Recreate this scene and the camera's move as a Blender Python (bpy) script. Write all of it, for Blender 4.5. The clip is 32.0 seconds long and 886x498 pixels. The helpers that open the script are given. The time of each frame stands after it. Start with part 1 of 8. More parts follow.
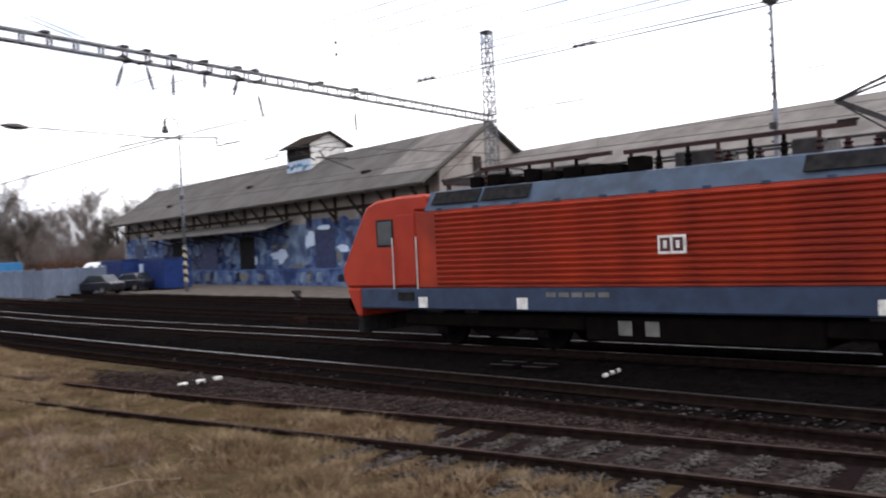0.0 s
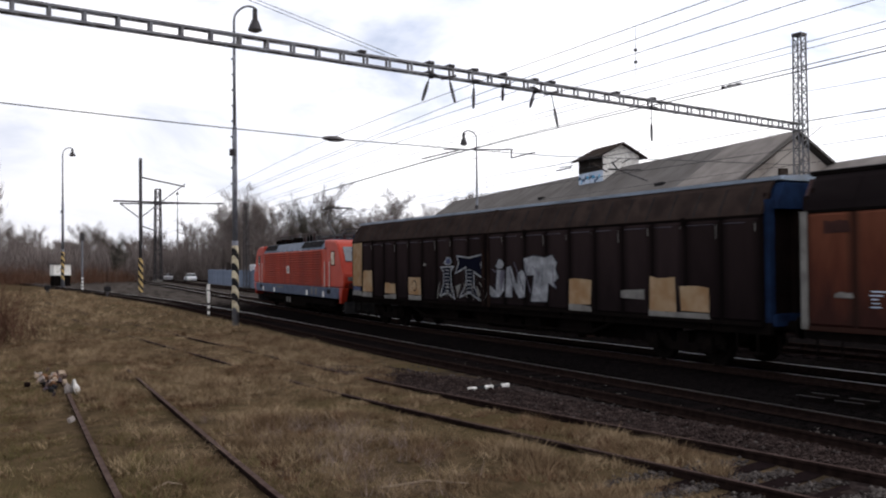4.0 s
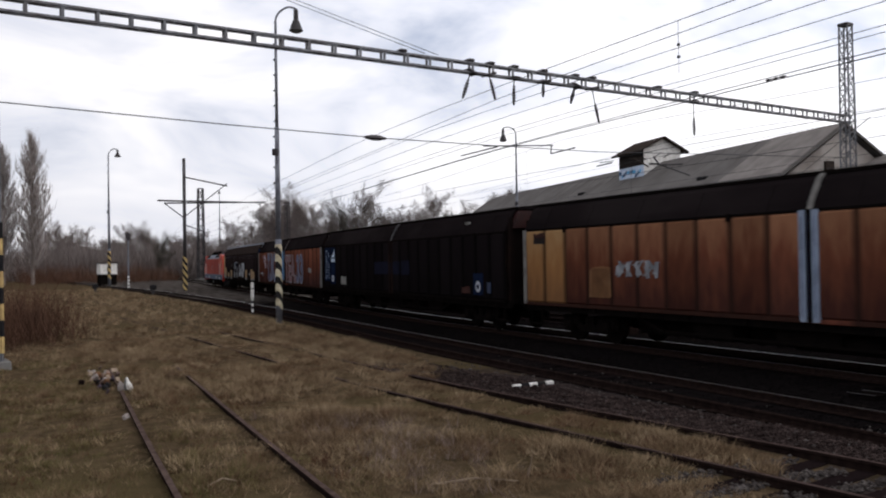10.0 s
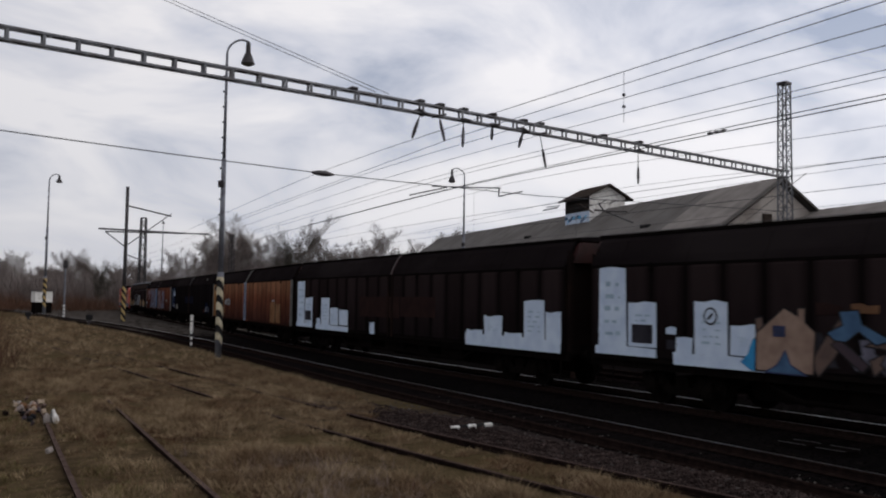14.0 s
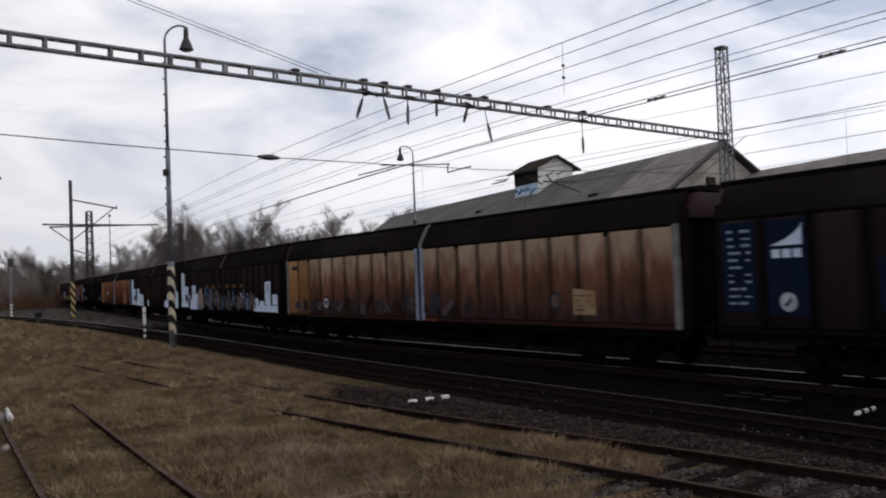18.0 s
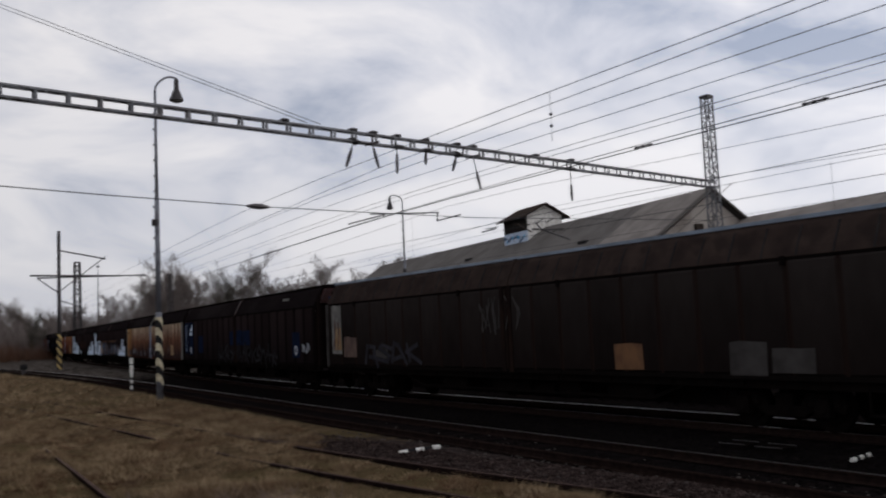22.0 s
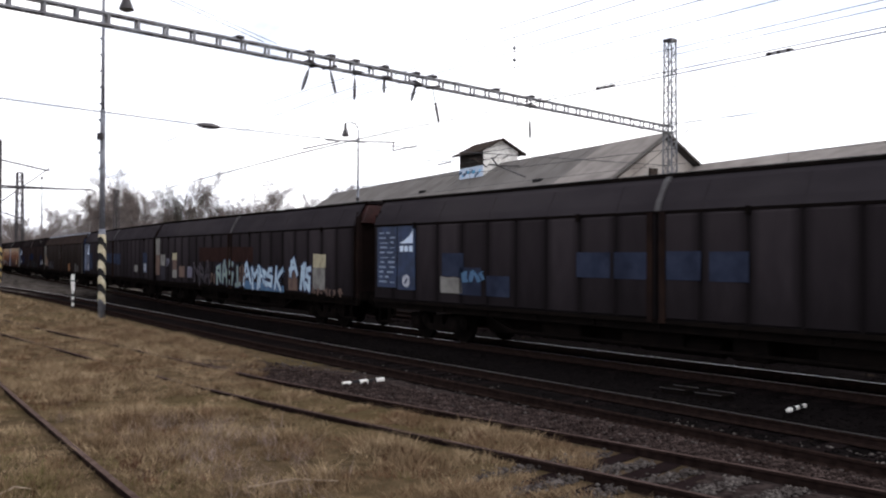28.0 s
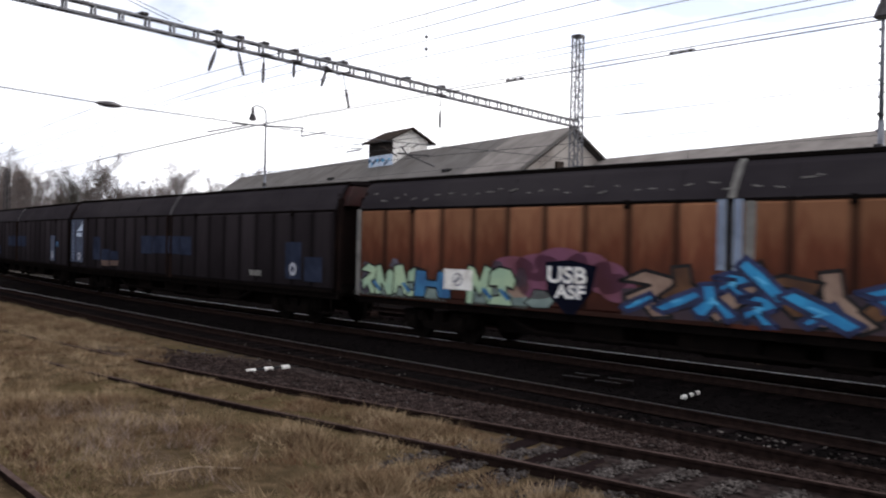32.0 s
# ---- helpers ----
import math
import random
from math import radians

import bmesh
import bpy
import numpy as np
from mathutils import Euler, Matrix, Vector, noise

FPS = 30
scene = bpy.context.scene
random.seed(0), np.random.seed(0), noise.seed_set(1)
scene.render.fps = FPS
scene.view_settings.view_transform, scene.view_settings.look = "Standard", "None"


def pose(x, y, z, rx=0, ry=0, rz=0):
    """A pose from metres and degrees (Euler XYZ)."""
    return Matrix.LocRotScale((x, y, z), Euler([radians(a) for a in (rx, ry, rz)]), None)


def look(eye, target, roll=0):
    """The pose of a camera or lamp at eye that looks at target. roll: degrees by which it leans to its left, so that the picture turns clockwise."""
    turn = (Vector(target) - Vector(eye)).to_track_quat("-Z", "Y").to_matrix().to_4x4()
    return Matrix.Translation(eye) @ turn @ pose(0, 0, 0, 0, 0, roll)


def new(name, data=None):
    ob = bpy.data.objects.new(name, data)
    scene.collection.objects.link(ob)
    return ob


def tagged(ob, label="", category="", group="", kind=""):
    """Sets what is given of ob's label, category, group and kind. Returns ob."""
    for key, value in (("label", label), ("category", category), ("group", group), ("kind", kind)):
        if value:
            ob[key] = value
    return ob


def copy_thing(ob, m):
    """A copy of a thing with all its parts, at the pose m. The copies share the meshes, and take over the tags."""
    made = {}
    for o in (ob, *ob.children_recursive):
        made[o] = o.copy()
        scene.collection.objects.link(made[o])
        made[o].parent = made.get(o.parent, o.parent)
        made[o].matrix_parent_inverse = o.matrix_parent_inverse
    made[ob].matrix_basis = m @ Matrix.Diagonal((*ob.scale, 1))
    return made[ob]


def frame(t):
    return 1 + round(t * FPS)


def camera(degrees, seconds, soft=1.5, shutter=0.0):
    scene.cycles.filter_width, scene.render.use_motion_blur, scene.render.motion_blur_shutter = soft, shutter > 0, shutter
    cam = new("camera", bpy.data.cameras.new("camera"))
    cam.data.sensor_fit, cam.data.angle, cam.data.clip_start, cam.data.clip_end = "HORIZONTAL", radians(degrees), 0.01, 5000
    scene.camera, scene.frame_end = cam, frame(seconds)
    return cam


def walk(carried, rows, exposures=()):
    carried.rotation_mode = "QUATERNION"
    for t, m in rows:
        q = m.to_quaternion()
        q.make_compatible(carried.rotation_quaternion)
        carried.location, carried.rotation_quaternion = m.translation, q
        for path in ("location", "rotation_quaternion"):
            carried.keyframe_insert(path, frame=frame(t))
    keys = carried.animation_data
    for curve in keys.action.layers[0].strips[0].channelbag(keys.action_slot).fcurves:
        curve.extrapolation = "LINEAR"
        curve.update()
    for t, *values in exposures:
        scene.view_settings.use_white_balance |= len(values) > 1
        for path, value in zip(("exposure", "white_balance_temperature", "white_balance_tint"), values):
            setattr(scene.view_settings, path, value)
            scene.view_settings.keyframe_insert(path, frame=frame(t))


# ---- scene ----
# World: metres, z = 0 at the rail tops, x along the freight track (the train runs towards -x), y away from the camera.
cam = camera(54.0, 32.0, soft=2.1, shutter=0.25)
ROWS = [
    (0.0, 0.241, -0.110, 2.432, 89.69, 2.77, 41.60),
    (0.5, 0.222, -0.101, 2.433, 89.08, 3.84, 49.96),
    (1.0, 0.198, -0.059, 2.434, 88.71, 3.08, 53.13),
    (1.5, 0.160, -0.035, 2.439, 89.79, 2.24, 54.06),
    (2.0, 0.121, -0.016, 2.431, 89.44, 1.25, 55.25),
    (2.5, 0.085, 0.030, 2.413, 88.52, -0.22, 55.24),
    (3.0, 0.014, 0.041, 2.421, 88.88, -0.57, 57.51),
    (3.5, -0.039, 0.045, 2.425, 90.90, 0.81, 58.66),
    (4.0, -0.077, 0.041, 2.421, 91.04, 0.55, 60.39),
    (4.5, -0.091, 0.052, 2.420, 89.95, 1.43, 59.67),
    (6.5, -0.108, 0.050, 2.444, 91.53, 0.83, 61.02),
    (7.0, -0.112, 0.042, 2.445, 92.09, 0.68, 61.07),
    (7.5, -0.107, 0.023, 2.448, 91.32, 0.95, 61.33),
    (8.0, -0.097, -0.010, 2.444, 90.85, 0.95, 61.87),
    (8.5, -0.079, -0.034, 2.450, 91.26, 0.12, 62.21),
    (9.0, -0.063, -0.062, 2.439, 90.62, 0.43, 63.17),
    (9.5, -0.046, -0.056, 2.447, 90.75, 0.83, 62.25),
    (10.0, -0.045, -0.084, 2.459, 90.83, 0.95, 62.96),
    (10.5, -0.039, -0.102, 2.464, 90.65, 0.95, 63.16),
    (11.0, -0.038, -0.116, 2.454, 90.05, 1.52, 63.73),
    (11.5, -0.046, -0.119, 2.453, 90.83, 2.90, 63.75),
    (12.0, -0.037, -0.084, 2.442, 92.55, 0.64, 63.37),
    (12.5, 0.000, 0.003, 2.444, 93.86, -1.29, 57.29),
    (13.0, -0.003, 0.009, 2.451, 94.26, -1.76, 58.05),
    (13.5, -0.015, -0.007, 2.450, 93.83, -0.65, 59.23),
    (14.0, -0.030, -0.015, 2.452, 93.42, -0.86, 59.39),
    (14.5, -0.015, -0.046, 2.448, 92.86, -0.37, 60.33),
    (16.5, 0.068, -0.066, 2.406, 91.02, -1.48, 58.93),
    (17.0, 0.153, -0.062, 2.402, 92.88, 0.46, 58.36),
    (17.5, 0.193, -0.054, 2.399, 93.58, 1.52, 56.89),
    (18.0, 0.191, -0.043, 2.406, 91.92, 2.21, 56.48),
    (18.5, 0.144, -0.032, 2.420, 91.88, 1.10, 53.69),
    (19.0, 0.136, -0.030, 2.420, 92.19, 1.53, 53.47),
    (19.5, 0.149, -0.031, 2.413, 92.62, 1.73, 54.77),
    (20.0, 0.159, -0.028, 2.414, 92.37, 1.45, 54.87),
    (20.5, 0.143, -0.018, 2.413, 92.02, 1.23, 53.94),
    (21.0, 0.137, -0.015, 2.413, 92.05, 0.85, 53.81),
    (21.5, 0.139, -0.012, 2.392, 94.69, 2.46, 53.25),
    (22.0, 0.137, -0.004, 2.393, 95.09, 2.64, 55.84),
    (22.5, 0.056, -0.018, 2.420, 94.43, 1.22, 63.68),
    (23.0, 0.007, 0.005, 2.419, 89.27, 3.15, 59.79),
    (23.5, -0.011, 0.048, 2.407, 89.37, 1.71, 59.44),
    (24.0, -0.012, 0.084, 2.409, 88.58, 2.36, 57.34),
    (24.5, -0.013, 0.119, 2.414, 90.36, 0.23, 56.36),
    (26.5, -0.008, 0.159, 2.437, 89.33, 0.11, 55.27),
    (27.0, -0.079, 0.181, 2.454, 89.60, 3.12, 49.72),
    (27.5, -0.107, 0.171, 2.446, 90.10, 1.99, 48.33),
    (28.0, -0.112, 0.179, 2.450, 90.51, -0.17, 52.59),
    (28.5, -0.121, 0.149, 2.446, 89.20, -1.72, 52.93),
    (29.0, -0.150, 0.087, 2.446, 89.92, -1.19, 51.40),
    (29.5, -0.187, -0.006, 2.429, 88.26, -1.28, 51.78),
    (30.0, -0.221, 0.008, 2.432, 89.02, -1.96, 48.18),
    (30.5, -0.247, 0.024, 2.426, 88.88, -4.15, 45.39),
    (31.0, -0.190, 0.081, 2.423, 90.60, -4.48, 45.66),
    (31.5, -0.112, 0.123, 2.423, 90.09, -2.07, 49.64),
    (32.0, -0.110, 0.148, 2.428, 89.86, -1.17, 46.50),
]
EXPOSURES = [
    (0.0, 0.64, 6320, 13), (1.0, 0.62, 6320, 13), (2.0, 0.42, 6320, 13), (3.0, 0.72, 6320, 13), (4.0, 0.02, 6320, 13), (7.0, -0.48, 6320, 13), (8.0, -0.45, 6320, 13), (11.0, -0.14, 6320, 13), (12.0, -0.12, 6320, 13), (13.0, -0.75, 6320, 13), (14.0, -0.68, 6320, 13), (17.0, -0.6, 6320, 13),
    (18.0, -0.46, 6320, 13), (19.0, -0.36, 6320, 13), (20.0, -0.42, 6320, 13), (21.0, -0.32, 6320, 13), (22.0, -0.75, 6320, 13), (23.0, -0.72, 6320, 13), (23.4, 0.1, 6320, 13), (24.0, 0.4, 6320, 13), (26.5, 0.2, 6320, 13), (27.0, 0.4, 6320, 13), (28.0, 0.55, 6320, 13), (30.0, 1.05, 6320, 13), (31.0, 0.85, 6320, 13), (32.0, 0.3, 6320, 13),
]
walk(cam, [(t, pose(x, y, z, rx, ry, rz)) for t, x, y, z, rx, ry, rz in ROWS], EXPOSURES)

# ---- world and sun ----
SUN_AZIMUTH, SUN_HEIGHT = 62.0, 24.0      # degrees from +x towards +y, and above the horizon


def make_world():
    world = bpy.data.worlds.new("overcast_sky")
    scene.world = world
    world.use_nodes = True
    nt = world.node_tree
    nt.nodes.clear()
    n, ln = nt.nodes.new, nt.links.new
    sky = n("ShaderNodeTexSky")
    sky.sky_type, sky.sun_disc = "NISHITA", False
    sky.sun_elevation, sky.sun_rotation = radians(SUN_HEIGHT), radians(90 - SUN_AZIMUTH)
    sky.dust_density, sky.ozone_density = 3.0, 2.0
    low = n("ShaderNodeVectorMath")
    low.operation = "SCALE"
    low.inputs["Scale"].default_value = 0.09
    ln(sky.outputs[0], low.inputs[0])
    co = n("ShaderNodeTexCoord")
    sep = n("ShaderNodeSeparateXYZ")
    ln(co.outputs["Generated"], sep.inputs[0])
    # the cloud sheet lies flat overhead: directions are divided by their height
    height = n("ShaderNodeMath")
    height.operation = "MAXIMUM"
    height.inputs[1].default_value = 0.0
    ln(sep.outputs["Z"], height.inputs[0])
    lift = n("ShaderNodeMath")
    lift.operation = "ADD"
    lift.inputs[1].default_value = 0.34
    ln(height.outputs[0], lift.inputs[0])
    over = n("ShaderNodeVectorMath")
    over.operation = "DIVIDE"
    comb = n("ShaderNodeCombineXYZ")
    for i in range(3):
        ln(lift.outputs[0], comb.inputs[i])
    ln(co.outputs["Generated"], over.inputs[0])
    ln(comb.outputs[0], over.inputs[1])
    big = n("ShaderNodeTexNoise")
    big.inputs["Scale"].default_value, big.inputs["Detail"].default_value = 2.3, 7.0
    big.inputs["Roughness"].default_value, big.inputs["Distortion"].default_value = 0.56, 0.5
    shift = n("ShaderNodeMapping")
    shift.inputs["Location"].default_value = (1.2, 4.4, 2.0)
    shift.inputs["Scale"].default_value = (1.0, 0.8, 1.0)
    ln(over.outputs[0], shift.inputs[0])
    ln(shift.outputs[0], big.inputs["Vector"])
    ramp = n("ShaderNodeValToRGB")
    el = ramp.color_ramp.elements
    el[0].position, el[0].color = 0.33, (0.48, 0.54, 0.66, 1)
    el[1].position, el[1].color = 0.60, (1.22, 1.19, 1.16, 1)
    mid = el.new(0.46)
    mid.color = (0.86, 0.88, 0.94, 1)
    ln(big.outputs["Fac"], ramp.inputs[0])
    # paler towards the horizon, as a cloud sheet is
    rim = n("ShaderNodeMapRange")
    rim.inputs["From Min"].default_value, rim.inputs["From Max"].default_value = 0.02, 0.3
    rim.inputs["To Min"].default_value, rim.inputs["To Max"].default_value = 0.65, 0.0
    ln(sep.outputs["Z"], rim.inputs["Value"])
    pale = n("ShaderNodeMix")
    pale.data_type = "RGBA"
    ln(rim.outputs[0], pale.inputs[0])
    ln(ramp.outputs[0], pale.inputs[6])
    pale.inputs[7].default_value = (0.93, 0.93, 0.95, 1)
    both = n("ShaderNodeMix")
    both.data_type = "RGBA"
    both.inputs[0].default_value = 0.88
    ln(low.outputs[0], both.inputs[6])
    ln(pale.outputs[2], both.inputs[7])
    # brighter towards the veiled sun, duller away from it
    side = n("ShaderNodeVectorMath")
    side.operation = "DOT_PRODUCT"
    side.inputs[1].default_value = (math.cos(radians(SUN_AZIMUTH)), math.sin(radians(SUN_AZIMUTH)), 0)
    ln(co.outputs["Generated"], side.inputs[0])
    veil = n("ShaderNodeMapRange")
    veil.inputs["From Min"].default_value, veil.inputs["From Max"].default_value = -1.0, 1.0
    veil.inputs["To Min"].default_value, veil.inputs["To Max"].default_value = 0.95, 1.68
    ln(side.outputs["Value"], veil.inputs["Value"])
    bg = n("ShaderNodeBackground")
    ln(veil.outputs[0], bg.inputs["Strength"])
    ln(both.outputs[2], bg.inputs["Color"])
    out = n("ShaderNodeOutputWorld")
    ln(bg.outputs[0], out.inputs[0])


make_world()
sun = new("sun", bpy.data.lights.new("sun", "SUN"))
sun.data.energy, sun.data.angle, sun.data.color = 0.6, radians(14), (1.0, 0.95, 0.88)
a, h = radians(SUN_AZIMUTH), radians(SUN_HEIGHT)
sun.matrix_world = look((math.cos(a) * math.cos(h) * 90, math.sin(a) * math.cos(h) * 90, math.sin(h) * 90), (0, 0, 0))

# ---- materials ----


def mat(name, colour, rough=0.8, metal=0.0, second=None, scale=3.0, spots=None, spot_scale=0.6, spot_amount=0.5, bump=0.0, bump_scale=40.0,
        random_mix=0.0, island_mix=0.0, stretch=(1, 1, 1), emit=0.0, coords="Object"):
    """A procedural surface: base colour, a second colour at a fine scale, spots of wear at a coarse one, relief."""
    m = bpy.data.materials.new(name)
    m.use_nodes = True
    nt = m.node_tree
    n, ln = nt.nodes.new, nt.links.new
    bsdf = nt.nodes["Principled BSDF"]
    bsdf.inputs["Roughness"].default_value, bsdf.inputs["Metallic"].default_value = rough, metal
    bsdf.inputs["Specular IOR Level"].default_value = 0.5 if rough < 0.5 else 0.25 if rough < 0.65 else 0.0
    co = n("ShaderNodeTexCoord")
    mp = n("ShaderNodeMapping")
    mp.inputs["Scale"].default_value = stretch
    ln(co.outputs[coords], mp.inputs[0])
    col = n("ShaderNodeRGB")
    col.outputs[0].default_value = (*colour, 1)
    last = col.outputs[0]

    def blend(fac, colour2, top=1.0):
        nonlocal last
        k = n("ShaderNodeMix")
        k.data_type = "RGBA"
        f = n("ShaderNodeMath")
        f.operation = "MULTIPLY"
        f.inputs[1].default_value = top
        ln(fac, f.inputs[0])
        ln(f.outputs[0], k.inputs[0])
        ln(last, k.inputs[6])
        k.inputs[7].default_value = (*colour2, 1)
        last = k.outputs[2]

    def noisy(sc, lo, hi, detail=5.0):
        t = n("ShaderNodeTexNoise")
        t.inputs["Scale"].default_value, t.inputs["Detail"].default_value = sc, detail
        ln(mp.outputs[0], t.inputs["Vector"])
        r = n("ShaderNodeMapRange")
        r.inputs["From Min"].default_value, r.inputs["From Max"].default_value = lo, hi
        ln(t.outputs["Fac"], r.inputs["Value"])
        return r.outputs[0], t.outputs["Fac"]

    second = second or tuple(c * 0.7 for c in colour)
    fac, raw = noisy(scale, 0.35, 0.68)
    blend(fac, second)
    if spots:
        f2, _ = noisy(spot_scale, 0.48, 0.62)
        blend(f2, spots, spot_amount)
    if random_mix:
        info = n("ShaderNodeObjectInfo")
        blend(info.outputs["Random"], tuple(c * 0.45 for c in colour), random_mix)
    if island_mix:
        geo = n("ShaderNodeNewGeometry")
        blend(geo.outputs["Random Per Island"], second, island_mix)
    ln(last, bsdf.inputs["Base Color"])
    rr = n("ShaderNodeMapRange")
    rr.inputs["To Min"].default_value, rr.inputs["To Max"].default_value = max(0.03, rough - 0.12), min(1, rough + 0.12)
    ln(raw, rr.inputs["Value"])
    ln(rr.outputs[0], bsdf.inputs["Roughness"])
    if bump:
        b = n("ShaderNodeBump")
        b.inputs["Strength"].default_value, b.inputs["Distance"].default_value = bump, 0.02
        _, rb = noisy(bump_scale, 0, 1, 8.0)
        ln(rb, b.inputs["Height"])
        ln(b.outputs[0], bsdf.inputs["Normal"])
    if emit:
        bsdf.inputs["Emission Color"].default_value, bsdf.inputs["Emission Strength"].default_value = (*colour, 1), emit
    return m


def weathered(name, top, middle, foot, z0, z1, seam=(0.02, 0.012, 0.01), rough=0.75, reach=0.45):
    """Sliding wall paint that has bleached above and rusted below; z0 to z1 is the panel's height."""
    m = mat(name, top, rough, second=tuple(c * 0.8 for c in top), scale=2.0, bump=0.15, bump_scale=25)
    nt = m.node_tree
    n, ln = nt.nodes.new, nt.links.new
    co = n("ShaderNodeTexCoord")
    sep = n("ShaderNodeSeparateXYZ")
    ln(co.outputs["Object"], sep.inputs[0])
    info = n("ShaderNodeObjectInfo")
    wob = n("ShaderNodeTexNoise")
    wob.noise_dimensions = "4D"
    wob.inputs["Scale"].default_value, wob.inputs["Detail"].default_value = 2.4, 6.0
    seed = n("ShaderNodeMath")
    seed.operation = "MULTIPLY"
    seed.inputs[1].default_value = 37.0
    ln(info.outputs["Random"], seed.inputs[0])
    ln(seed.outputs[0], wob.inputs["W"])
    squash = n("ShaderNodeMapping")
    squash.inputs["Scale"].default_value = (1.6, 1.0, 0.55)
    ln(co.outputs["Object"], squash.inputs[0])
    ln(squash.outputs[0], wob.inputs["Vector"])
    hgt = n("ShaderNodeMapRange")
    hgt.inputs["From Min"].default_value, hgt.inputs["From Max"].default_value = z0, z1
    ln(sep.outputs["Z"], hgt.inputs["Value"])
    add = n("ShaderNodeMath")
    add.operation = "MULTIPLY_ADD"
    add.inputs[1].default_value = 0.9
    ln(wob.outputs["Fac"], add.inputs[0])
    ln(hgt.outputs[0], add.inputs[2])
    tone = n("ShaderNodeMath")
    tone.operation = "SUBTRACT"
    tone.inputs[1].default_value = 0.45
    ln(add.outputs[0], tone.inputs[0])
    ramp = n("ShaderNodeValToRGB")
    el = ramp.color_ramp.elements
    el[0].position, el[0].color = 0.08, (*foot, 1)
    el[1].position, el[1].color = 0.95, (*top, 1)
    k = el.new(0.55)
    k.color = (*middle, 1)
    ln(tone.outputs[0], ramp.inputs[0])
    dim = n("ShaderNodeMix")
    dim.data_type, dim.blend_type = "RGBA", "MULTIPLY"
    shade = n("ShaderNodeMapRange")
    shade.inputs["To Min"].default_value, shade.inputs["To Max"].default_value = 0.7, 1.15
    ln(info.outputs["Random"], shade.inputs["Value"])
    dim.inputs[0].default_value = 1.0
    ln(ramp.outputs[0], dim.inputs[6])
    ln(shade.outputs[0], dim.inputs[7])
    # dirt and the bulge's shade beside the seams, both put into the colour
    mid = n("ShaderNodeMath")
    mid.operation = "SUBTRACT"
    mid.inputs[1].default_value = 0.553
    ln(sep.outputs["X"], mid.inputs[0])
    off = n("ShaderNodeMath")
    off.operation = "ABSOLUTE"
    ln(mid.outputs[0], off.inputs[0])
    near = n("ShaderNodeMapRange")
    near.inputs["From Min"].default_value, near.inputs["From Max"].default_value, near.inputs["To Max"].default_value = reach, 0.55, 0.85
    ln(off.outputs[0], near.inputs["Value"])
    grime_and_shade = n("ShaderNodeMix")
    grime_and_shade.data_type = "RGBA"
    ln(near.outputs[0], grime_and_shade.inputs[0])
    ln(dim.outputs[2], grime_and_shade.inputs[6])
    grime_and_shade.inputs[7].default_value = (*seam, 1)
    ln(grime_and_shade.outputs[2], nt.nodes["Principled BSDF"].inputs["Base Color"])
    return m


# rust darkened so that the shade on the rails' sides is in the colour
RUSTY = mat("rusty_rail_steel", (0.021, 0.0135, 0.0115), 0.8, 0.0, second=(0.0095, 0.0064, 0.0057), scale=9, bump=0.3)
RAIL_TOP = mat("polished_rail_head", (0.1785, 0.1733, 0.1733), 0.34, 0.9, second=(0.105, 0.0945, 0.08925), scale=6)
SLEEPER = mat("oiled_wooden_sleeper", (0.019, 0.013, 0.013), 0.85, second=(0.009, 0.0063, 0.0063), scale=14, stretch=(6, 0.7, 3), bump=0.5, random_mix=0.5)
BLACK_SLEEPER = mat("tarred_sleeper", (0.012, 0.009, 0.009), 0.85, second=(0.007, 0.0055, 0.0055), scale=14, stretch=(6, 0.7, 3), bump=0.5, random_mix=0.5)
RAIL_BROWN = mat("dull_brown_rail_head", (0.066, 0.046, 0.041), 0.75, second=(0.036, 0.025, 0.022), scale=5)
BALLAST = mat("ballast_stone", (0.122, 0.107, 0.099), 0.9, second=(0.032, 0.0265, 0.0245), scale=5, island_mix=0.8, bump=0.3)
BROWN_BALLAST = mat("brown_ballast_stone", (0.082, 0.06, 0.054), 0.9, second=(0.0165, 0.0115, 0.0105), scale=5, island_mix=0.9, bump=0.3)
# near black: oil plus the shade round the train, put into the colour
DARK_BALLAST = mat("oily_shaded_ballast_stone", (0.0088, 0.0074, 0.0072), 0.9, second=(0.0036, 0.0031, 0.0031), scale=5, island_mix=0.8, bump=0.3)
GALVANISED = mat("galvanised_steel", (0.165, 0.1705, 0.1815), 0.55, 0.55, second=(0.11, 0.11, 0.121), scale=5, spots=(0.077, 0.055, 0.044), spot_scale=1.4, spot_amount=0.35)
GREY_MAST = mat("grey_painted_mast", (0.176, 0.184, 0.208), 0.6, 0.3, second=(0.104, 0.104, 0.12), scale=5)
DARK_STEEL = mat("dark_weathered_steel", (0.055, 0.052, 0.055), 0.6, 0.4, second=(0.035, 0.03, 0.03), scale=5)
BLACK = mat("matt_black_paint", (0.015, 0.015, 0.017), 0.7, second=(0.03, 0.028, 0.027), scale=5)
WIRE = mat("copper_wire_dull", (0.0385, 0.0396, 0.044), 0.6, 0.4)
CERAMIC = mat("brown_glazed_insulator", (0.035, 0.028, 0.03), 0.3)
YELLOW = mat("warning_yellow_paint", (0.52, 0.38, 0.16), 0.7, second=(0.36, 0.25, 0.11), scale=6, spots=(0.2, 0.15, 0.09), spot_scale=4, spot_amount=0.5)
CREAM = mat("bleached_warning_paint", (0.58, 0.52, 0.38), 0.7, second=(0.42, 0.36, 0.25), scale=6, spots=(0.22, 0.18, 0.12), spot_scale=4, spot_amount=0.5)
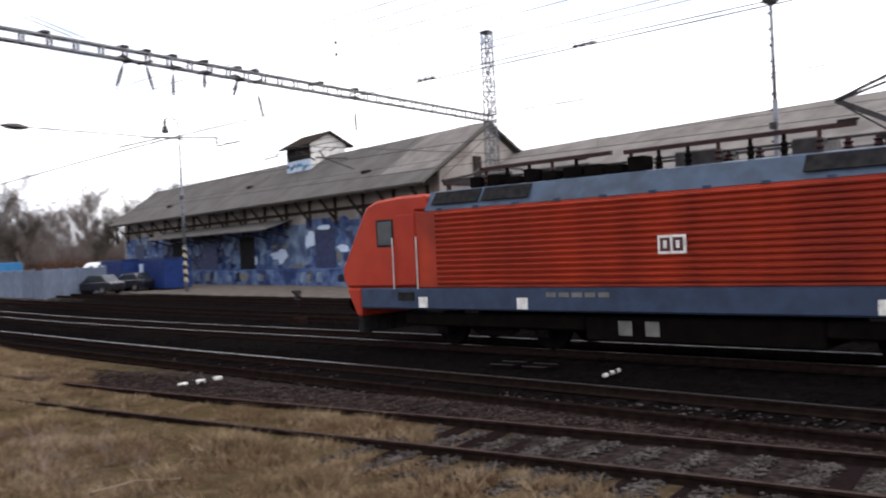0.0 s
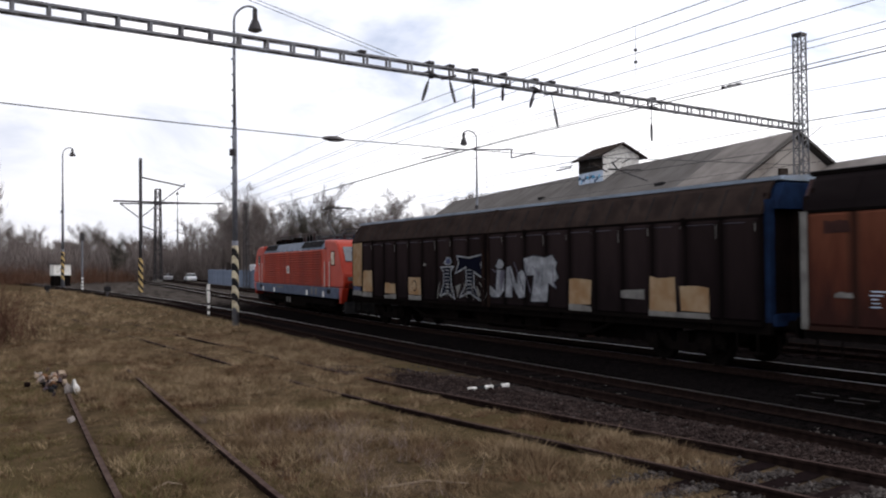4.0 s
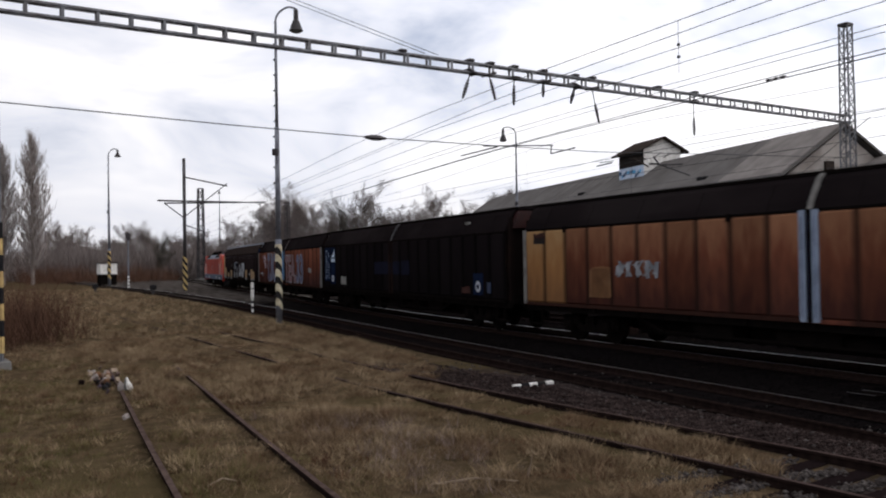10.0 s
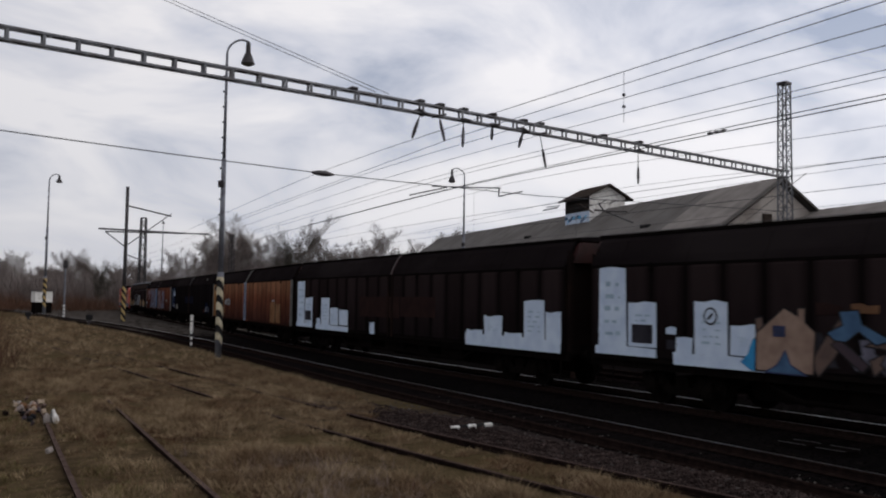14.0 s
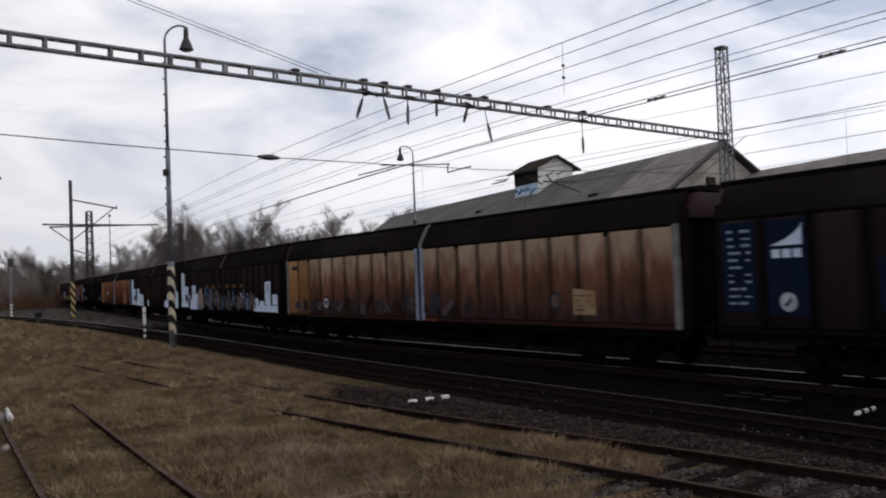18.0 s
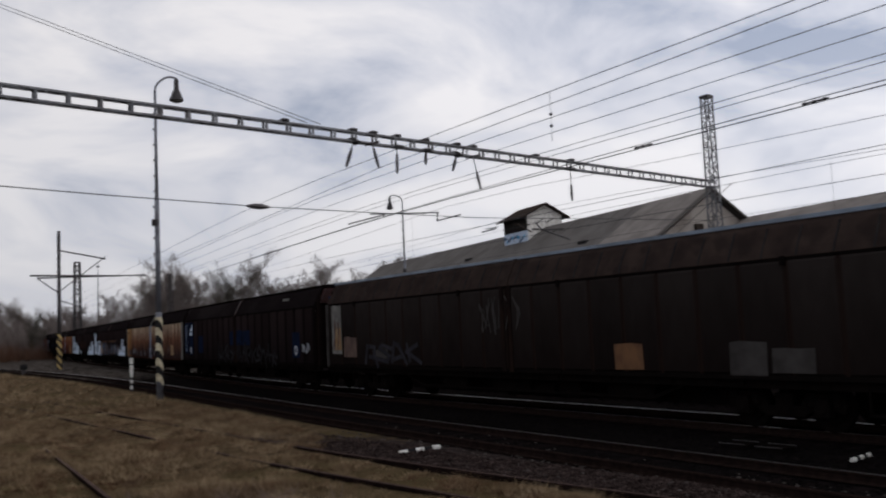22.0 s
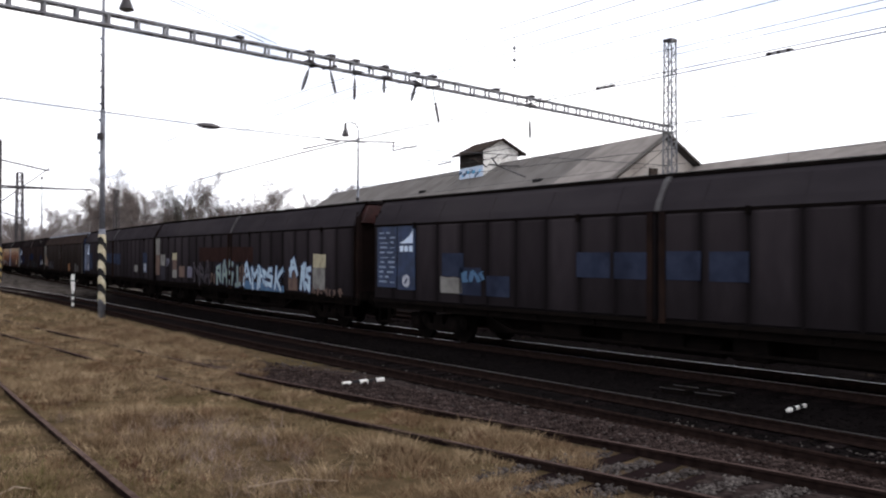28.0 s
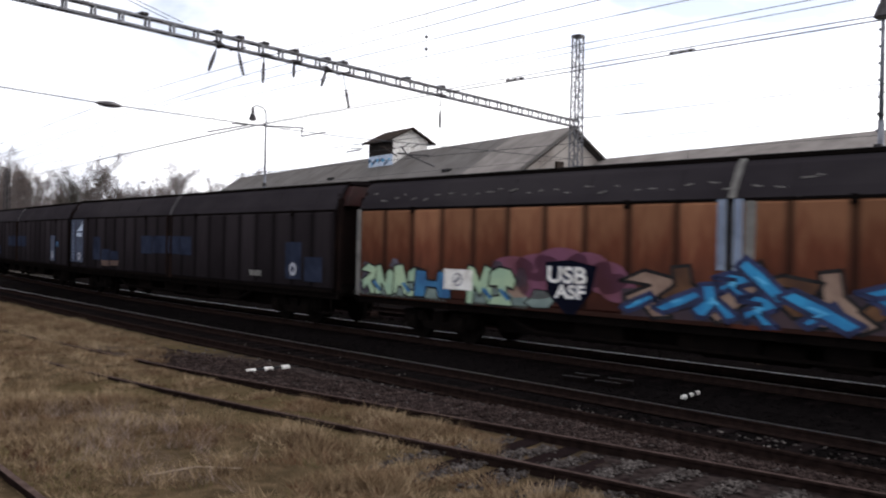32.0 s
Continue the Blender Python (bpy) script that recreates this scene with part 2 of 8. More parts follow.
WHITE = mat("chalky_white_paint", (0.78, 0.77, 0.74), 0.75, second=(0.6, 0.58, 0.54), scale=7, spots=(0.35, 0.31, 0.27), spot_scale=5, spot_amount=0.4)
GLASS = mat("dark_window_glass", (0.03, 0.035, 0.04), 0.08)
BEIGE_BLIND = mat("beige_blind_behind_glass", (0.42, 0.34, 0.25), 0.3)
CHROME = mat("bare_metal_handrail", (0.55, 0.53, 0.5), 0.35, 0.8)
RED = mat("signal_red_loco_paint", (0.36, 0.036, 0.0115), 0.55, second=(0.2376, 0.02448, 0.01008), scale=1.2, spots=(0.1069, 0.01146, 0.007639), spot_scale=0.5, spot_amount=0.55, bump=0.04)
CAB_RED = mat("bright_red_cab_paint", (0.36, 0.033, 0.0115), 0.5, second=(0.29, 0.021, 0.0085), scale=1.0)
ROOF_BLUE = mat("grey_blue_roof_paint", (0.05804, 0.08707, 0.1354), 0.5, second=(0.04352, 0.06287, 0.09675), scale=2.5, spots=(0.02418, 0.02902, 0.03868), spot_scale=1.5, spot_amount=0.5)
SKIRT_BLUE = mat("dark_grey_blue_skirt", (0.034, 0.052, 0.096), 0.6, second=(0.025, 0.036, 0.066), scale=3)
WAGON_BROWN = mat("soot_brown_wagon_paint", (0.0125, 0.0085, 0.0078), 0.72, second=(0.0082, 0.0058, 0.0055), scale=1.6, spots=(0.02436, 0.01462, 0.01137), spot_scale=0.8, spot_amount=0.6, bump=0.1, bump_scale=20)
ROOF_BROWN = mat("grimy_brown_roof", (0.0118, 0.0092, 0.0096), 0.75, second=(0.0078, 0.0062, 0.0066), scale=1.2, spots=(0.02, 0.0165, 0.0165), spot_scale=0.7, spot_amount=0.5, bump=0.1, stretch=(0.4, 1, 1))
ROOF_PALE = mat("pale_blue_grey_roof_sheet", (0.20, 0.25, 0.32), 0.45, 0.2, second=(0.13, 0.16, 0.2), scale=1.5)
END_RED = mat("oxide_red_end_frame", (0.03088, 0.00715, 0.0065), 0.6, second=(0.01625, 0.0052, 0.0052), scale=3)
END_BLUE = mat("faded_blue_end_frame", (0.0135, 0.028, 0.068), 0.7, second=(0.0095, 0.0165, 0.038), scale=3)
# brake dust, taken down to near black to hold the shade under the floor
UNDER = mat("dust_and_shade_underframe", (0.0045, 0.0038, 0.0037), 0.85, second=(0.0078, 0.0061, 0.0054), scale=4)
PALE_PATCH = mat("pale_painted_patch", (0.27, 0.195, 0.12), 0.8, second=(0.22, 0.13, 0.066), scale=1.6, spots=(0.33, 0.26, 0.18), spot_scale=3, spot_amount=0.35)
GREY_PATCH = mat("grey_painted_patch", (0.1815, 0.176, 0.165), 0.8, second=(0.11, 0.1045, 0.099), scale=3)
ICE = mat("ice_blue_white_spray_paint", (0.527, 0.612, 0.7225), 0.6, second=(0.425, 0.51, 0.646), scale=2.5)
SILVER = mat("silver_spray_paint", (0.27, 0.285, 0.305), 0.55, 0.2, second=(0.12, 0.125, 0.14), scale=4, spots=(0.09, 0.095, 0.11), spot_scale=2.2, spot_amount=0.5)
NAVY = mat("navy_spray_paint", (0.025, 0.035, 0.10), 0.6, second=(0.015, 0.02, 0.05), scale=3)
CYAN = mat("cyan_spray_paint", (0.028, 0.256, 0.496), 0.55, second=(0.016, 0.136, 0.32), scale=2)
LOGO_BLUE = mat("faded_logo_blue", (0.01227, 0.0263, 0.07013), 0.6, second=(0.008763, 0.01578, 0.03856), scale=3)
FAINT_BLUE = mat("grimed_over_blue_paint", (0.0105, 0.0112, 0.021), 0.75, second=(0.008, 0.0085, 0.014), scale=2)
GRIMY_BLUE = mat("sooty_blue_overpaint", (0.0085, 0.0135, 0.034), 0.75, second=(0.0065, 0.0095, 0.02), scale=2)
DULL_RED = mat("sooty_red_overpaint", (0.0264, 0.0144, 0.0128), 0.75, second=(0.0176, 0.0108, 0.0104), scale=2)
BAND_BLUE = mat("flat_blue_overpaint", (0.027, 0.033, 0.055), 0.7, second=(0.018, 0.023, 0.04), scale=3, spots=(0.012, 0.014, 0.024), spot_scale=1.2, spot_amount=0.6)
MINT = mat("pale_green_spray_paint", (0.36, 0.47, 0.30), 0.6, second=(0.24, 0.36, 0.26), scale=2)
PINK = mat("mauve_spray_paint", (0.165, 0.068, 0.11), 0.75, second=(0.135, 0.055, 0.068), scale=1.5)
SAND = mat("sand_spray_paint", (0.27, 0.1875, 0.1425), 0.6, second=(0.1875, 0.12, 0.09), scale=3)
ROOF_TILE = mat("grey_fibre_cement_roof", (0.125, 0.117, 0.111), 0.9, second=(0.10, 0.092, 0.086), scale=0.7, spots=(0.15, 0.14, 0.132), spot_scale=0.3, spot_amount=0.45, bump=0.4, bump_scale=8)
ROOF_TILE_PALE = mat("pale_worn_roof_sheet", (0.22, 0.2, 0.185), 0.9, second=(0.15, 0.136, 0.126), scale=0.8, bump=0.3, bump_scale=8)
RENDERED = mat("dirty_rendered_wall", (0.36, 0.33, 0.30), 0.9, second=(0.22, 0.19, 0.17), scale=0.5, spots=(0.12, 0.10, 0.09), spot_scale=0.25, spot_amount=0.5, bump=0.2, bump_scale=6)
TIMBER_DARK = mat("dark_timber", (0.03, 0.023, 0.02), 0.85, second=(0.05, 0.04, 0.034), scale=6)
WALL_BLUE = mat("blue_sprayed_wall", (0.035, 0.062, 0.17), 0.8, second=(0.14, 0.19, 0.29), scale=1.3, spots=(0.022, 0.03, 0.08), spot_scale=0.55, spot_amount=0.85)
WALL_PALE = mat("pale_blue_sprayed_wall", (0.2, 0.26, 0.345), 0.85, second=(0.08, 0.11, 0.185), scale=1.1, spots=(0.05, 0.07, 0.13), spot_scale=0.5, spot_amount=0.8)
# sprayed wall with the awning's deep shade put into its colour
WALL_SHADED = mat("shaded_sprayed_wall", (0.02, 0.02, 0.035), 0.85, second=(0.06, 0.065, 0.10), scale=1.2, spots=(0.12, 0.14, 0.2), spot_scale=1.1, spot_amount=0.5)
CONTAINER_BLUE = mat("blue_container_steel", (0.012, 0.035, 0.16), 0.55, second=(0.01, 0.025, 0.10), scale=2)
FENCE_GREY = mat("blue_grey_concrete_fence", (0.19, 0.225, 0.29), 0.85, second=(0.13, 0.155, 0.21), scale=1.2, random_mix=0.4, bump=0.2)
TARP_BLUE = mat("bright_blue_tarpaulin", (0.035, 0.19, 0.40), 0.55, second=(0.03, 0.14, 0.30), scale=1)
CAR_WHITE = mat("white_car_paint", (0.75, 0.76, 0.78), 0.25)
CAR_SILVER = mat("silver_car_paint", (0.42, 0.44, 0.47), 0.3, 0.3)
CAR_BLACK = mat("black_car_paint", (0.02, 0.02, 0.025), 0.25)
# bark and twigs are lightened: distance haze is put into their colours
BARK = mat("winter_bark", (0.21, 0.178, 0.16), 0.95, second=(0.13, 0.108, 0.097), scale=6)
TWIG = mat("bare_twigs", (0.215, 0.182, 0.168), 0.95, second=(0.125, 0.104, 0.096), scale=2, island_mix=0.7)
DARK_TWIG = mat("dark_ivy_clad_twigs", (0.085, 0.078, 0.065), 0.95, second=(0.05, 0.047, 0.038), scale=2, island_mix=0.7)
# poplar twigs paler still, with more haze in the colour
POPLAR_TWIG = mat("hazed_poplar_twigs", (0.4, 0.36, 0.34), 0.95, second=(0.27, 0.235, 0.22), scale=2, island_mix=0.7)
RUSSET = mat("russet_undergrowth", (0.12, 0.066, 0.042), 0.95, second=(0.075, 0.042, 0.03), scale=2, island_mix=0.7)
STRAW = mat("dry_straw_grass", (0.365, 0.277, 0.175), 0.9, second=(0.145, 0.097, 0.057), scale=0.8, spots=(0.1, 0.062, 0.033), spot_scale=1.3, spot_amount=0.6, island_mix=0.55)
STRAW_BROWN = mat("brown_dead_grass", (0.165, 0.11, 0.064), 0.9, second=(0.065, 0.038, 0.024), scale=0.9, island_mix=0.6)
STRAW_GREEN = mat("dull_green_grass", (0.1, 0.1, 0.037), 0.9, second=(0.14, 0.105, 0.0525), scale=0.9, island_mix=0.6)
STRAW_RUSSET = mat("russet_dead_grass", (0.15, 0.074, 0.042), 0.9, second=(0.06, 0.03, 0.02), scale=0.9, island_mix=0.6)
WEED_GREY = mat("withered_grey_weed", (0.3, 0.235, 0.2), 0.9, second=(0.16, 0.115, 0.095), scale=0.9, island_mix=0.6)
PAPER = mat("crumpled_pale_litter", (0.27, 0.245, 0.225), 0.8, second=(0.224, 0.1792, 0.16), scale=9)
DRY_WOOD = mat("dry_grey_wood", (0.34, 0.27, 0.2), 0.9, second=(0.2, 0.15, 0.11), scale=9, stretch=(0.5, 3, 3))
ORANGE_PANEL = weathered("bleached_orange_panel", (0.225, 0.108, 0.06), (0.128, 0.046, 0.027), (0.052, 0.021, 0.016), 0.0, 2.25, reach=0.4)
OLD_ORANGE = weathered("rust_streaked_tan_panel", (0.34, 0.25, 0.18), (0.14, 0.066, 0.041), (0.036, 0.022, 0.021), 0.0, 2.25, reach=0.36)
RED_PANEL = weathered("dull_red_brown_panel", (0.15, 0.056, 0.034), (0.098, 0.034, 0.022), (0.042, 0.019, 0.016), 0.0, 2.25, reach=0.36)
HOOD_BROWN = mat("dusty_brown_hood", (0.0375, 0.027, 0.02325), 0.7, second=(0.0225, 0.0165, 0.015), scale=1.4, spots=(0.0165, 0.01275, 0.012), spot_scale=2.2, spot_amount=0.6, bump=0.1)
PLUM = mat("dark_plum_spray_paint", (0.03, 0.02, 0.03), 0.6, second=(0.05, 0.03, 0.035), scale=2)
DARK_RED = mat("dark_red_spray_paint", (0.10, 0.028, 0.03), 0.6, second=(0.06, 0.02, 0.025), scale=2)
SKY_PAINT = mat("sky_blue_spray_paint", (0.10, 0.42, 0.68), 0.6, second=(0.06, 0.28, 0.52), scale=2)
OCHRE_PATCH = mat("ochre_painted_patch", (0.19, 0.1, 0.05), 0.8, second=(0.125, 0.062, 0.033), scale=2.5, spots=(0.21, 0.13, 0.075), spot_scale=1.5, spot_amount=0.5)
RUST_TOP = mat("rusted_rail_head", (0.085, 0.06, 0.051), 0.8, second=(0.045, 0.03, 0.026), scale=7)
SOOT_GREY = mat("sooty_grey_spray_paint", (0.036, 0.034, 0.041), 0.7, second=(0.02, 0.0185, 0.023), scale=2)
PALE_LETTER = mat("dusty_ice_blue_paint", (0.36, 0.46, 0.55), 0.65, second=(0.25, 0.33, 0.42), scale=3)
LABEL_TEXT = mat("worn_pale_lettering", (0.22, 0.26, 0.34), 0.7, second=(0.14, 0.17, 0.23), scale=8)
TAN_BAND = mat("dull_orange_tan_band", (0.16, 0.085, 0.045), 0.8, second=(0.09, 0.048, 0.03), scale=2.2, spots=(0.05, 0.03, 0.025), spot_scale=1.2, spot_amount=0.6)
LILAC = mat("dim_lilac_spray_paint", (0.13, 0.125, 0.16), 0.65, second=(0.07, 0.066, 0.085), scale=2.2, spots=(0.03, 0.025, 0.03), spot_scale=1.6, spot_amount=0.6)
MARK_WHITE = mat("dusty_white_marking", (0.40, 0.41, 0.45), 0.75, second=(0.26, 0.27, 0.31), scale=6)
MUTED_TAN = mat("grimed_tan_spray_paint", (0.125, 0.087, 0.072), 0.7, second=(0.075, 0.052, 0.047), scale=2.5)
MUTED_BLUE = mat("grimed_sky_blue_spray_paint", (0.075, 0.14, 0.23), 0.65, second=(0.045, 0.085, 0.15), scale=2.5)
WORN_WHITE = mat("worn_white_spray_paint", (0.25, 0.255, 0.28), 0.7, second=(0.11, 0.1, 0.108), scale=2.5)
WORN_CYAN = mat("worn_cyan_spray_paint", (0.032, 0.15, 0.3), 0.6, second=(0.02, 0.085, 0.2), scale=2)
DIM_PATCH = mat("sooty_grey_patch", (0.056, 0.052, 0.05), 0.8, second=(0.033, 0.03, 0.029), scale=3)
DUSTY_CREAM = mat("dusty_cream_paint", (0.34, 0.31, 0.215), 0.75, second=(0.24, 0.215, 0.15), scale=4)
DIM_MINT = mat("dusty_mint_spray_paint", (0.2, 0.255, 0.235), 0.65, second=(0.12, 0.16, 0.155), scale=2.5)
WINDSCREEN = mat("sky_reflecting_windscreen", (0.13, 0.135, 0.145), 0.1, 0.35)
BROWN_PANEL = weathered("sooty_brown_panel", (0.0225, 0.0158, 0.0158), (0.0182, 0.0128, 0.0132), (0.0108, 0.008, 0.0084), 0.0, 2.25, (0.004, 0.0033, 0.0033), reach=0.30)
# lighter, bluer copy of the brown panel: veiling glare put into the colour
HAZED_PANEL = weathered("hazed_purple_brown_panel", (0.0295, 0.0248, 0.0272), (0.0238, 0.0198, 0.0222), (0.0152, 0.0128, 0.0142), 0.0, 2.25, (0.0075, 0.0064, 0.0068), reach=0.30)
# hood likewise lightened: glare and sky sheen are in the base colour
HAZED_HOOD = mat("hazed_grey_brown_hood", (0.029, 0.0255, 0.0285), 0.68, second=(0.0205, 0.018, 0.0205), scale=1.2, spots=(0.036, 0.032, 0.034), spot_scale=0.7, spot_amount=0.5, bump=0.1, stretch=(0.4, 1, 1))
STRAP_GREY = mat("dull_grey_roof_strap", (0.085, 0.082, 0.084), 0.7, second=(0.05, 0.047, 0.049), scale=4)
DARK_NAVY = mat("blue_black_spray_paint", (0.005, 0.0056, 0.011), 0.95, second=(0.006, 0.0065, 0.013), scale=3)
SOOT_PAINT = mat("soot_black_spray_paint", (0.007, 0.006, 0.0065), 0.75, second=(0.011, 0.0095, 0.01), scale=3)
GHOST_GREY = mat("washed_out_spray_paint", (0.0275, 0.0265, 0.0285), 0.75, second=(0.013, 0.0125, 0.0135), scale=1.4)
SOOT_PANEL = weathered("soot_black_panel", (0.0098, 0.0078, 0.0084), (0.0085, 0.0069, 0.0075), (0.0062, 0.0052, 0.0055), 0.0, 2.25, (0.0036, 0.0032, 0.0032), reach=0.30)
GREY_PANEL = weathered("grey_brown_panel", (0.0255, 0.021, 0.0197), (0.0178, 0.0142, 0.0132), (0.0118, 0.0088, 0.0082), 0.0, 2.25)
YELLOW_PANEL = weathered("ochre_panel", (0.32, 0.19, 0.09), (0.25, 0.125, 0.05), (0.17, 0.085, 0.038), 0.0, 2.25, reach=0.4)


def ground_material():
    """Dry grass near the camera, oily ballast with painted-in shade under the tracks, pale gravel towards the
    warehouse.
    """
    m = mat("yard_ground", (0.088, 0.061, 0.036), 0.95, second=(0.038, 0.028, 0.016), scale=5.0, spots=(0.06, 0.046, 0.022), spot_scale=0.22, spot_amount=0.7, bump=1.0, bump_scale=22)
    nt = m.node_tree
    n, ln = nt.nodes.new, nt.links.new
    bsdf = nt.nodes["Principled BSDF"]
    grass = bsdf.inputs["Base Color"].links[0].from_socket
    co = n("ShaderNodeTexCoord")
    attr = n("ShaderNodeAttribute")
    attr.attribute_name = "zone"
    zone = n("ShaderNodeSeparateXYZ")
    ln(attr.outputs["Vector"], zone.inputs[0])
    last = grass
    # Y is oily ballast, its colour lowered further to hold the track bed's shade
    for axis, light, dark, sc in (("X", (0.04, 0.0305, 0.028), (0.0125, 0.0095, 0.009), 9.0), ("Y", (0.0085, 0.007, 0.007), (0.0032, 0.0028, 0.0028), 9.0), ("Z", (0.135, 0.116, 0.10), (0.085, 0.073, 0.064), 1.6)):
        t = n("ShaderNodeTexNoise")
        t.inputs["Scale"].default_value, t.inputs["Detail"].default_value = sc, 6.0
        ln(co.outputs["Object"], t.inputs["Vector"])
        r = n("ShaderNodeValToRGB")
        r.color_ramp.elements[0].position, r.color_ramp.elements[0].color = 0.35, (*dark, 1)
        r.color_ramp.elements[1].position, r.color_ramp.elements[1].color = 0.66, (*light, 1)
        ln(t.outputs["Fac"], r.inputs[0])
        edge = n("ShaderNodeTexNoise")
        edge.inputs["Scale"].default_value, edge.inputs["Detail"].default_value = 1.7, 5.0
        ln(co.outputs["Object"], edge.inputs["Vector"])
        s = n("ShaderNodeMath")
        s.operation = "ADD"
        ln(zone.outputs[axis], s.inputs[0])
        ln(edge.outputs["Fac"], s.inputs[1])
        f = n("ShaderNodeMapRange")
        f.inputs["From Min"].default_value, f.inputs["From Max"].default_value = 0.85, 1.15
        ln(s.outputs[0], f.inputs["Value"])
        k = n("ShaderNodeMix")
        k.data_type = "RGBA"
        ln(f.outputs[0], k.inputs[0])
        ln(last, k.inputs[6])
        ln(r.outputs[0], k.inputs[7])
        last = k.outputs[2]
    ln(last, bsdf.inputs["Base Color"])
    return m


GROUND = ground_material()

# ---- mesh tools ----


class Build:
    """Collects boxes, bars, tubes and prisms for one mesh."""

    def __init__(self):
        self.v, self.f = [], []

    def add(self, verts, faces):
        k = len(self.v)
        self.v += [tuple(p) for p in verts]
        self.f += [tuple(i + k for i in f) for f in faces]
        return self

    def box(self, x0, y0, z0, x1, y1, z1):
        (x0, x1), (y0, y1), (z0, z1) = sorted((x0, x1)), sorted((y0, y1)), sorted((z0, z1))
        return self.add([(x, y, z) for z in (z0, z1) for y in (y0, y1) for x in (x0, x1)],
                        [(0, 2, 3, 1), (4, 5, 7, 6), (0, 1, 5, 4), (2, 6, 7, 3), (0, 4, 6, 2), (1, 3, 7, 5)])

    def tube(self, p, q, r, r2=None, sides=8, caps=True):
        p, q = Vector(p), Vector(q)
        r2 = r if r2 is None else r2
        turn = (q - p).to_track_quat("Z", "Y").to_matrix()
        ring = [Vector((math.cos(2 * math.pi * i / sides), math.sin(2 * math.pi * i / sides), 0)) for i in range(sides)]
        vs = [p + turn @ (c * r) for c in ring] + [q + turn @ (c * r2) for c in ring]
        fs = [(i, (i + 1) % sides, sides + (i + 1) % sides, sides + i) for i in range(sides)]
        if caps:
            fs += [tuple(range(sides - 1, -1, -1)), tuple(range(sides, 2 * sides))]
        return self.add(vs, fs)

    def bar(self, p, q, w, w2=None):
        """A square or flat bar from p to q."""
        p, q = Vector(p), Vector(q)
        w2 = w if w2 is None else w2
        turn = (q - p).to_track_quat("Z", "Y").to_matrix()
        c = [Vector((sx * w / 2, sy * w2 / 2, 0)) for sx, sy in ((-1, -1), (1, -1), (1, 1), (-1, 1))]
        vs = [p + turn @ k for k in c] + [q + turn @ k for k in c]
        return self.add(vs, [(3, 2, 1, 0), (4, 5, 6, 7), (0, 1, 5, 4), (1, 2, 6, 5), (2, 3, 7, 6), (3, 0, 4, 7)])

    def prism(self, outline, lo, hi, axis="y"):
        """An outline (counter-clockwise) pushed from lo to hi along an axis; the outline's pair is the other two axes in order."""
        put = {"x": lambda a, b, k: (k, a, b), "y": lambda a, b, k: (a, k, b), "z": lambda a, b, k: (a, b, k)}[axis]
        m = len(outline)
        vs = [put(a, b, lo) for a, b in outline] + [put(a, b, hi) for a, b in outline]
        fs = [tuple(range(m)), tuple(range(2 * m - 1, m - 1, -1))] + [(i, i + m, (i + 1) % m + m, (i + 1) % m) for i in range(m)]
        return self.add(vs, fs)

    def sweep(self, points, r, sides=8):
        """One bent tube through the points, which lie in an upright plane along x."""
        m = len(points)
        vs = []
        for i, p in enumerate(points):
            d = (Vector(points[min(i + 1, m - 1)]) - Vector(points[max(i - 1, 0)])).normalized()
            u, v = Vector((0, 1, 0)), d.cross(Vector((0, 1, 0)))
            vs += [Vector(p) + (u * math.cos(2 * math.pi * k / sides) + v * math.sin(2 * math.pi * k / sides)) * r for k in range(sides)]
        fs = [(j * sides + i, j * sides + (i + 1) % sides, (j + 1) * sides + (i + 1) % sides, (j + 1) * sides + i) for j in range(m - 1) for i in range(sides)]
        return self.add(vs, fs + [tuple(range(sides)), tuple(range((m - 1) * sides, m * sides))])

    def lathe(self, profile, base=(0, 0, 0), sides=12):
        """Rings of (radius, height) round a vertical axis."""
        bx, by, bz = base
        vs = [(bx + r * math.cos(2 * math.pi * i / sides), by + r * math.sin(2 * math.pi * i / sides), bz + z) for r, z in profile for i in range(sides)]
        fs = [(j * sides + i, j * sides + (i + 1) % sides, (j + 1) * sides + (i + 1) % sides, (j + 1) * sides + i) for j in range(len(profile) - 1) for i in range(sides)]
        fs += [tuple(range(sides - 1, -1, -1)), tuple(range((len(profile) - 1) * sides, len(profile) * sides))]
        return self.add(vs, fs)

    def mesh(self, name, material, bevel=0.0, smooth=False):
        me = bpy.data.meshes.new(name)
        me.from_pydata(self.v, [], self.f)
        bm = bmesh.new()
        bm.from_mesh(me)
        bmesh.ops.recalc_face_normals(bm, faces=bm.faces)
        if bevel:
            edges = [e for e in bm.edges if e.is_manifold and e.calc_face_angle(0) > 0.5]
            bmesh.ops.bevel(bm, geom=edges, offset=bevel, segments=1, profile=0.7, affect="EDGES", clamp_overlap=True)
        for f in bm.faces:
            f.smooth = smooth
        bm.to_mesh(me)
        bm.free()
        me.materials.append(material)
        return me

    def part(self, name, material, parent=None, label="", bevel=0.0, smooth=False, at=None):
        ob = new(name, self.mesh(name, material, bevel, smooth))
        if parent is not None:
            ob.parent = parent
        if at is not None:
            ob.matrix_basis = at
        return tagged(ob, label)


def thing(name, at, label, category, group="", kind=""):
    ob = new(name)
    ob.empty_display_size = 0.3
    ob.matrix_basis = at
    return tagged(ob, label, category, group, kind)


def place(name, me, parent, at, label=""):
    """One more object on a mesh that exists."""
    ob = new(name, me)
    ob.parent, ob.matrix_basis = parent, at
    return tagged(ob, label)


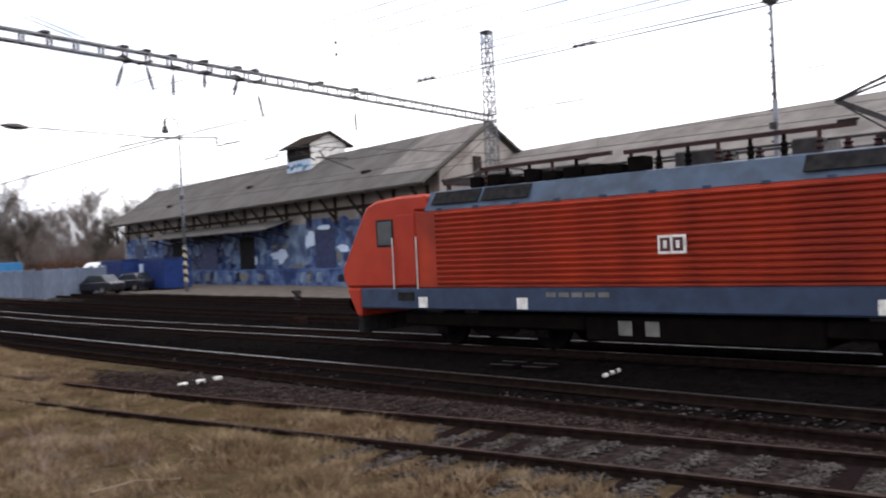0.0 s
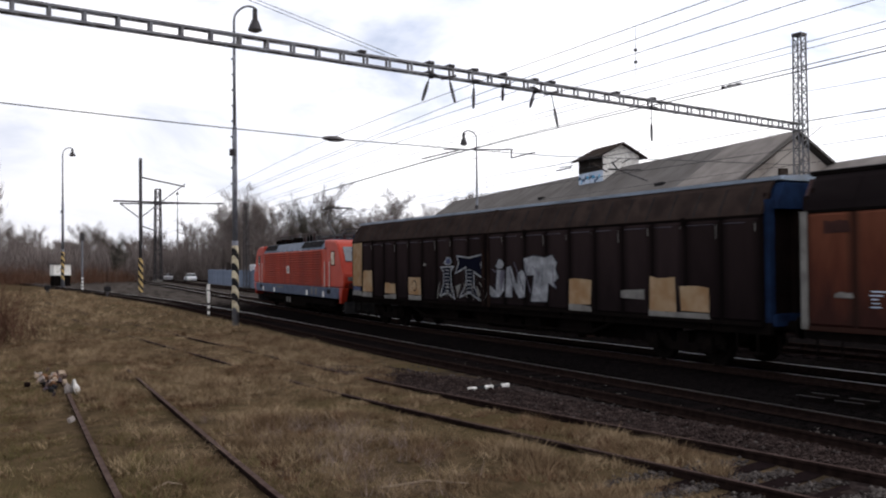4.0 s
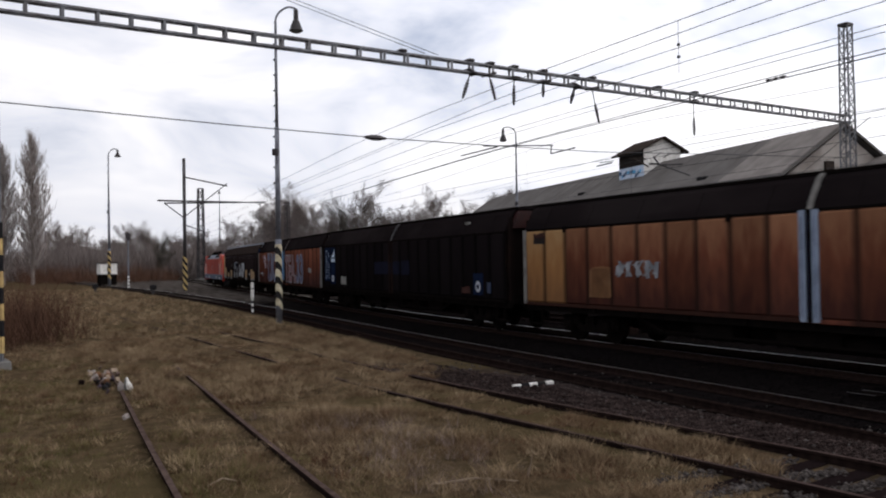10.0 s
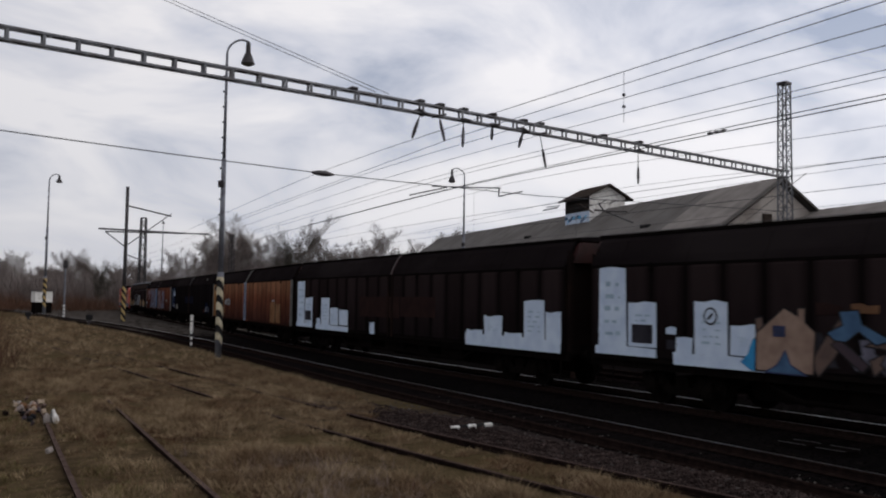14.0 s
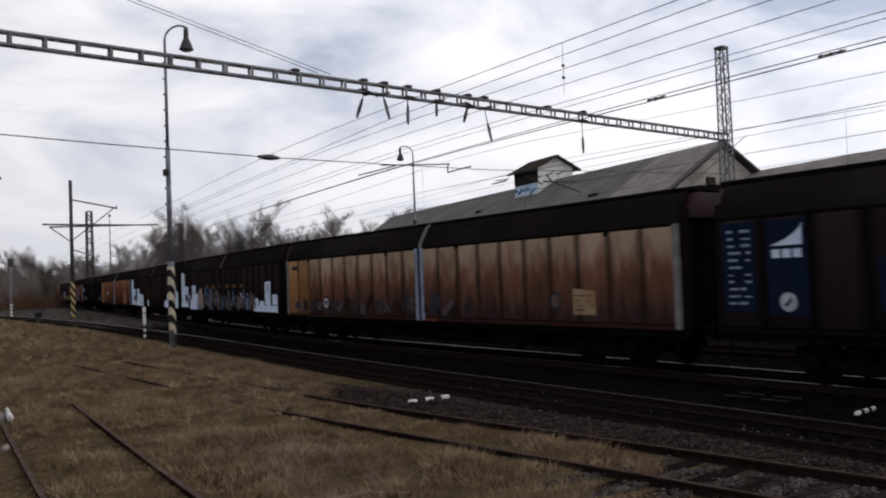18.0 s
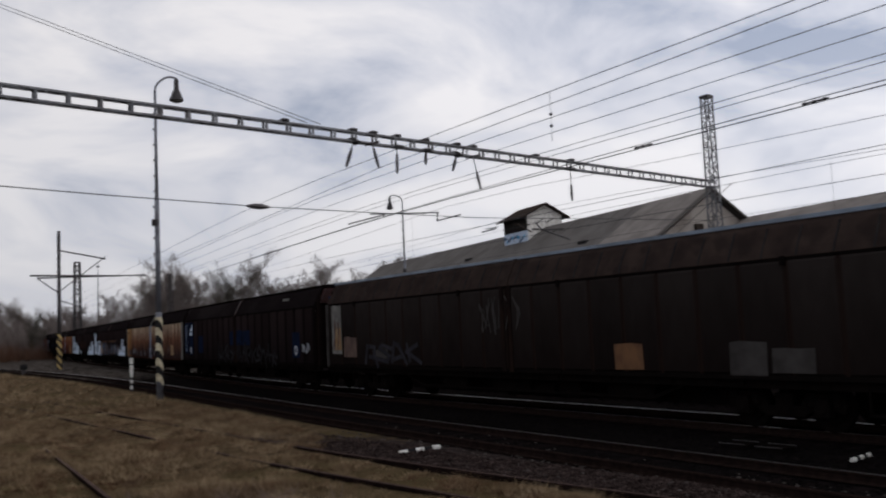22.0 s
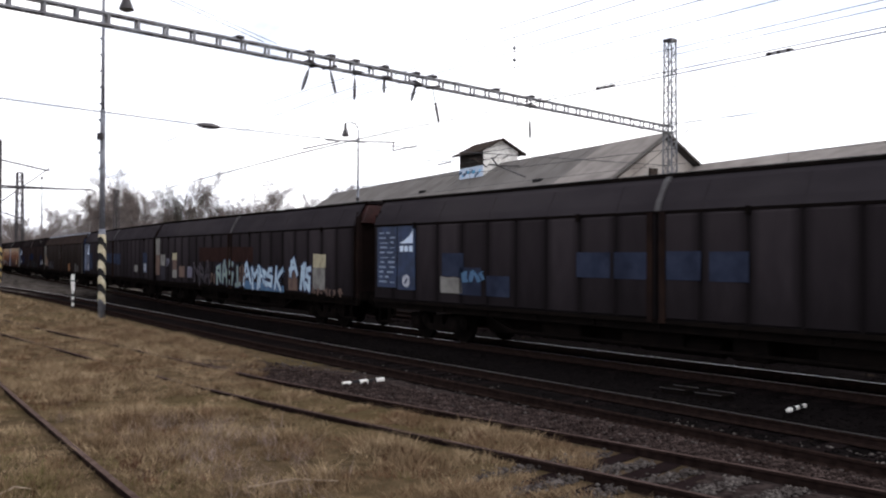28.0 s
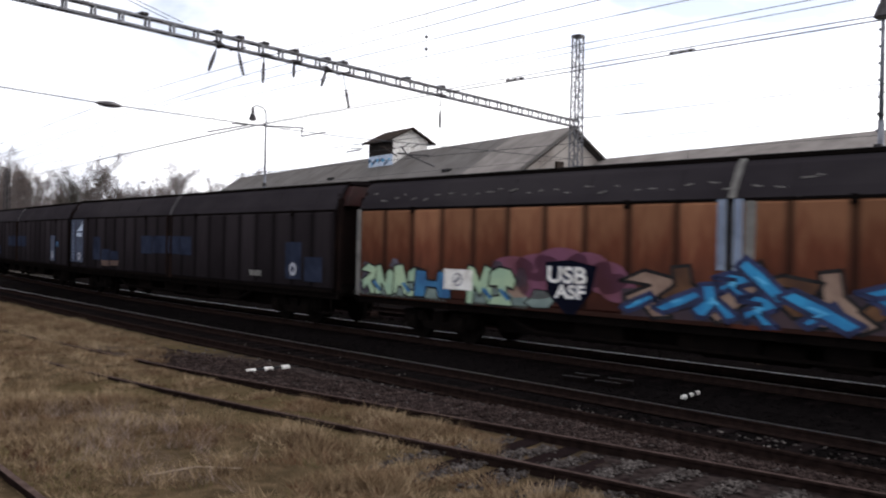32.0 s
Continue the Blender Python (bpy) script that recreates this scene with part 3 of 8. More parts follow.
def quick(name, verts, faces, material):
    """A mesh straight from arrays, for the many small pieces."""
    me = bpy.data.meshes.new(name)
    me.from_pydata(verts, [], faces)
    me.materials.append(material)
    return me


# ---- the tracks' lines ----


def smooth_line(points):
    xs, ys = np.array(points, float).T
    slope = np.gradient(ys, xs)

    def at(x):
        i = int(np.clip(np.searchsorted(xs, x) - 1, 0, len(xs) - 2))
        if x <= xs[0]:
            return ys[0] + slope[0] * (x - xs[0])
        if x >= xs[-1]:
            return ys[-1] + slope[-1] * (x - xs[-1])
        d = xs[i + 1] - xs[i]
        u = (x - xs[i]) / d
        return ((1 + 2 * u) * (1 - u) ** 2 * ys[i] + u * (1 - u) ** 2 * d * slope[i] + u * u * (3 - 2 * u) * ys[i + 1] + u * u * (u - 1) * d * slope[i + 1])
    return at


def bend(x, y0, turn=0.105, start=-34.0, soft=4.0):
    """A straight track that swings away from the camera beyond start."""
    k = (start - x) / soft
    return y0 + turn * soft * (k if k > 30 else math.log1p(math.exp(k)))


def freight_line(x):
    return bend(x, 16.55)


main_line = smooth_line([(-300, -4.0), (-250, 2.6), (-193, 8.4), (-150, 10.9), (-117, 12.2), (-87, 13.35), (-72, 13.6), (-60, 13.5), (-47, 13.0), (-37, 12.5), (-30, 12.1), (-25, 11.82), (-18, 11.58), (-13, 11.5), (-7, 11.4), (0, 11.25), (30, 10.9)])
near_siding = smooth_line([(-75, 5.0), (-38, 6.15), (-25, 6.75), (-15, 7.32), (-10, 7.95), (-6, 8.5), (-3, 8.86), (6, 9.9), (30, 10.9)])
grass_siding = smooth_line([(-60, 5.55), (-38, 3.92), (-20, 2.9), (-9, 2.32), (3, 1.9), (30, 1.3)])

# ---- ground ----


def zone_of(x, y):
    """How much the ground at a place is brown ballast, oily and shade-darkened ballast, and pale gravel."""
    near = near_siding(x)
    t = main_line(x)
    brown = np.clip((y - near - 0.2) / 0.9, 0, 1) * np.clip((x + 24) / 9, 0, 1)
    if x > -9:
        brown = max(brown, float(np.clip((y - near + 1.4) / 0.8, 0, 1)) * min(1.0, (x + 9) / 3))
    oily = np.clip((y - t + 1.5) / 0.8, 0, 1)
    gravel = np.clip((y - bend(x, 29.5, start=-30)) / 1.5, 0, 1)
    if y > t - 1.0:
        gravel = max(float(gravel), 0.68 * float(np.clip((-36 - x) / 30, 0, 1)))
    return float(brown) - 0.2, float(oily) - 0.2, float(gravel) - 0.2


def buried(line, x):
    """How deep the turf has closed over a siding's rails: 0 bare, 1 level with the railhead."""
    if line is grass_siding:
        return 0.3 + 0.55 * float(np.clip((-17 - x) / 3.5, 0, 1)) + 0.14 * noise.noise((x * 0.9, 3.0, 2.0))
    bare = max(math.exp(-((x + 29.0) / 2.6) ** 2), math.exp(-((x + 22.7) / 1.3) ** 2))
    deep = float(np.clip((-13.0 - x) / 4, 0, 1)) * (1.0 - 0.55 * bare)
    return float(np.clip((-5 - x) / 5, 0, 1)) * (0.38 + 0.6 * deep + 0.16 * noise.noise((x * 0.8, 1.0, 6.0)))


def ground_height(x, y):
    """The sheet's height: ballast lies lower than the turf that has grown up round the sidings' rails."""
    lump = noise.noise((x * 0.35, y * 0.35, 0)) * 0.05 + noise.noise((x * 1.3, y * 1.3, 7)) * 0.03
    brown, oily, _ = zone_of(x, y)
    if abs(x) > 260 or abs(y) > 90:
        return -0.2
    turf = 0.0
    for line in (near_siding, grass_siding):
        turf = max(turf, buried(line, x) * float(np.clip(1.7 - abs(y - line(x)), 0, 0.8)) / 0.8)
        d = abs(abs(y - line(x)) - 0.755)
        lump *= 1.0 - 0.75 * float(np.clip(1.0 - d / 0.5, 0, 1))
    turf *= 1.0 - float(np.clip(brown, 0, 1))
    return -0.13 - 0.07 * max(0, oily) + 0.12 * turf + lump * (0.3 if oily > 0 else 1.0)


def make_ground():
    xs = np.unique(np.concatenate([np.linspace(-3000, -260, 10), np.linspace(-260, -60, 60), np.linspace(-60, 12, 200), np.linspace(12, 300, 40), np.linspace(300, 3000, 8)]))
    ys = np.unique(np.concatenate([np.linspace(-3000, -40, 8), np.linspace(-40, -6, 20), np.linspace(-6, 34, 150), np.linspace(34, 90, 30), np.linspace(90, 3000, 12)]))
    verts, zones = [], []
    for y in ys:
        for x in xs:
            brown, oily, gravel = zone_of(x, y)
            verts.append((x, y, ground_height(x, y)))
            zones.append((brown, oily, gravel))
    w = len(xs)
    faces = [(j * w + i, j * w + i + 1, (j + 1) * w + i + 1, (j + 1) * w + i) for j in range(len(ys) - 1) for i in range(w - 1)]
    me = quick("ground", verts, faces, GROUND)
    attr = me.attributes.new("zone", "FLOAT_VECTOR", "POINT")
    attr.data.foreach_set("vector", np.array(zones, np.float32).ravel())
    me.polygons.foreach_set("use_smooth", [True] * len(me.polygons))
    tagged(new("ground", me), "dry winter grass, oily ballast with shade in its colour, and pale gravel of a railway yard", "ground", kind="structure")


make_ground()

# ---- tracks ----
RAIL_PROFILE = [(-0.036, 0), (0.036, 0), (0.036, -0.035), (0.012, -0.05), (0.012, -0.125), (0.07, -0.145), (0.07, -0.16), (-0.07, -0.16), (-0.07, -0.145), (-0.012, -0.125), (-0.012, -0.05), (-0.036, -0.035)]


def rail(line, side, x0, x1, parent, shiny, drop=0.0):
    steps = max(8, int(abs(x1 - x0) / 1.6))
    verts, faces, m = [], [], len(RAIL_PROFILE)
    for i in range(steps + 1):
        x = x0 + (x1 - x0) * i / steps
        slope = (line(x + 0.2) - line(x - 0.2)) / 0.4
        k = math.hypot(1, slope)
        nx, ny = -slope / k, 1 / k
        for a, b in RAIL_PROFILE:
            verts.append((x + nx * (side + a), line(x) + ny * (side + a), b - drop))
    for i in range(steps):
        for j in range(m):
            faces.append((i * m + j, i * m + (j + 1) % m, (i + 1) * m + (j + 1) % m, (i + 1) * m + j))
    me = quick("rail", verts, faces, RUSTY)
    # siding heads get a paler rust, since the side rust carries painted shade
    if shiny or "siding" in parent.name:
        me.materials.append(RAIL_TOP if shiny else RUST_TOP if parent.name.startswith("grass") else RAIL_BROWN)
        me.polygons.foreach_set("material_index", [1 if k % m == 0 else 0 for k in range(len(faces))])
    ob = new("rail", me)
    ob.parent = parent
    return ob


sleeper_mesh = Build().box(-0.13, -1.3, -0.26, 0.13, 1.3, -0.125).mesh("sleeper", SLEEPER, bevel=0.015)
black_sleeper_mesh = Build().box(-0.13, -1.3, -0.26, 0.13, 1.3, -0.125).mesh("sleeper", BLACK_SLEEPER, bevel=0.015)


def track(name, label, line, x0, x1, shiny, sleepers, drop=0.0, sink=0.0):
    t = thing(name, pose(0, 0, 0), label, "railway track", "tracks of the yard", "structure")
    for side in (-0.755, 0.755):
        rail(line, side, x0, x1, t, shiny and (side > 0 or name == "freight_track"), drop)
    if sleepers:
        s0, s1 = sleepers
        for i in range(int((s1 - s0) / 0.62)):
            x = s0 + i * 0.62 + random.uniform(-0.04, 0.04)
            a = math.degrees(math.atan((line(x + 0.2) - line(x - 0.2)) / 0.4))
            place("sleeper", sleeper_mesh if name == "near_siding" else black_sleeper_mesh, t, pose(x, line(x), -sink + random.uniform(-0.012, 0.012), 0, 0, a + random.uniform(-1.2, 1.2)))
    return t


track("freight_track", "main track with worn bright rails on oily ballast under the train", freight_line, -240, 260, True, (-60, 6), sink=0.05)
track("main_track", "track with bright railheads beside the freight track", main_line, -280, 40, True, (-48, 5), sink=0.05)
track("near_siding", "rusty siding track half sunk in straw grass", near_siding, -75, 30, False, (-8.16, 4), sink=0.0)
track("grass_siding", "rusty disused siding track overgrown with dry grass", grass_siding, -22.5, 12, False, None, drop=0.0)
for k, (y0, nm) in enumerate(((21.2, "third_track"), (26.4, "fourth_track"))):
    track(nm, "dull track behind the freight train", lambda x, y0=y0: bend(x, y0, start=-30), -240, 200, False, (-44, -14))

# ---- overhead line: portal, posts, wires ----
PORTAL_L, PORTAL_R = Vector((-25.28, -0.32, 0)), Vector((-29.94, 38.4, 0))


def lattice_tower(at, width, top, label, striped=False, turn=0.0):
    t = thing("lattice_tower", at, label, "lattice tower", "towers of the portal")
    k = width / 2
    for sx in (-1, 1):
        for sy in (-1, 1):
            Build().bar((sx * k, sy * k, -0.3), (sx * k * 0.72, sy * k * 0.72, top), 0.07 if width < 1 else 0.14 * width).part("corner_post", GALVANISED if width < 1 else DARK_STEEL, t)
    n = int(top / (width * 0.85))
    for face, (ax, ay, bx, by) in enumerate(((-1, -1, 1, -1), (1, -1, 1, 1), (1, 1, -1, 1), (-1, 1, -1, -1))):
        b = Build()
        for i in range(n):
            z0, z1 = top * i / n, top * (i + 1) / n
            s0, s1 = k * (1 - 0.28 * z0 / top), k * (1 - 0.28 * z1 / top)
            p, q = ((ax, ay), (bx, by)) if i % 2 else ((bx, by), (ax, ay))
            b.bar((p[0] * s0, p[1] * s0, z0), (q[0] * s1, q[1] * s1, z1), 0.04 if width < 1 else 0.1 * width, 0.03 if width < 1 else 0.07 * width)
            if width < 1:
                b.part("brace", GALVANISED, t)
                b = Build()
            b.bar((ax * s1, ay * s1, z1), (bx * s1, by * s1, z1), 0.03)
            if width < 1:
                b.part("cross_brace", GALVANISED, t)
                b = Build()
        if width >= 1:
            tagged(b.part("bracing", DARK_STEEL, t), "fine lattice bracing", kind="stuff")
    Build().box(-0.55 * k - 0.1, -0.55 * k - 0.1, top, 0.55 * k + 0.1, 0.55 * k + 0.1, top + 0.14).part("cap_plate", DARK_STEEL, t)
    Build().box(-k - 0.2, -k - 0.2, -0.4, k + 0.2, k + 0.2, 0.1).part("concrete_foot", GREY_PATCH, t, bevel=0.03)
    if striped:
        for i in range(8):
            z = 0.3 + i * 0.42
            s = k * (1 - 0.28 * z / top)
            for sx in (-1, 1):
                for sy in (-1, 1):
                    Build().bar((sx * s, sy * s, z), (sx * (s - 0.005), sy * (s - 0.005), z + 0.42), 0.105).part("warning_stripe", YELLOW if (i + (sx > 0)) % 2 else BLACK, t)
    return t


ltow = lattice_tower(pose(PORTAL_L.x, PORTAL_L.y, 0, 0, 0, 7), 0.5, 9.6, "grey lattice steel tower with yellow and black striped foot", True)
rtow = lattice_tower(pose(PORTAL_R.x, PORTAL_R.y, 0, 0, 0, 7), 0.62, 14.1, "tall grey lattice steel tower carrying the portal beam")


def portal_beam():
    span = (PORTAL_R - PORTAL_L)
    length = span.length
    t = thing("portal_beam", Matrix.Translation((PORTAL_L.x, PORTAL_L.y, 9.18)) @ pose(0, 0, 0, 0, 0, math.degrees(math.atan2(span.y, span.x))), "long grey lattice steel portal beam over the tracks", "portal beam")
    w, h = 0.22, 0.34
    for sy in (-1, 1):
        for z, nm in ((0, "bottom_chord"), (h, "top_chord")):
            Build().box(-0.2, sy * w / 2 - 0.03, z - 0.038, length + 0.2, sy * w / 2 + 0.03, z + 0.038).part(nm, GALVANISED, t, bevel=0.008)
        n = 43
        for i in range(n + 1):
            x = length * i / n
            Build().box(x - 0.04, sy * w / 2 - 0.02, 0.036, x + 0.04, sy * w / 2 + 0.02, h - 0.036).part("batten_plate", GALVANISED, t)
    for i in range(40):
        x0, x1 = length * i / 40, length * (i + 1) / 40
        s = 1 if i % 2 else -1
        Build().bar((x0, -s * w / 2, 0), (x1, s * w / 2, 0), 0.04).part("lacing_bar", DARK_STEEL, t)
        Build().bar((x0, s * w / 2, h), (x1, -s * w / 2, h), 0.04).part("lacing_bar", DARK_STEEL, t)
    for y in (12.1, 14.9, 15.8, 16.9, 18.3, 19.9, 20.8, 24.5, 26.8):
        x = (y - PORTAL_L.y) / span.y * length
        Build().box(x - 0.13, -0.2, h + 0.04, x + 0.13, 0.2, h + 0.13).part("clamp", DARK_STEEL, t, bevel=0.02)


portal_beam()


def beam_x(y):
    return PORTAL_L.x + (PORTAL_R.x - PORTAL_L.x) * (y - PORTAL_L.y) / (PORTAL_R.y - PORTAL_L.y)


def insulator(y_top, z_top, y_end, z_end, size=0.085):
    """A hanger rod with a stack of dark discs at its lower end."""
    p, q = Vector((beam_x(y_top), y_top, z_top + 0.1)), Vector((beam_x(y_end), y_end, z_end))
    t = thing("insulator", Matrix.Translation(p) @ (q - p).to_track_quat("Z", "Y").to_matrix().to_4x4(), "dark ribbed ceramic insulator hanging from the portal beam", "insulator", "insulators of the portal")
    d = (q - p).length
    body = min(0.75, d * 0.8)
    Build().tube((0, 0, 0), (0, 0, d), 0.02, sides=6).part("rod", DARK_STEEL, t)
    Build().box(-0.2, -0.2, -0.02, 0.2, 0.2, 0.05).part("hanger_plate", DARK_STEEL, t)
    prof = []
    for i in range(7):
        z = d - body + body * i / 7
        r = size * (0.55 + 0.45 * math.sin(math.pi * (i + 0.5) / 7))
        prof += [(0.035, z), (r, z + body * 0.05), (r * 0.8, z + body * 0.1), (0.035, z + body * 0.12)]
    Build().lathe(prof, sides=10).part("insulator_body", CERAMIC, t)


for row in ((14.97, 9.12, 14.6, 8.23), (15.78, 9.12, 16.05, 8.32), (16.93, 9.12, 16.9, 8.18), (18.33, 9.12, 18.31, 8.62), (19.94, 9.12, 19.69, 8.5), (20.82, 9.12, 21.17, 7.86), (26.77, 9.12, 26.79, 7.74)):
    insulator(*row)


def wire(points, radius, label, parent=None, name="overhead_wire"):
    cu = bpy.data.curves.new(name, "CURVE")
    cu.dimensions, cu.bevel_depth, cu.bevel_resolution = "3D", radius, 1
    sp = cu.splines.new("POLY")
    sp.points.add(len(points) - 1)
    for k, p in zip(sp.points, points):
        k.co = (*p, 1)
    cu.materials.append(WIRE)
    ob = new(name, cu)
    if parent is not None:
        ob.parent = parent
        return ob
    return tagged(ob, label, "overhead wire", "overhead wires")


def catenary(y0, z_low, z_high, x0=-190, x1=90, bay=68.0, messenger=True, start=-34.0, radius=0.0105, sag=0.7):
    """A contact wire with its sagging messenger wire and droppers, along a track."""
    t = thing("catenary", pose(0, 0, 0), "thin dark overhead contact wire with messenger wire and droppers", "overhead wire", "overhead wires")
    n = int((x1 - x0) / 5)
    xs = [x0 + (x1 - x0) * i / n for i in range(n + 1)]
    xp = beam_x(y0)
    wire([(x, bend(x, y0, start=start), z_low) for x in xs], radius, "", t, "contact_wire")
    if messenger:
        def zm(x):
            u = ((x - xp) / bay) % 1.0
            return z_high - 4 * sag * u * (1 - u)
        wire([(x, bend(x, y0, start=start), zm(x)) for x in xs], radius * 0.85, "", t, "messenger_wire")
        for i in range(int((x1 - x0) / 17)):
            x = x0 + 17 * i + 4
            y = bend(x, y0, start=start)
            Build().bar((x, y, z_low), (x, y, zm(x)), 0.007).part("dropper", WIRE, t)
    return t


catenary(16.75, 5.55, 5.55, messenger=False, radius=0.008)
catenary(20.8, 5.6, 7.55, radius=0.009)
catenary(26.7, 5.6, 7.75)
for y0, z0 in ((14.7, 8.24), (16.9, 8.34), (18.35, 8.36), (19.7, 8.2), (20.4, 8.22)):
    line = catenary(y0, z0, z0, messenger=False)
    if y0 < 15:
        Build().bar((-16.2, y0, 6.95), (-16.2, y0, z0), 0.009).part("dropper", WIRE, line)
        for z in (7.35, 7.65):
            Build().box(-16.23, y0 - 0.03, z - 0.03, -16.17, y0 + 0.03, z + 0.03).part("wire_clamp", WIRE, line)
wire([(beam_x(16.05), 16.05, 8.32), (-14.0, 15.55, 8.27), (10.0, 14.55, 8.2)], 0.0105, "thin dark overhead wire slanting away from the portal", name="crossing_wire")
wire([(-27.0, 16.05, 8.32), (-60.0, 18.6, 8.1), (-120.0, 25.0, 8.1)], 0.0105, "thin dark overhead wire running on beyond the portal", name="crossing_wire")
twin = catenary(21.1, 7.84, 7.84, messenger=False, radius=0.018)
wire([(x, bend(x, 21.1), 7.87 + 0.1 * math.exp(-((x + 15) / 14) ** 2)) for x in range(-60, 61, 3)], 0.015, "", twin, "second_wire")
for x in (-18.97, -12.9):
    line_ins = Build()
    for k in range(5):
        line_ins.tube((x - 0.35 + k * 0.14, 21.1, 7.89), (x - 0.26 + k * 0.14, 21.1, 7.89), 0.028 if k % 2 else 0.04, sides=8)
    line_ins.tube((x - 0.4, 21.1, 7.89), (x + 0.4, 21.1, 7.89), 0.024, sides=8).part("line_insulator", CERAMIC, twin)
far_wire = catenary(33.5, 8.35, 8.35, messenger=False)
for p, q in (((-39.0, 33.5, 8.3), (-38.5, 33.5, 7.8)), ((-38.5, 33.5, 7.8), (-36.1, 33.5, 6.95)), ((-38.4, 33.5, 7.75), (-36.6, 33.5, 7.6)), ((-44.3, 33.5, 8.3), (-42.8, 33.5, 8.36))):
    Build().bar(p, q, 0.07).part("registration_arm", DARK_STEEL, far_wire)
catenary(38.6, 7.5, 7.5, messenger=False)
FEED_A, FEED_B = Vector((-26.8, 13.0, 9.62)), Vector((-38.0, -2.1, 17.8))
for dy in (0.0, 0.5):
    wire([FEED_A + Vector((0.0, dy, 0.0)), FEED_B + Vector((0.3, dy, 0.0))], 0.012, "thin feeder wire rising from the portal beam", name="feeder_wire")
# cross-span wire with its long insulator
span = thing("span_wire", pose(0, 0, 0), "thin cross-span wire between the portal towers with a dark spindle insulator", "overhead wire", "overhead wires")
SPAN = [(y, z) for y, z in ((-0.3, 6.8), (6, 6.66), (11.05, 6.6), (16.2, 6.64), (21, 6.7), (28, 7.0), (38.4, 7.4))]
wire([(beam_x(y), y, z) for y, z in SPAN], 0.017, "", span, "stay_wire")
Build().lathe([(0.02, -0.45), (0.05, -0.36), (0.09, -0.18), (0.1, 0), (0.09, 0.18), (0.05, 0.36), (0.02, 0.45)], sides=10).part("spindle", CERAMIC, span, "dark spindle insulator", smooth=True, at=Matrix.Translation((beam_x(11.05), 11.05, 6.6)) @ pose(0, 0, 0, -90, 0, 7))


def striped_foot(b_parent, r, z0, z1, n, paint=None, slant=1.0, way=76):
    """Slanting warning bands round a post."""
    ring = [2 * math.pi * i / 14 for i in range(14)]
    for i in range(n):
        za, zb = z0 + (z1 - z0) * i / n, z0 + (z1 - z0) * (i + 1) / n
        b = Build()
        tilt = [slant * r * math.cos(a - radians(way)) for a in ring]
        vs = [(r * math.cos(a), r * math.sin(a), max(z0, min(z1, z + k))) for z in (za, zb) for a, k in zip(ring, tilt)]
        b.add(vs, [(j, (j + 1) % 14, 14 + (j + 1) % 14, 14 + j) for j in range(14)])
        b.part("warning_stripe", (paint or YELLOW) if i % 2 == 0 else BLACK, b_parent)


def yard_lamp(x, y, height, arm=0.0, turn=0.0, label="tall tapered steel yard lamp with striped foot", striped=True, scale=1.0, base=-0.25):
    t = thing("yard_lamp", pose(x, y, base, 0, 0, turn), label, "yard lamp", "yard lamps")
    r = 0.135 * scale
    Build().tube((0, 0, 0), (0, 0, height * 0.27), r * 1.08, r * 0.98, 12).part("lower_post", GREY_MAST, t, smooth=True)
    Build().tube((0, 0, height * 0.27), (0, 0, height * 0.62), r * 0.85, r * 0.75, 12).part("middle_post", GREY_MAST, t, smooth=True)
    Build().tube((0, 0, height * 0.62), (0, 0, height * 0.95), r * 0.55, r * 0.42, 12).part("upper_post", GREY_MAST, t, smooth=True)
    if striped:
        striped_foot(t, r * 1.1, height * 0.05, height * 0.255, 9, CREAM if scale < 1.2 else YELLOW, -1.5)
    if arm:
        bow = [(arm * 0.5 * (1 - math.cos(math.pi * i / 12)), 0, height * 0.95 + abs(arm) * 0.62 * math.sin(math.pi * min(i, 7.5) / 15) - (abs(arm) * 0.03 * (i - 7.5) if i > 7.5 else 0)) for i in range(13)]
        Build().sweep(bow, 0.045 * scale).part("swan_neck", GREY_MAST, t, smooth=True)
        hx, hz = arm, bow[-1][2] + 0.04
    else:
        hx, hz = 0, height
    lamp = Build().lathe([(0.05 * scale, 0.0), (0.1 * scale, -0.08), (0.11 * scale, -0.5), (0.16 * scale, -0.58), (0.27 * scale, -0.88), (0.31 * scale, -0.98), (0.28 * scale, -0.98)], (hx, 0, hz), 14).part("lamp_shade", DARK_STEEL, t, "dark bell-shaped lamp shade")
    Build().lathe([(0.25 * scale, -0.985), (0.2 * scale, -1.04), (0.08 * scale, -1.08)], (hx, 0, hz), 14).part("lamp_glass", GREY_PATCH, lamp)
    Build().box(-0.12, -0.3, height * 0.53, 0.12, -0.12, height * 0.55).part("junction_box", DARK_STEEL, t)
    for i in range(13):
        z = height * (0.30 + 0.048 * i)
        k = r * (0.84 if z < height * 0.62 else 0.54)
        Build().box(-k - 0.05, -k * 0.5, z, -k + 0.02, k * 0.5, z + 0.07).part("step_iron", DARK_STEEL, t)
    return t


yard_lamp(-37.1, 10.78, 14.05, arm=0.95, turn=52)
yard_lamp(-132, 13.9, 19.6, arm=1.5, turn=50, scale=1.5)
mid_lamp = yard_lamp(-57.7, 35.9, 13.2, arm=-1.0, turn=50, label="slim yard lamp with striped foot beside the warehouse")
for p, q in (((-4.4, 0, 11.05), (-1.4, 0, 11.65)), ((-2.6, 0, 11.75), (2.9, 0, 11.55)), ((2.7, 0, 10.9), (4.6, 0, 11.3)), ((2.7, 0, 10.9), (2.75, 0, 11.5))):
    Build().bar(p, q, 0.09).part("cross_arm", DARK_STEEL, mid_lamp)
yard_lamp(-10.9, 29.95, 11.45, label="slim grey yard lamp behind the freight track", striped=False, turn=0)
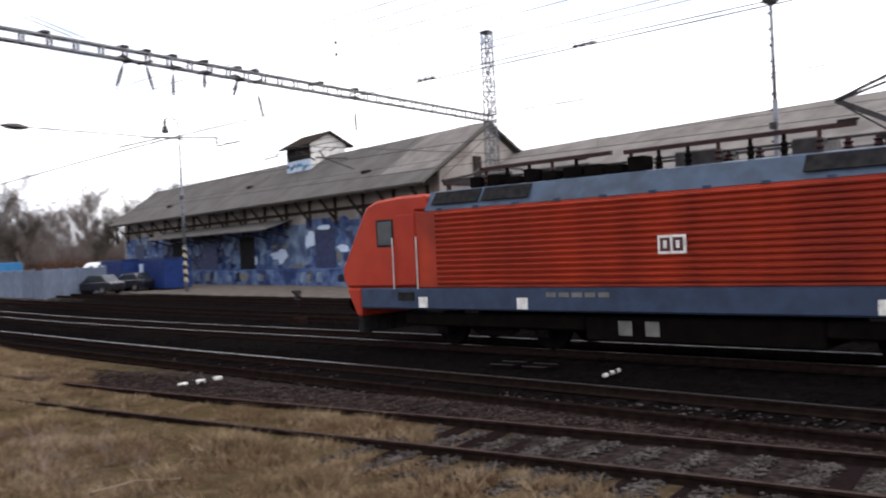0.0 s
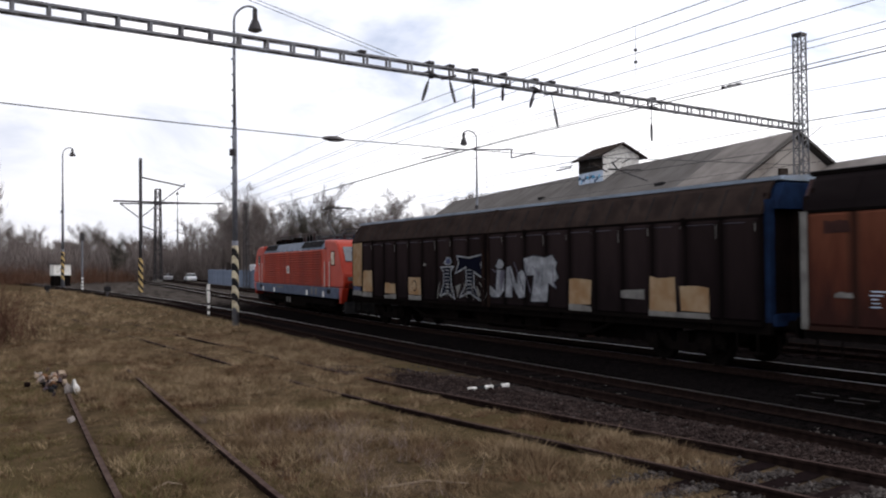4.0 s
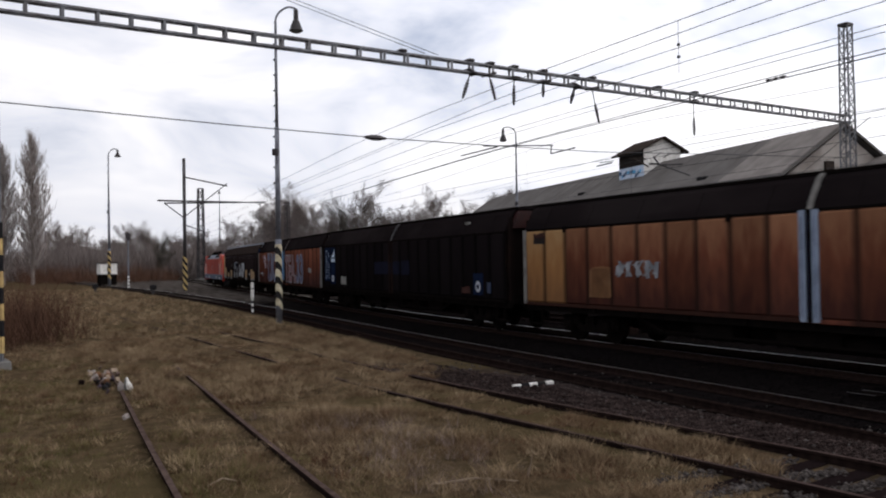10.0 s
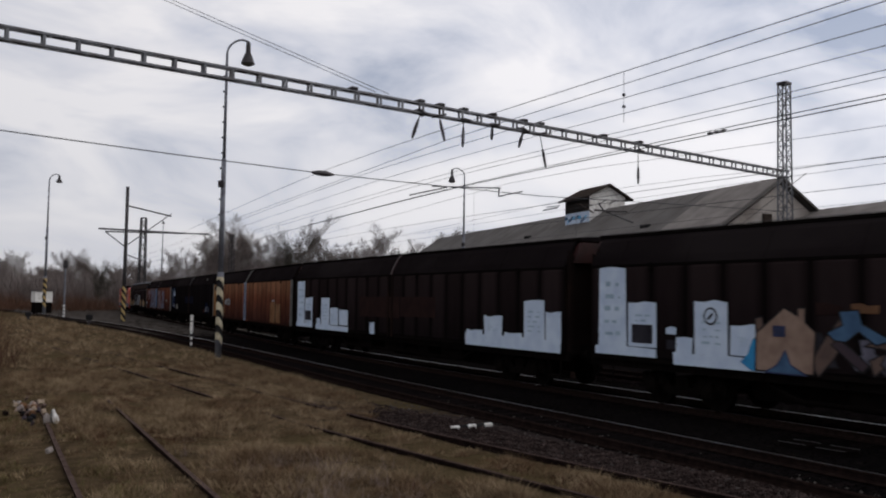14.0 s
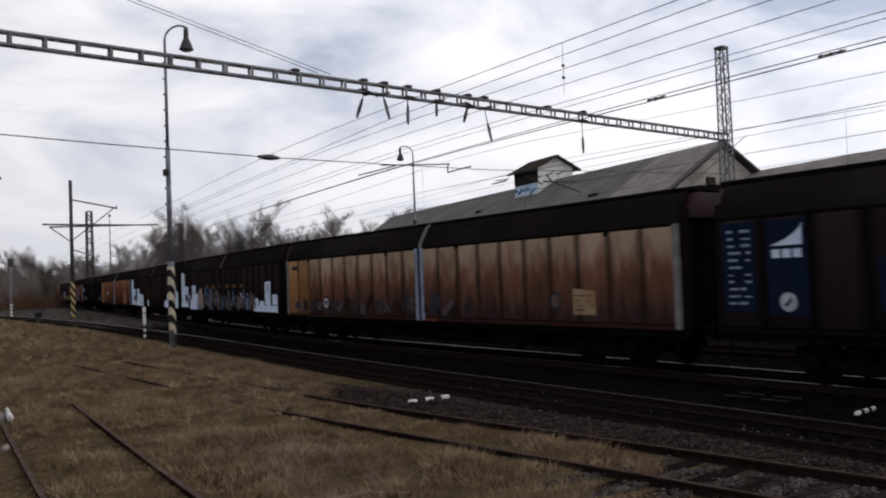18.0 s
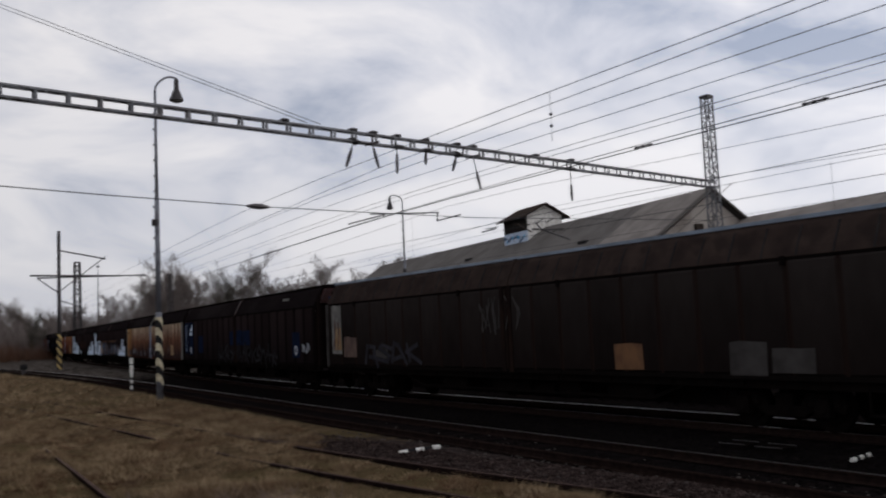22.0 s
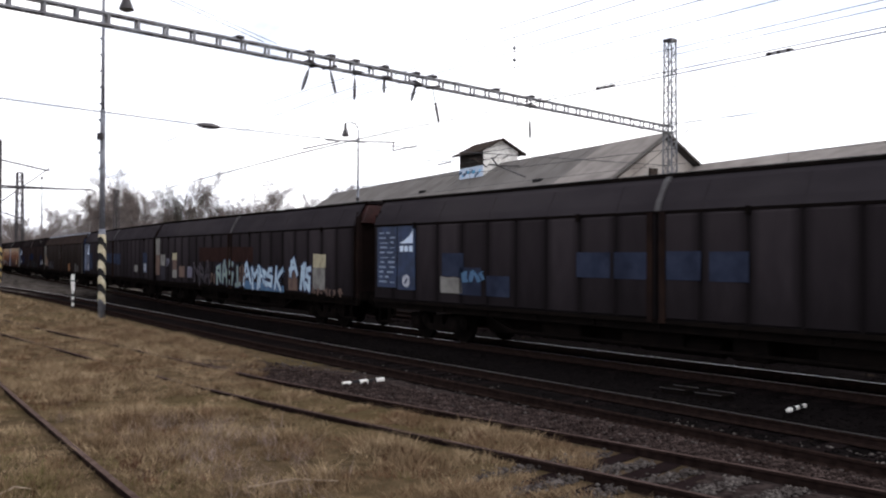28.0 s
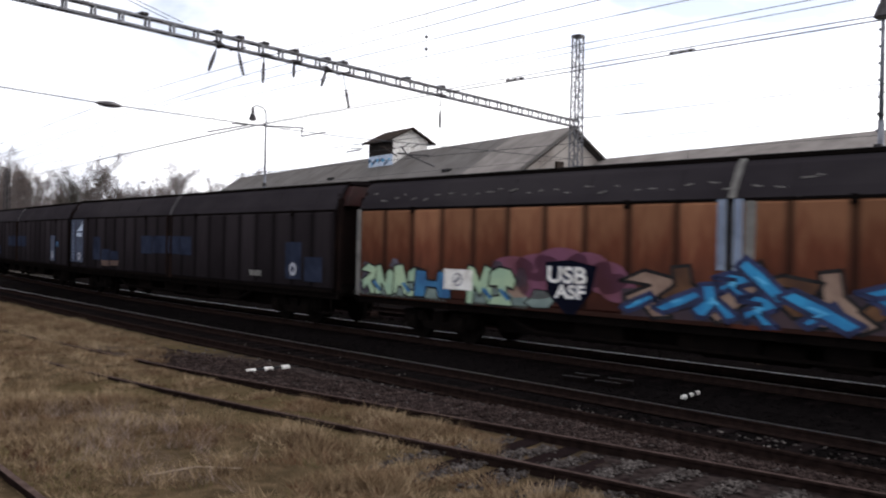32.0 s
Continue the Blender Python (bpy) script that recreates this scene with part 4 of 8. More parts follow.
yard_lamp(-303, 68, 28.5, label="distant slim grey yard lamp", striped=False, scale=2.2)


def catenary_post(x, y, height, r, reach, label):
    t = thing("catenary_post", pose(x, y, -0.25, 0, 0, 0), label, "catenary post", "catenary posts")
    Build().tube((0, 0, 0), (0, 0, height), r, r * 0.85, 12).part("post", DARK_STEEL, t, smooth=True)
    striped_foot(t, r * 1.2, 0.1, height * 0.26, 9, None, -1.5)
    z = height
    Build().bar((0, 0, z * 0.86), (0, reach, z * 0.80), 0.14).part("stay_tube", DARK_STEEL, t)
    Build().bar((0, -reach * 0.45, z * 0.66), (0, reach * 1.9, z * 0.68), 0.14).part("cross_arm", DARK_STEEL, t)
    Build().bar((0, -reach * 0.45, z * 0.66), (0, 0, z * 0.55), 0.1).bar((0, reach * 1.0, z * 0.82), (0, 0, z * 0.56), 0.1).bar((0, 0, z * 0.50), (0, reach * 0.5, z * 0.44), 0.1).part("strut", DARK_STEEL, t)
    return t


catenary_post(-95.3, 17.6, 14.2, 0.2, 4.6, "dark catenary post with bracket arms and striped foot")
small = thing("marker_post", pose(-45.9, 11.9, -0.2), "short white and black marker post beside the track", "marker post")
for i in range(6):
    Build().box(-0.05, -0.05, i * 0.15, 0.05, 0.05, i * 0.15 + 0.15).part("band", WHITE if i % 2 else DARK_STEEL, small)
Build().box(-0.16, -0.05, 0.9, 0.16, 0.05, 1.72).part("plate", WHITE, small, "white plate with a black band", bevel=0.01)
Build().box(-0.165, -0.055, 1.36, 0.165, 0.055, 1.42).part("plate_band", BLACK, small)
for x, y, w, top in ((-167.5, 34, 1.2, 17.0),):
    t = lattice_tower(pose(x, y, 0, 0, 0, 5), w, top, "distant lattice catenary tower")
    Build().bar((0, -8, top * 0.86), (0, 8, top * 0.86), 0.3).part("cross_arm", DARK_STEEL, t)
for x, y, h in ((-111.6, 13.9, 6.8),):
    t = thing("signal_post", pose(x, y, -0.2), "slim grey signal post beside the tracks", "signal post")
    Build().tube((0, 0, 0), (0, 0, h), 0.1, sides=8).part("post", GREY_MAST, t)
    Build().box(-0.15, -0.25, h - 0.9, 0.15, 0.25, h).part("signal_head", DARK_STEEL, t, bevel=0.04)
    for i in range(4):
        Build().tube((0, 0, 0.1 + i * 0.4), (0, 0, 0.3 + i * 0.4), 0.13, sides=8).part("band", WHITE, t)


for x, y in ((-95.0, 8.6), (-84.0, 12.6)):
    t = thing("dwarf_signal", pose(x, y, -0.2), "low dark dwarf signal beside the track", "dwarf signal", "dwarf signals")
    Build().box(-0.12, -0.12, 0, 0.12, 0.12, 0.5).part("stand", DARK_STEEL, t, bevel=0.02)
    Build().box(-0.2, -0.28, 0.5, 0.2, 0.28, 0.95).part("signal_head", BLACK, t, bevel=0.06)


# striped fouling bars and switch covers
def fouling_bar(x, y, turn, length, z=-0.1, fat=1.0):
    t = thing("fouling_bar", pose(x, y, z, 0, 0, turn), "white and black striped concrete bar lying between tracks", "fouling bar", "fouling bars")
    for i in range(5):
        c = Build()
        outline = [(-0.05, -0.07), (0.05, -0.07), (0.05, 0.0), (0.03, 0.025), (-0.03, 0.025), (-0.05, 0.0)]
        outline = [(a * fat, b * fat) for a, b in outline]
        d = length / 5
        c.prism(outline, -length / 2 + d * i, -length / 2 + d * (i + 1) - 0.003, "x").part("block", WHITE if i % 2 == 0 else BLACK, t, bevel=0.012)


fouling_bar(-15.13, 9.64, 95, 1.05, z=-0.075)
fouling_bar(-8.2, 13.93, 98, 0.72, z=-0.08, fat=0.7)
for x in (-10.75, -9.95):
    t = thing("switch_cover", pose(x, 14.1, -0.15, 0, 0, 4), "flat grey metal switch cover between the tracks", "switch cover", "switch covers")
    Build().box(-0.26, -0.24, -0.08, 0.26, 0.24, 0.05).part("box", UNDER, t, bevel=0.02)
    Build().box(-0.28, -0.26, 0.052, 0.28, 0.26, 0.066).part("lid", UNDER, t, bevel=0.01)
    for y in (-0.25, 0.22):
        Build().box(-0.28, y, 0.068, 0.28, y + 0.03, 0.078).part("lid_edge", DARK_STEEL, t)

# ---- warehouse and yard behind the tracks ----
YARD = Matrix.Translation((-36.98, 40.16, 0)) @ pose(0, 0, 0, 0, 0, -9.8)      # corner under the near eave, x along the building


def warehouse():
    t = thing("warehouse", YARD, "long old goods warehouse with grey roof and blue graffiti", "warehouse")
    L, W, eave, ridge = 61.5, 12.0, 6.35, 10.4
    slope = (ridge - eave) / (W / 2)
    wall = Build().box(-L + 0.8, 1.7, -0.4, -0.7, 2.0, 6.9).part("front_wall", RENDERED, t)
    Build().box(-L + 0.8, 10.0, -0.4, -0.7, 10.3, 6.9).part("rear_wall", RENDERED, t)
    for x in (-0.7, -L + 0.5):
        Build().prism([(1.7, -0.4), (10.3, -0.4), (10.3, 7.2), (6, ridge - 0.25), (1.7, 7.2)], x, x + 0.3, "x").part("gable_wall", RENDERED, t, "pale weathered rendered gable")
    for s, nm in ((1, "near_roof"), (-1, "far_roof")):
        y0 = 0.0 if s > 0 else W
        out = [(y0, eave), (6, ridge), (6, ridge + 0.16), (y0 - 0.06 * s, eave + 0.12)]
        roof = Build().prism(out, -L, 0.0, "x").part(nm, ROOF_TILE, t)
        if s > 0:
            for i in range(33):
                x = -L + 1.0 + i * 1.95
                Build().bar((x, 0.05, eave + 0.15), (x, 5.95, ridge + 0.15), 0.05, 0.035).part("sheet_joint", ROOF_TILE, roof)
            Build().prism([(1.3, eave + slope * 1.3 + 0.16), (5.9, ridge + 0.1), (5.9, ridge + 0.165), (1.3, eave + slope * 1.3 + 0.21)], -6.6, -0.2, "x").part("pale_roof_sheet", ROOF_TILE_PALE, roof, "paler newer roof sheets near the gable")
            for x, y in ((-9.5, 2.2), (-30, 3.0), (-47, 2.0)):
                z = eave + slope * y + 0.15
                Build().box(x - 0.5, y - 0.2, z - 0.2, x + 0.5, y + 0.2, z + 0.12).part("roof_hatch", BLACK, roof)
    for x in (-0.12, -L + 0.02):
        for s in (0, 1):
            Build().bar((x, 0.0 if s == 0 else W, eave + 0.05), (x, 6, ridge + 0.05), 0.07, 0.14).part("barge_board", ROOF_TILE_PALE if s == 0 else TIMBER_DARK, t)
    Build().box(-L, 0.05, eave - 0.12, 0, 0.17, eave + 0.05).part("eave_board", TIMBER_DARK, t)
    for i in range(17):
        x = -1.6 - i * 3.85
        Build().bar((x, 1.65, 4.6), (x, 0.25, eave - 0.1), 0.16).bar((x, 1.6, 4.3), (x, 1.6, 6.4), 0.18).bar((x, 1.6, eave + 0.75), (x, 0.2, eave - 0.02), 0.14).part("eave_strut", TIMBER_DARK, t)
    Build().box(-L + 1, 1.55, 5.35, -0.8, 1.69, 5.6).part("wall_beam", TIMBER_DARK, t)
    Build().box(-0.39, 4.6, 5.0, -0.2, 5.2, 8.2).part("gable_post", TIMBER_DARK, t)
    Build().box(-0.39, 2.2, 5.6, -0.25, 9.6, 5.85).part("gable_beam", TIMBER_DARK, t)
    # loading platform, awning and doors
    Build().box(-L + 2, -0.6, -0.4, -4, 1.69, 1.05).part("loading_platform", WALL_BLUE, t, "concrete loading platform sprayed blue", bevel=0.03)
    Build().prism([(-1.0, 4.25), (1.7, 5.0), (1.7, 5.12), (-1.0, 4.37)], -47, -20, "x").part("awning", ROOF_TILE, t, "low felted awning over the loading doors")
    for i in range(8):
        x = -46.5 + i * 3.7
        Build().bar((x, 1.65, 3.6), (x, -0.6, 4.3), 0.12).part("awning_strut", TIMBER_DARK, t)
    for i, x in enumerate((-56, -44.5, -36.5, -28.5, -15)):
        d = Build().box(x - 1.5, 1.62, 1.05, x + 1.5, 1.698, 3.9).part("loading_door", BLACK if i % 2 else NAVY, t, "wide sliding loading door, closed")
        Build().box(x - 1.6, 1.55, 3.9, x + 1.6, 1.66, 4.02).part("door_rail", DARK_STEEL, d)
    rng = random.Random(4)
    for i in range(16):
        x0, x1 = -L + 1.0 + i * 3.88, -L + 1.0 + (i + 1) * 3.88
        # bays by the awning take the darker paint that stands for its shade
        dark = -48 < (x0 + x1) / 2 < -34
        Build().box(x0, 1.655, 1.06, x1, 1.695, 4.9 if dark else 4.6 + 0.3 * (i % 2)).part("painted_bay", WALL_SHADED if dark else (WALL_BLUE, WALL_PALE, WALL_BLUE)[i % 3], wall)
    for i in range(190):
        x0, z0 = -L + 2 + rng.uniform(0, 60), 1.15 + 3.3 * rng.random() ** 1.2
        a, b = rng.uniform(0.25, 1.0), rng.uniform(0.2, 0.75)
        ring = []
        for k in range(9):
            u = 2 * math.pi * k / 9
            e = rng.uniform(0.6, 1.15)
            ring.append((x0 + a * e * math.cos(u), z0 + b * e * math.sin(u)))
        # tags are paler where the wall is lit, darker where shade is painted in
        lit = x0 > -30 or rng.random() < 0.3
        Build().prism(ring, 1.645 - 0.003 * (i % 8), 1.652, "y").part("graffiti_tag", ((WALL_PALE, WALL_BLUE, NAVY, WALL_PALE, GREY_PATCH, WALL_BLUE, WALL_PALE, ICE) if lit else (WALL_BLUE, NAVY, WALL_SHADED, WALL_PALE, BAND_BLUE))[i % (8 if lit else 5)], wall)
    for i in range(40):
        x0 = -L + 3 + rng.uniform(0, 58)
        Build().prism([(x0, rng.uniform(0, 0.2)), (x0 + rng.uniform(0.5, 1.4), 0.1), (x0 + 0.9, rng.uniform(0.5, 0.95)), (x0 + 0.2, rng.uniform(0.6, 0.9))], -0.612 - 0.003 * (i % 3), -0.602, "y").part("graffiti_tag", (WALL_PALE, GREY_PATCH, BAND_BLUE, WALL_PALE)[i % 4], wall)
    # dovecote-like turret on the ridge
    c = thing("roof_turret", YARD @ pose(-23.0, 6.0, 0), "small roof turret with white gable, dark louvres and blue paint", "roof turret")
    Build().box(-2.05, -1.75, 8.4, 2.05, 1.75, 11.6).part("turret_wall", WHITE, c, "white rendered turret wall with faint tags")
    Build().box(-2.06, -1.81, 10.3, 2.06, -1.755, 11.58).part("louvre_band", BLACK, c)
    for i in range(9):
        Build().box(-2.0, -1.84, 10.34 + i * 0.135, 2.0, -1.812, 10.39 + i * 0.135).part("louvre_slat", TIMBER_DARK, c)
    Build().box(-2.06, -1.81, 8.6, 2.06, -1.755, 10.28).part("blue_panel", ICE, c, "pale blue sprayed lower panel")
    swirl = random.Random(6)
    for i in range(11):
        x, z, a = -1.85 + i * 0.34, swirl.uniform(9.35, 9.95), swirl.uniform(0.12, 0.34)
        Build().prism([(x - a, z), (x - a * 0.2, z - 0.12), (x + a, z + swirl.uniform(-0.1, 0.2)), (x + a * 0.5, z + 0.24), (x - a * 0.5, z + 0.2)], -1.82 - 0.003 * (i % 3), -1.812, "y").part("tag", (MUTED_BLUE, SKY_PAINT, WALL_PALE)[i % 3], c)
    Build().box(2.052, -1.3, 10.28, 2.07, 0.1, 10.42).part("wall_slot", BLACK, c)
    for i in range(2):
        Build().bar((2.07, -0.8 + i * 0.9, 10.9), (2.07, -0.1 + i * 0.9, 11.3), 0.02, 0.1).part("tag", GREY_PATCH, c)
    Build().prism([(-1.75, 11.6), (1.75, 11.6), (0, 12.5)], -2.04, 2.04, "x").part("turret_gable", WHITE, c)
    for s in (-1, 1):
        Build().prism([(s * 2.3, 11.3), (0, 12.52), (0, 12.66), (s * 2.35, 11.42)], -2.5, 2.5, "x").part("turret_roof", TIMBER_DARK, c)
    Build().bar((-2.3, -2.2, 11.1), (-3.6, -2.9, 11.05), 0.07).part("bracket_arm", DARK_STEEL, c)
    for p, q in (((2.3, -3.2, 10.75), (5.6, -3.6, 10.3)), ((3.3, -3.4, 10.6), (6.5, -4.0, 9.6))):
        Build().bar(p, q, 0.09).part("roof_spar", TIMBER_DARK, c)
    # lower shed beyond
    s2 = thing("goods_shed", YARD, "lower grey-roofed goods shed beyond the warehouse", "goods shed")
    Build().box(0.2, 3.6, -0.4, 58, 14.0, 5.6).part("shed_wall", RENDERED, s2)
    Build().prism([(2.6, 5.55), (9.0, 8.55), (9.0, 8.7), (2.55, 5.68)], -0.6, 58.5, "x").part("near_roof", ROOF_TILE_PALE, s2)
    Build().prism([(15.4, 5.55), (15.45, 5.68), (9.0, 8.7), (9.0, 8.55)], -0.6, 58.5, "x").part("far_roof", ROOF_TILE_PALE, s2)
    for x in (8, 24, 41):
        Build().box(x, 5.4, 6.85, x + 0.9, 5.9, 7.2).part("roof_hatch", BLACK, s2)
    for x in (33.0, 50.0):
        ch = Build().box(x, 8.3, 8.3, x + 0.9, 9.2, 10.1).part("chimney", RENDERED, s2, bevel=0.03)
        Build().box(x - 0.1, 8.2, 10.1, x + 1.0, 9.3, 10.25).part("chimney_cap", GREY_PATCH, ch)


warehouse()


def container(x, y, turn, label):
    t = thing("container", pose(x, y, -0.2, 0, 0, turn), label, "container", "containers by the warehouse")
    Build().box(-2.6, -1.15, 0.12, 2.6, 1.15, 2.55).part("shell", CONTAINER_BLUE, t, bevel=0.03)
    for i in range(17):
        Build().box(-2.5 + i * 0.3, -1.2, 0.25, -2.38 + i * 0.3, -1.15, 2.45).part("rib", CONTAINER_BLUE, t)
    Build().box(-2.66, -1.2, 2.55, 2.66, 1.2, 2.66).part("roof_rail", NAVY, t)
    Build().box(-2.4, -1.24, 1.3, -1.7, -1.2, 2.2).part("window", ICE, t)


container(-71.5, 38.4, -8, "dark blue ribbed steel container beside the warehouse")
container(-65.7, 38.9, -8, "dark blue ribbed steel container beside the warehouse")


def car(x, y, turn, paint, label, van=False, size=1.0):
    t = thing("van" if van else "car", pose(x, y, -0.2, 0, 0, turn) @ Matrix.Diagonal((size, size, size, 1)), label, "van" if van else "car", "parked vehicles")
    if van:
        side = [(-2.4, 0.35), (2.3, 0.35), (2.45, 0.9), (2.2, 1.15), (1.5, 1.95), (1.2, 2.1), (-2.35, 2.1), (-2.45, 1.2)]
    else:
        side = [(-2.1, 0.3), (2.1, 0.3), (2.2, 0.62), (2.05, 0.82), (1.1, 0.93), (-1.9, 0.98), (-2.18, 0.8)]
    Build().prism(side, -0.85, 0.85, "y").part("body", paint, t, bevel=0.06)
    if not van:
        cab = Build().prism([(-1.75, 0.9), (0.95, 0.9), (0.3, 1.42), (-1.2, 1.45)], -0.74, 0.74, "y").part("cabin", GLASS, t, bevel=0.04)
        Build().prism([(-1.2, 1.44), (0.3, 1.41), (0.2, 1.49), (-1.1, 1.51)], -0.72, 0.72, "y").part("roof", paint, cab, bevel=0.02)
    else:
        Build().prism([(1.3, 1.25), (2.08, 1.2), (1.5, 1.88), (1.25, 1.9)], -0.87, 0.87, "y").part("cab_window", GLASS, t)
    for sx in (-1.35, 1.4):
        for sy in (-0.82, 0.82):
            w = Build().tube((sx, sy - 0.1, 0.32), (sx, sy + 0.1, 0.32), 0.32, sides=14).part("wheel", BLACK, t)
            Build().tube((sx, sy - 0.11, 0.32), (sx, sy + 0.11, 0.32), 0.18, sides=10).part("rim", GREY_PATCH, w)
    for sy in (-0.6, 0.6):
        Build().box(2.1, sy - 0.16, 0.62, 2.21, sy + 0.16, 0.76).part("headlight", WHITE, t)


car(-66.3, 33.2, 200, CAR_BLACK, "black saloon car parked on the gravel")
car(-67.2, 36.6, 195, CAR_BLACK, "dark saloon car parked beside the warehouse")
car(-75.4, 39.0, 280, CAR_WHITE, "white delivery van parked by the warehouse corner", True, 1.2)
car(-176, 37.6, 170, CAR_WHITE, "white car parked behind the tracks")
car(-159, 37.9, 174, CAR_WHITE, "white car parked behind the tracks")
car(-130.5, 41.6, 172, CAR_WHITE, "white van behind the grey fence", True, 1.4)
car(-116.5, 41.2, 170, CAR_SILVER, "silver van behind the grey fence", True, 1.15)
lorry = thing("tarpaulin_lorry", pose(-95.5, 37.4, -0.4, 0, 0, -6), "lorry trailer with bright blue tarpaulin behind the fence", "lorry trailer")
Build().prism([(-1.2, 1.0), (1.2, 1.0), (1.2, 2.9), (1.0, 3.1), (-1.0, 3.1), (-1.2, 2.9)], -3.4, 3.4, "x").part("tarpaulin", TARP_BLUE, lorry, bevel=0.05)
Build().box(-3.4, -1.1, 0.7, 3.4, 1.1, 1.0).part("chassis", BLACK, lorry)
for sx in (-2.2, -1.2, 2.4):
    for sy in (-1, 1):
        Build().tube((sx, sy * 1.1 - 0.15, 0.48), (sx, sy * 1.1 + 0.15, 0.48), 0.48, sides=12).part("wheel", BLACK, lorry)



def fence():
    t = thing("concrete_fence", pose(0, 0, -0.25), "blue-grey concrete panel fence beside the far tracks", "fence")
    panel = Build().box(-1.18, -0.05, 0.0, 1.18, 0.05, 2.2).mesh("fence_panel", FENCE_GREY, bevel=0.02)
    post = Build().box(-0.08, -0.1, 0, 0.08, 0.1, 2.3).mesh("fence_post", FENCE_GREY, bevel=0.015)
    corner = Vector((-64.2, 28.2))
    for a, b, n in ((corner, Vector((-138, 35.8)), 30), (corner, Vector((-69.5, 35.6)), 4)):
        ang = math.degrees(math.atan2(b.y - a.y, b.x - a.x))
        for i in range(0 if n > 4 else 1, n + 1):
            p = a.lerp(b, i / n)
            place("fence_post", post, t, pose(p.x, p.y, 0, 0, 0, ang))
        for i in range(n):
            q = a.lerp(b, (i + 0.5) / n)
            place("fence_panel", panel, t, pose(q.x, q.y, random.uniform(-0.05, 0.03), 0, 0, ang))


fence()
mast = lattice_tower(pose(-104.5, 31.7, -0.2, 0, 0, 20), 0.56, 10.2, "dark narrow lattice mast in front of the grey fence")
for ob in mast.children:
    ob.data.materials[0] = DARK_STEEL
hut = thing("relay_hut", pose(-140, 14.4, -0.2, 0, 0, 8), "small relay hut with white upper wall beside the far tracks", "hut")
Build().box(-1.05, -1.15, 0, 1.05, 1.15, 1.6).part("lower_wall", UNDER, hut)
Build().box(-1.1, -1.2, 1.6, 1.1, 1.2, 3.2).part("wall", WHITE, hut)
Build().box(1.1, -0.25, 2.1, 1.13, 0.3, 2.7).part("window", GLASS, hut)
Build().box(-1.25, -1.35, 3.2, 1.25, 1.35, 3.34).part("roof", DARK_STEEL, hut)
sw = thing("switch_stand", pose(-24.3, 19.6, -0.15), "rusty switch lever stand between the tracks", "switch stand")
Build().box(-0.25, -0.2, -0.05, 0.25, 0.2, 0.22).part("base", RUSTY, sw, bevel=0.02)
Build().tube((0, 0, 0.2), (0.0, 0, 1.15), 0.04, sides=8).part("stem", RUSTY, sw)
Build().bar((-0.28, 0, 1.15), (0.2, 0, 0.9), 0.07).part("lever", RUSTY, sw)
Build().box(-0.16, -0.03, 0.85, 0.16, 0.03, 1.2).part("lamp_plate", DARK_STEEL, sw)

# ---- trees ----


def grow(rng, height, spread, depth, upright):
    """Limbs of a bare winter tree, as tapering tubes, and its twigs as slivers."""
    limbs, twigs = Build(), ([], [])

    def branch(p, d, length, r, level):
        steps = 3 if level < 2 else 2
        for i in range(steps):
            d2 = (d + Vector((rng.gauss(0, 0.13), rng.gauss(0, 0.13), rng.gauss(0.04, 0.08)))).normalized()
            q = p + d2 * (length / steps)
            r2 = r * (0.78 if i < steps - 1 else 0.62)
            limbs.tube(p, q, r, r2, 5 if level < 2 else 3, caps=False)
            if level < depth:
                for _ in range(2 if level else 3):
                    a = rng.uniform(0, 2 * math.pi)
                    out = Vector((math.cos(a), math.sin(a), 0)) * spread
                    d3 = (d2 * upright + out + Vector((0, 0, 0.25))).normalized()
                    branch(p.lerp(q, rng.uniform(0.3, 1)), d3, length * rng.uniform(0.42, 0.62), r2 * 0.55, level + 1)
            else:
                v, f = twigs
                for _ in range(18):
                    e = p.lerp(q, rng.random()) + Vector((rng.gauss(0, 0.22), rng.gauss(0, 0.22), rng.gauss(0, 0.2)))
                    w = (d2 * 0.5 + Vector((rng.gauss(0, 0.6), rng.gauss(0, 0.6), rng.gauss(0.25, 0.45)))).normalized() * length * rng.uniform(0.35, 0.85)
                    s = Vector((rng.gauss(0, 1), rng.gauss(0, 1), 0)).normalized() * height * 0.0017
                    k = len(v)
                    v += [tuple(e - s), tuple(e + s), tuple(e + w)]
                    f.append((k, k + 1, k + 2))
            p, d, r = q, d2, r2

    branch(Vector((0, 0, -0.3)), Vector((0, 0, 1)), height * 0.62, height * 0.016, 0)
    return limbs, twigs


def tree(name, seed, height, spread, upright, label, twig_mat, depth=3):
    rng = random.Random(seed)
    limbs, (v, f) = grow(rng, height, spread, depth, upright)
    t = thing(name, pose(0, 0, -0.2), label, "tree", "winter trees")
    limbs.part("trunk", BARK, t)
    ob = new("crown", quick("crown", v, f, twig_mat))
    ob.parent = t
    return t


trees = [tree("bare_tree", s, 15, 0.75, 0.8, "bare broad winter tree with dense dark twigs", TWIG) for s in (1, 2, 3, 4)]


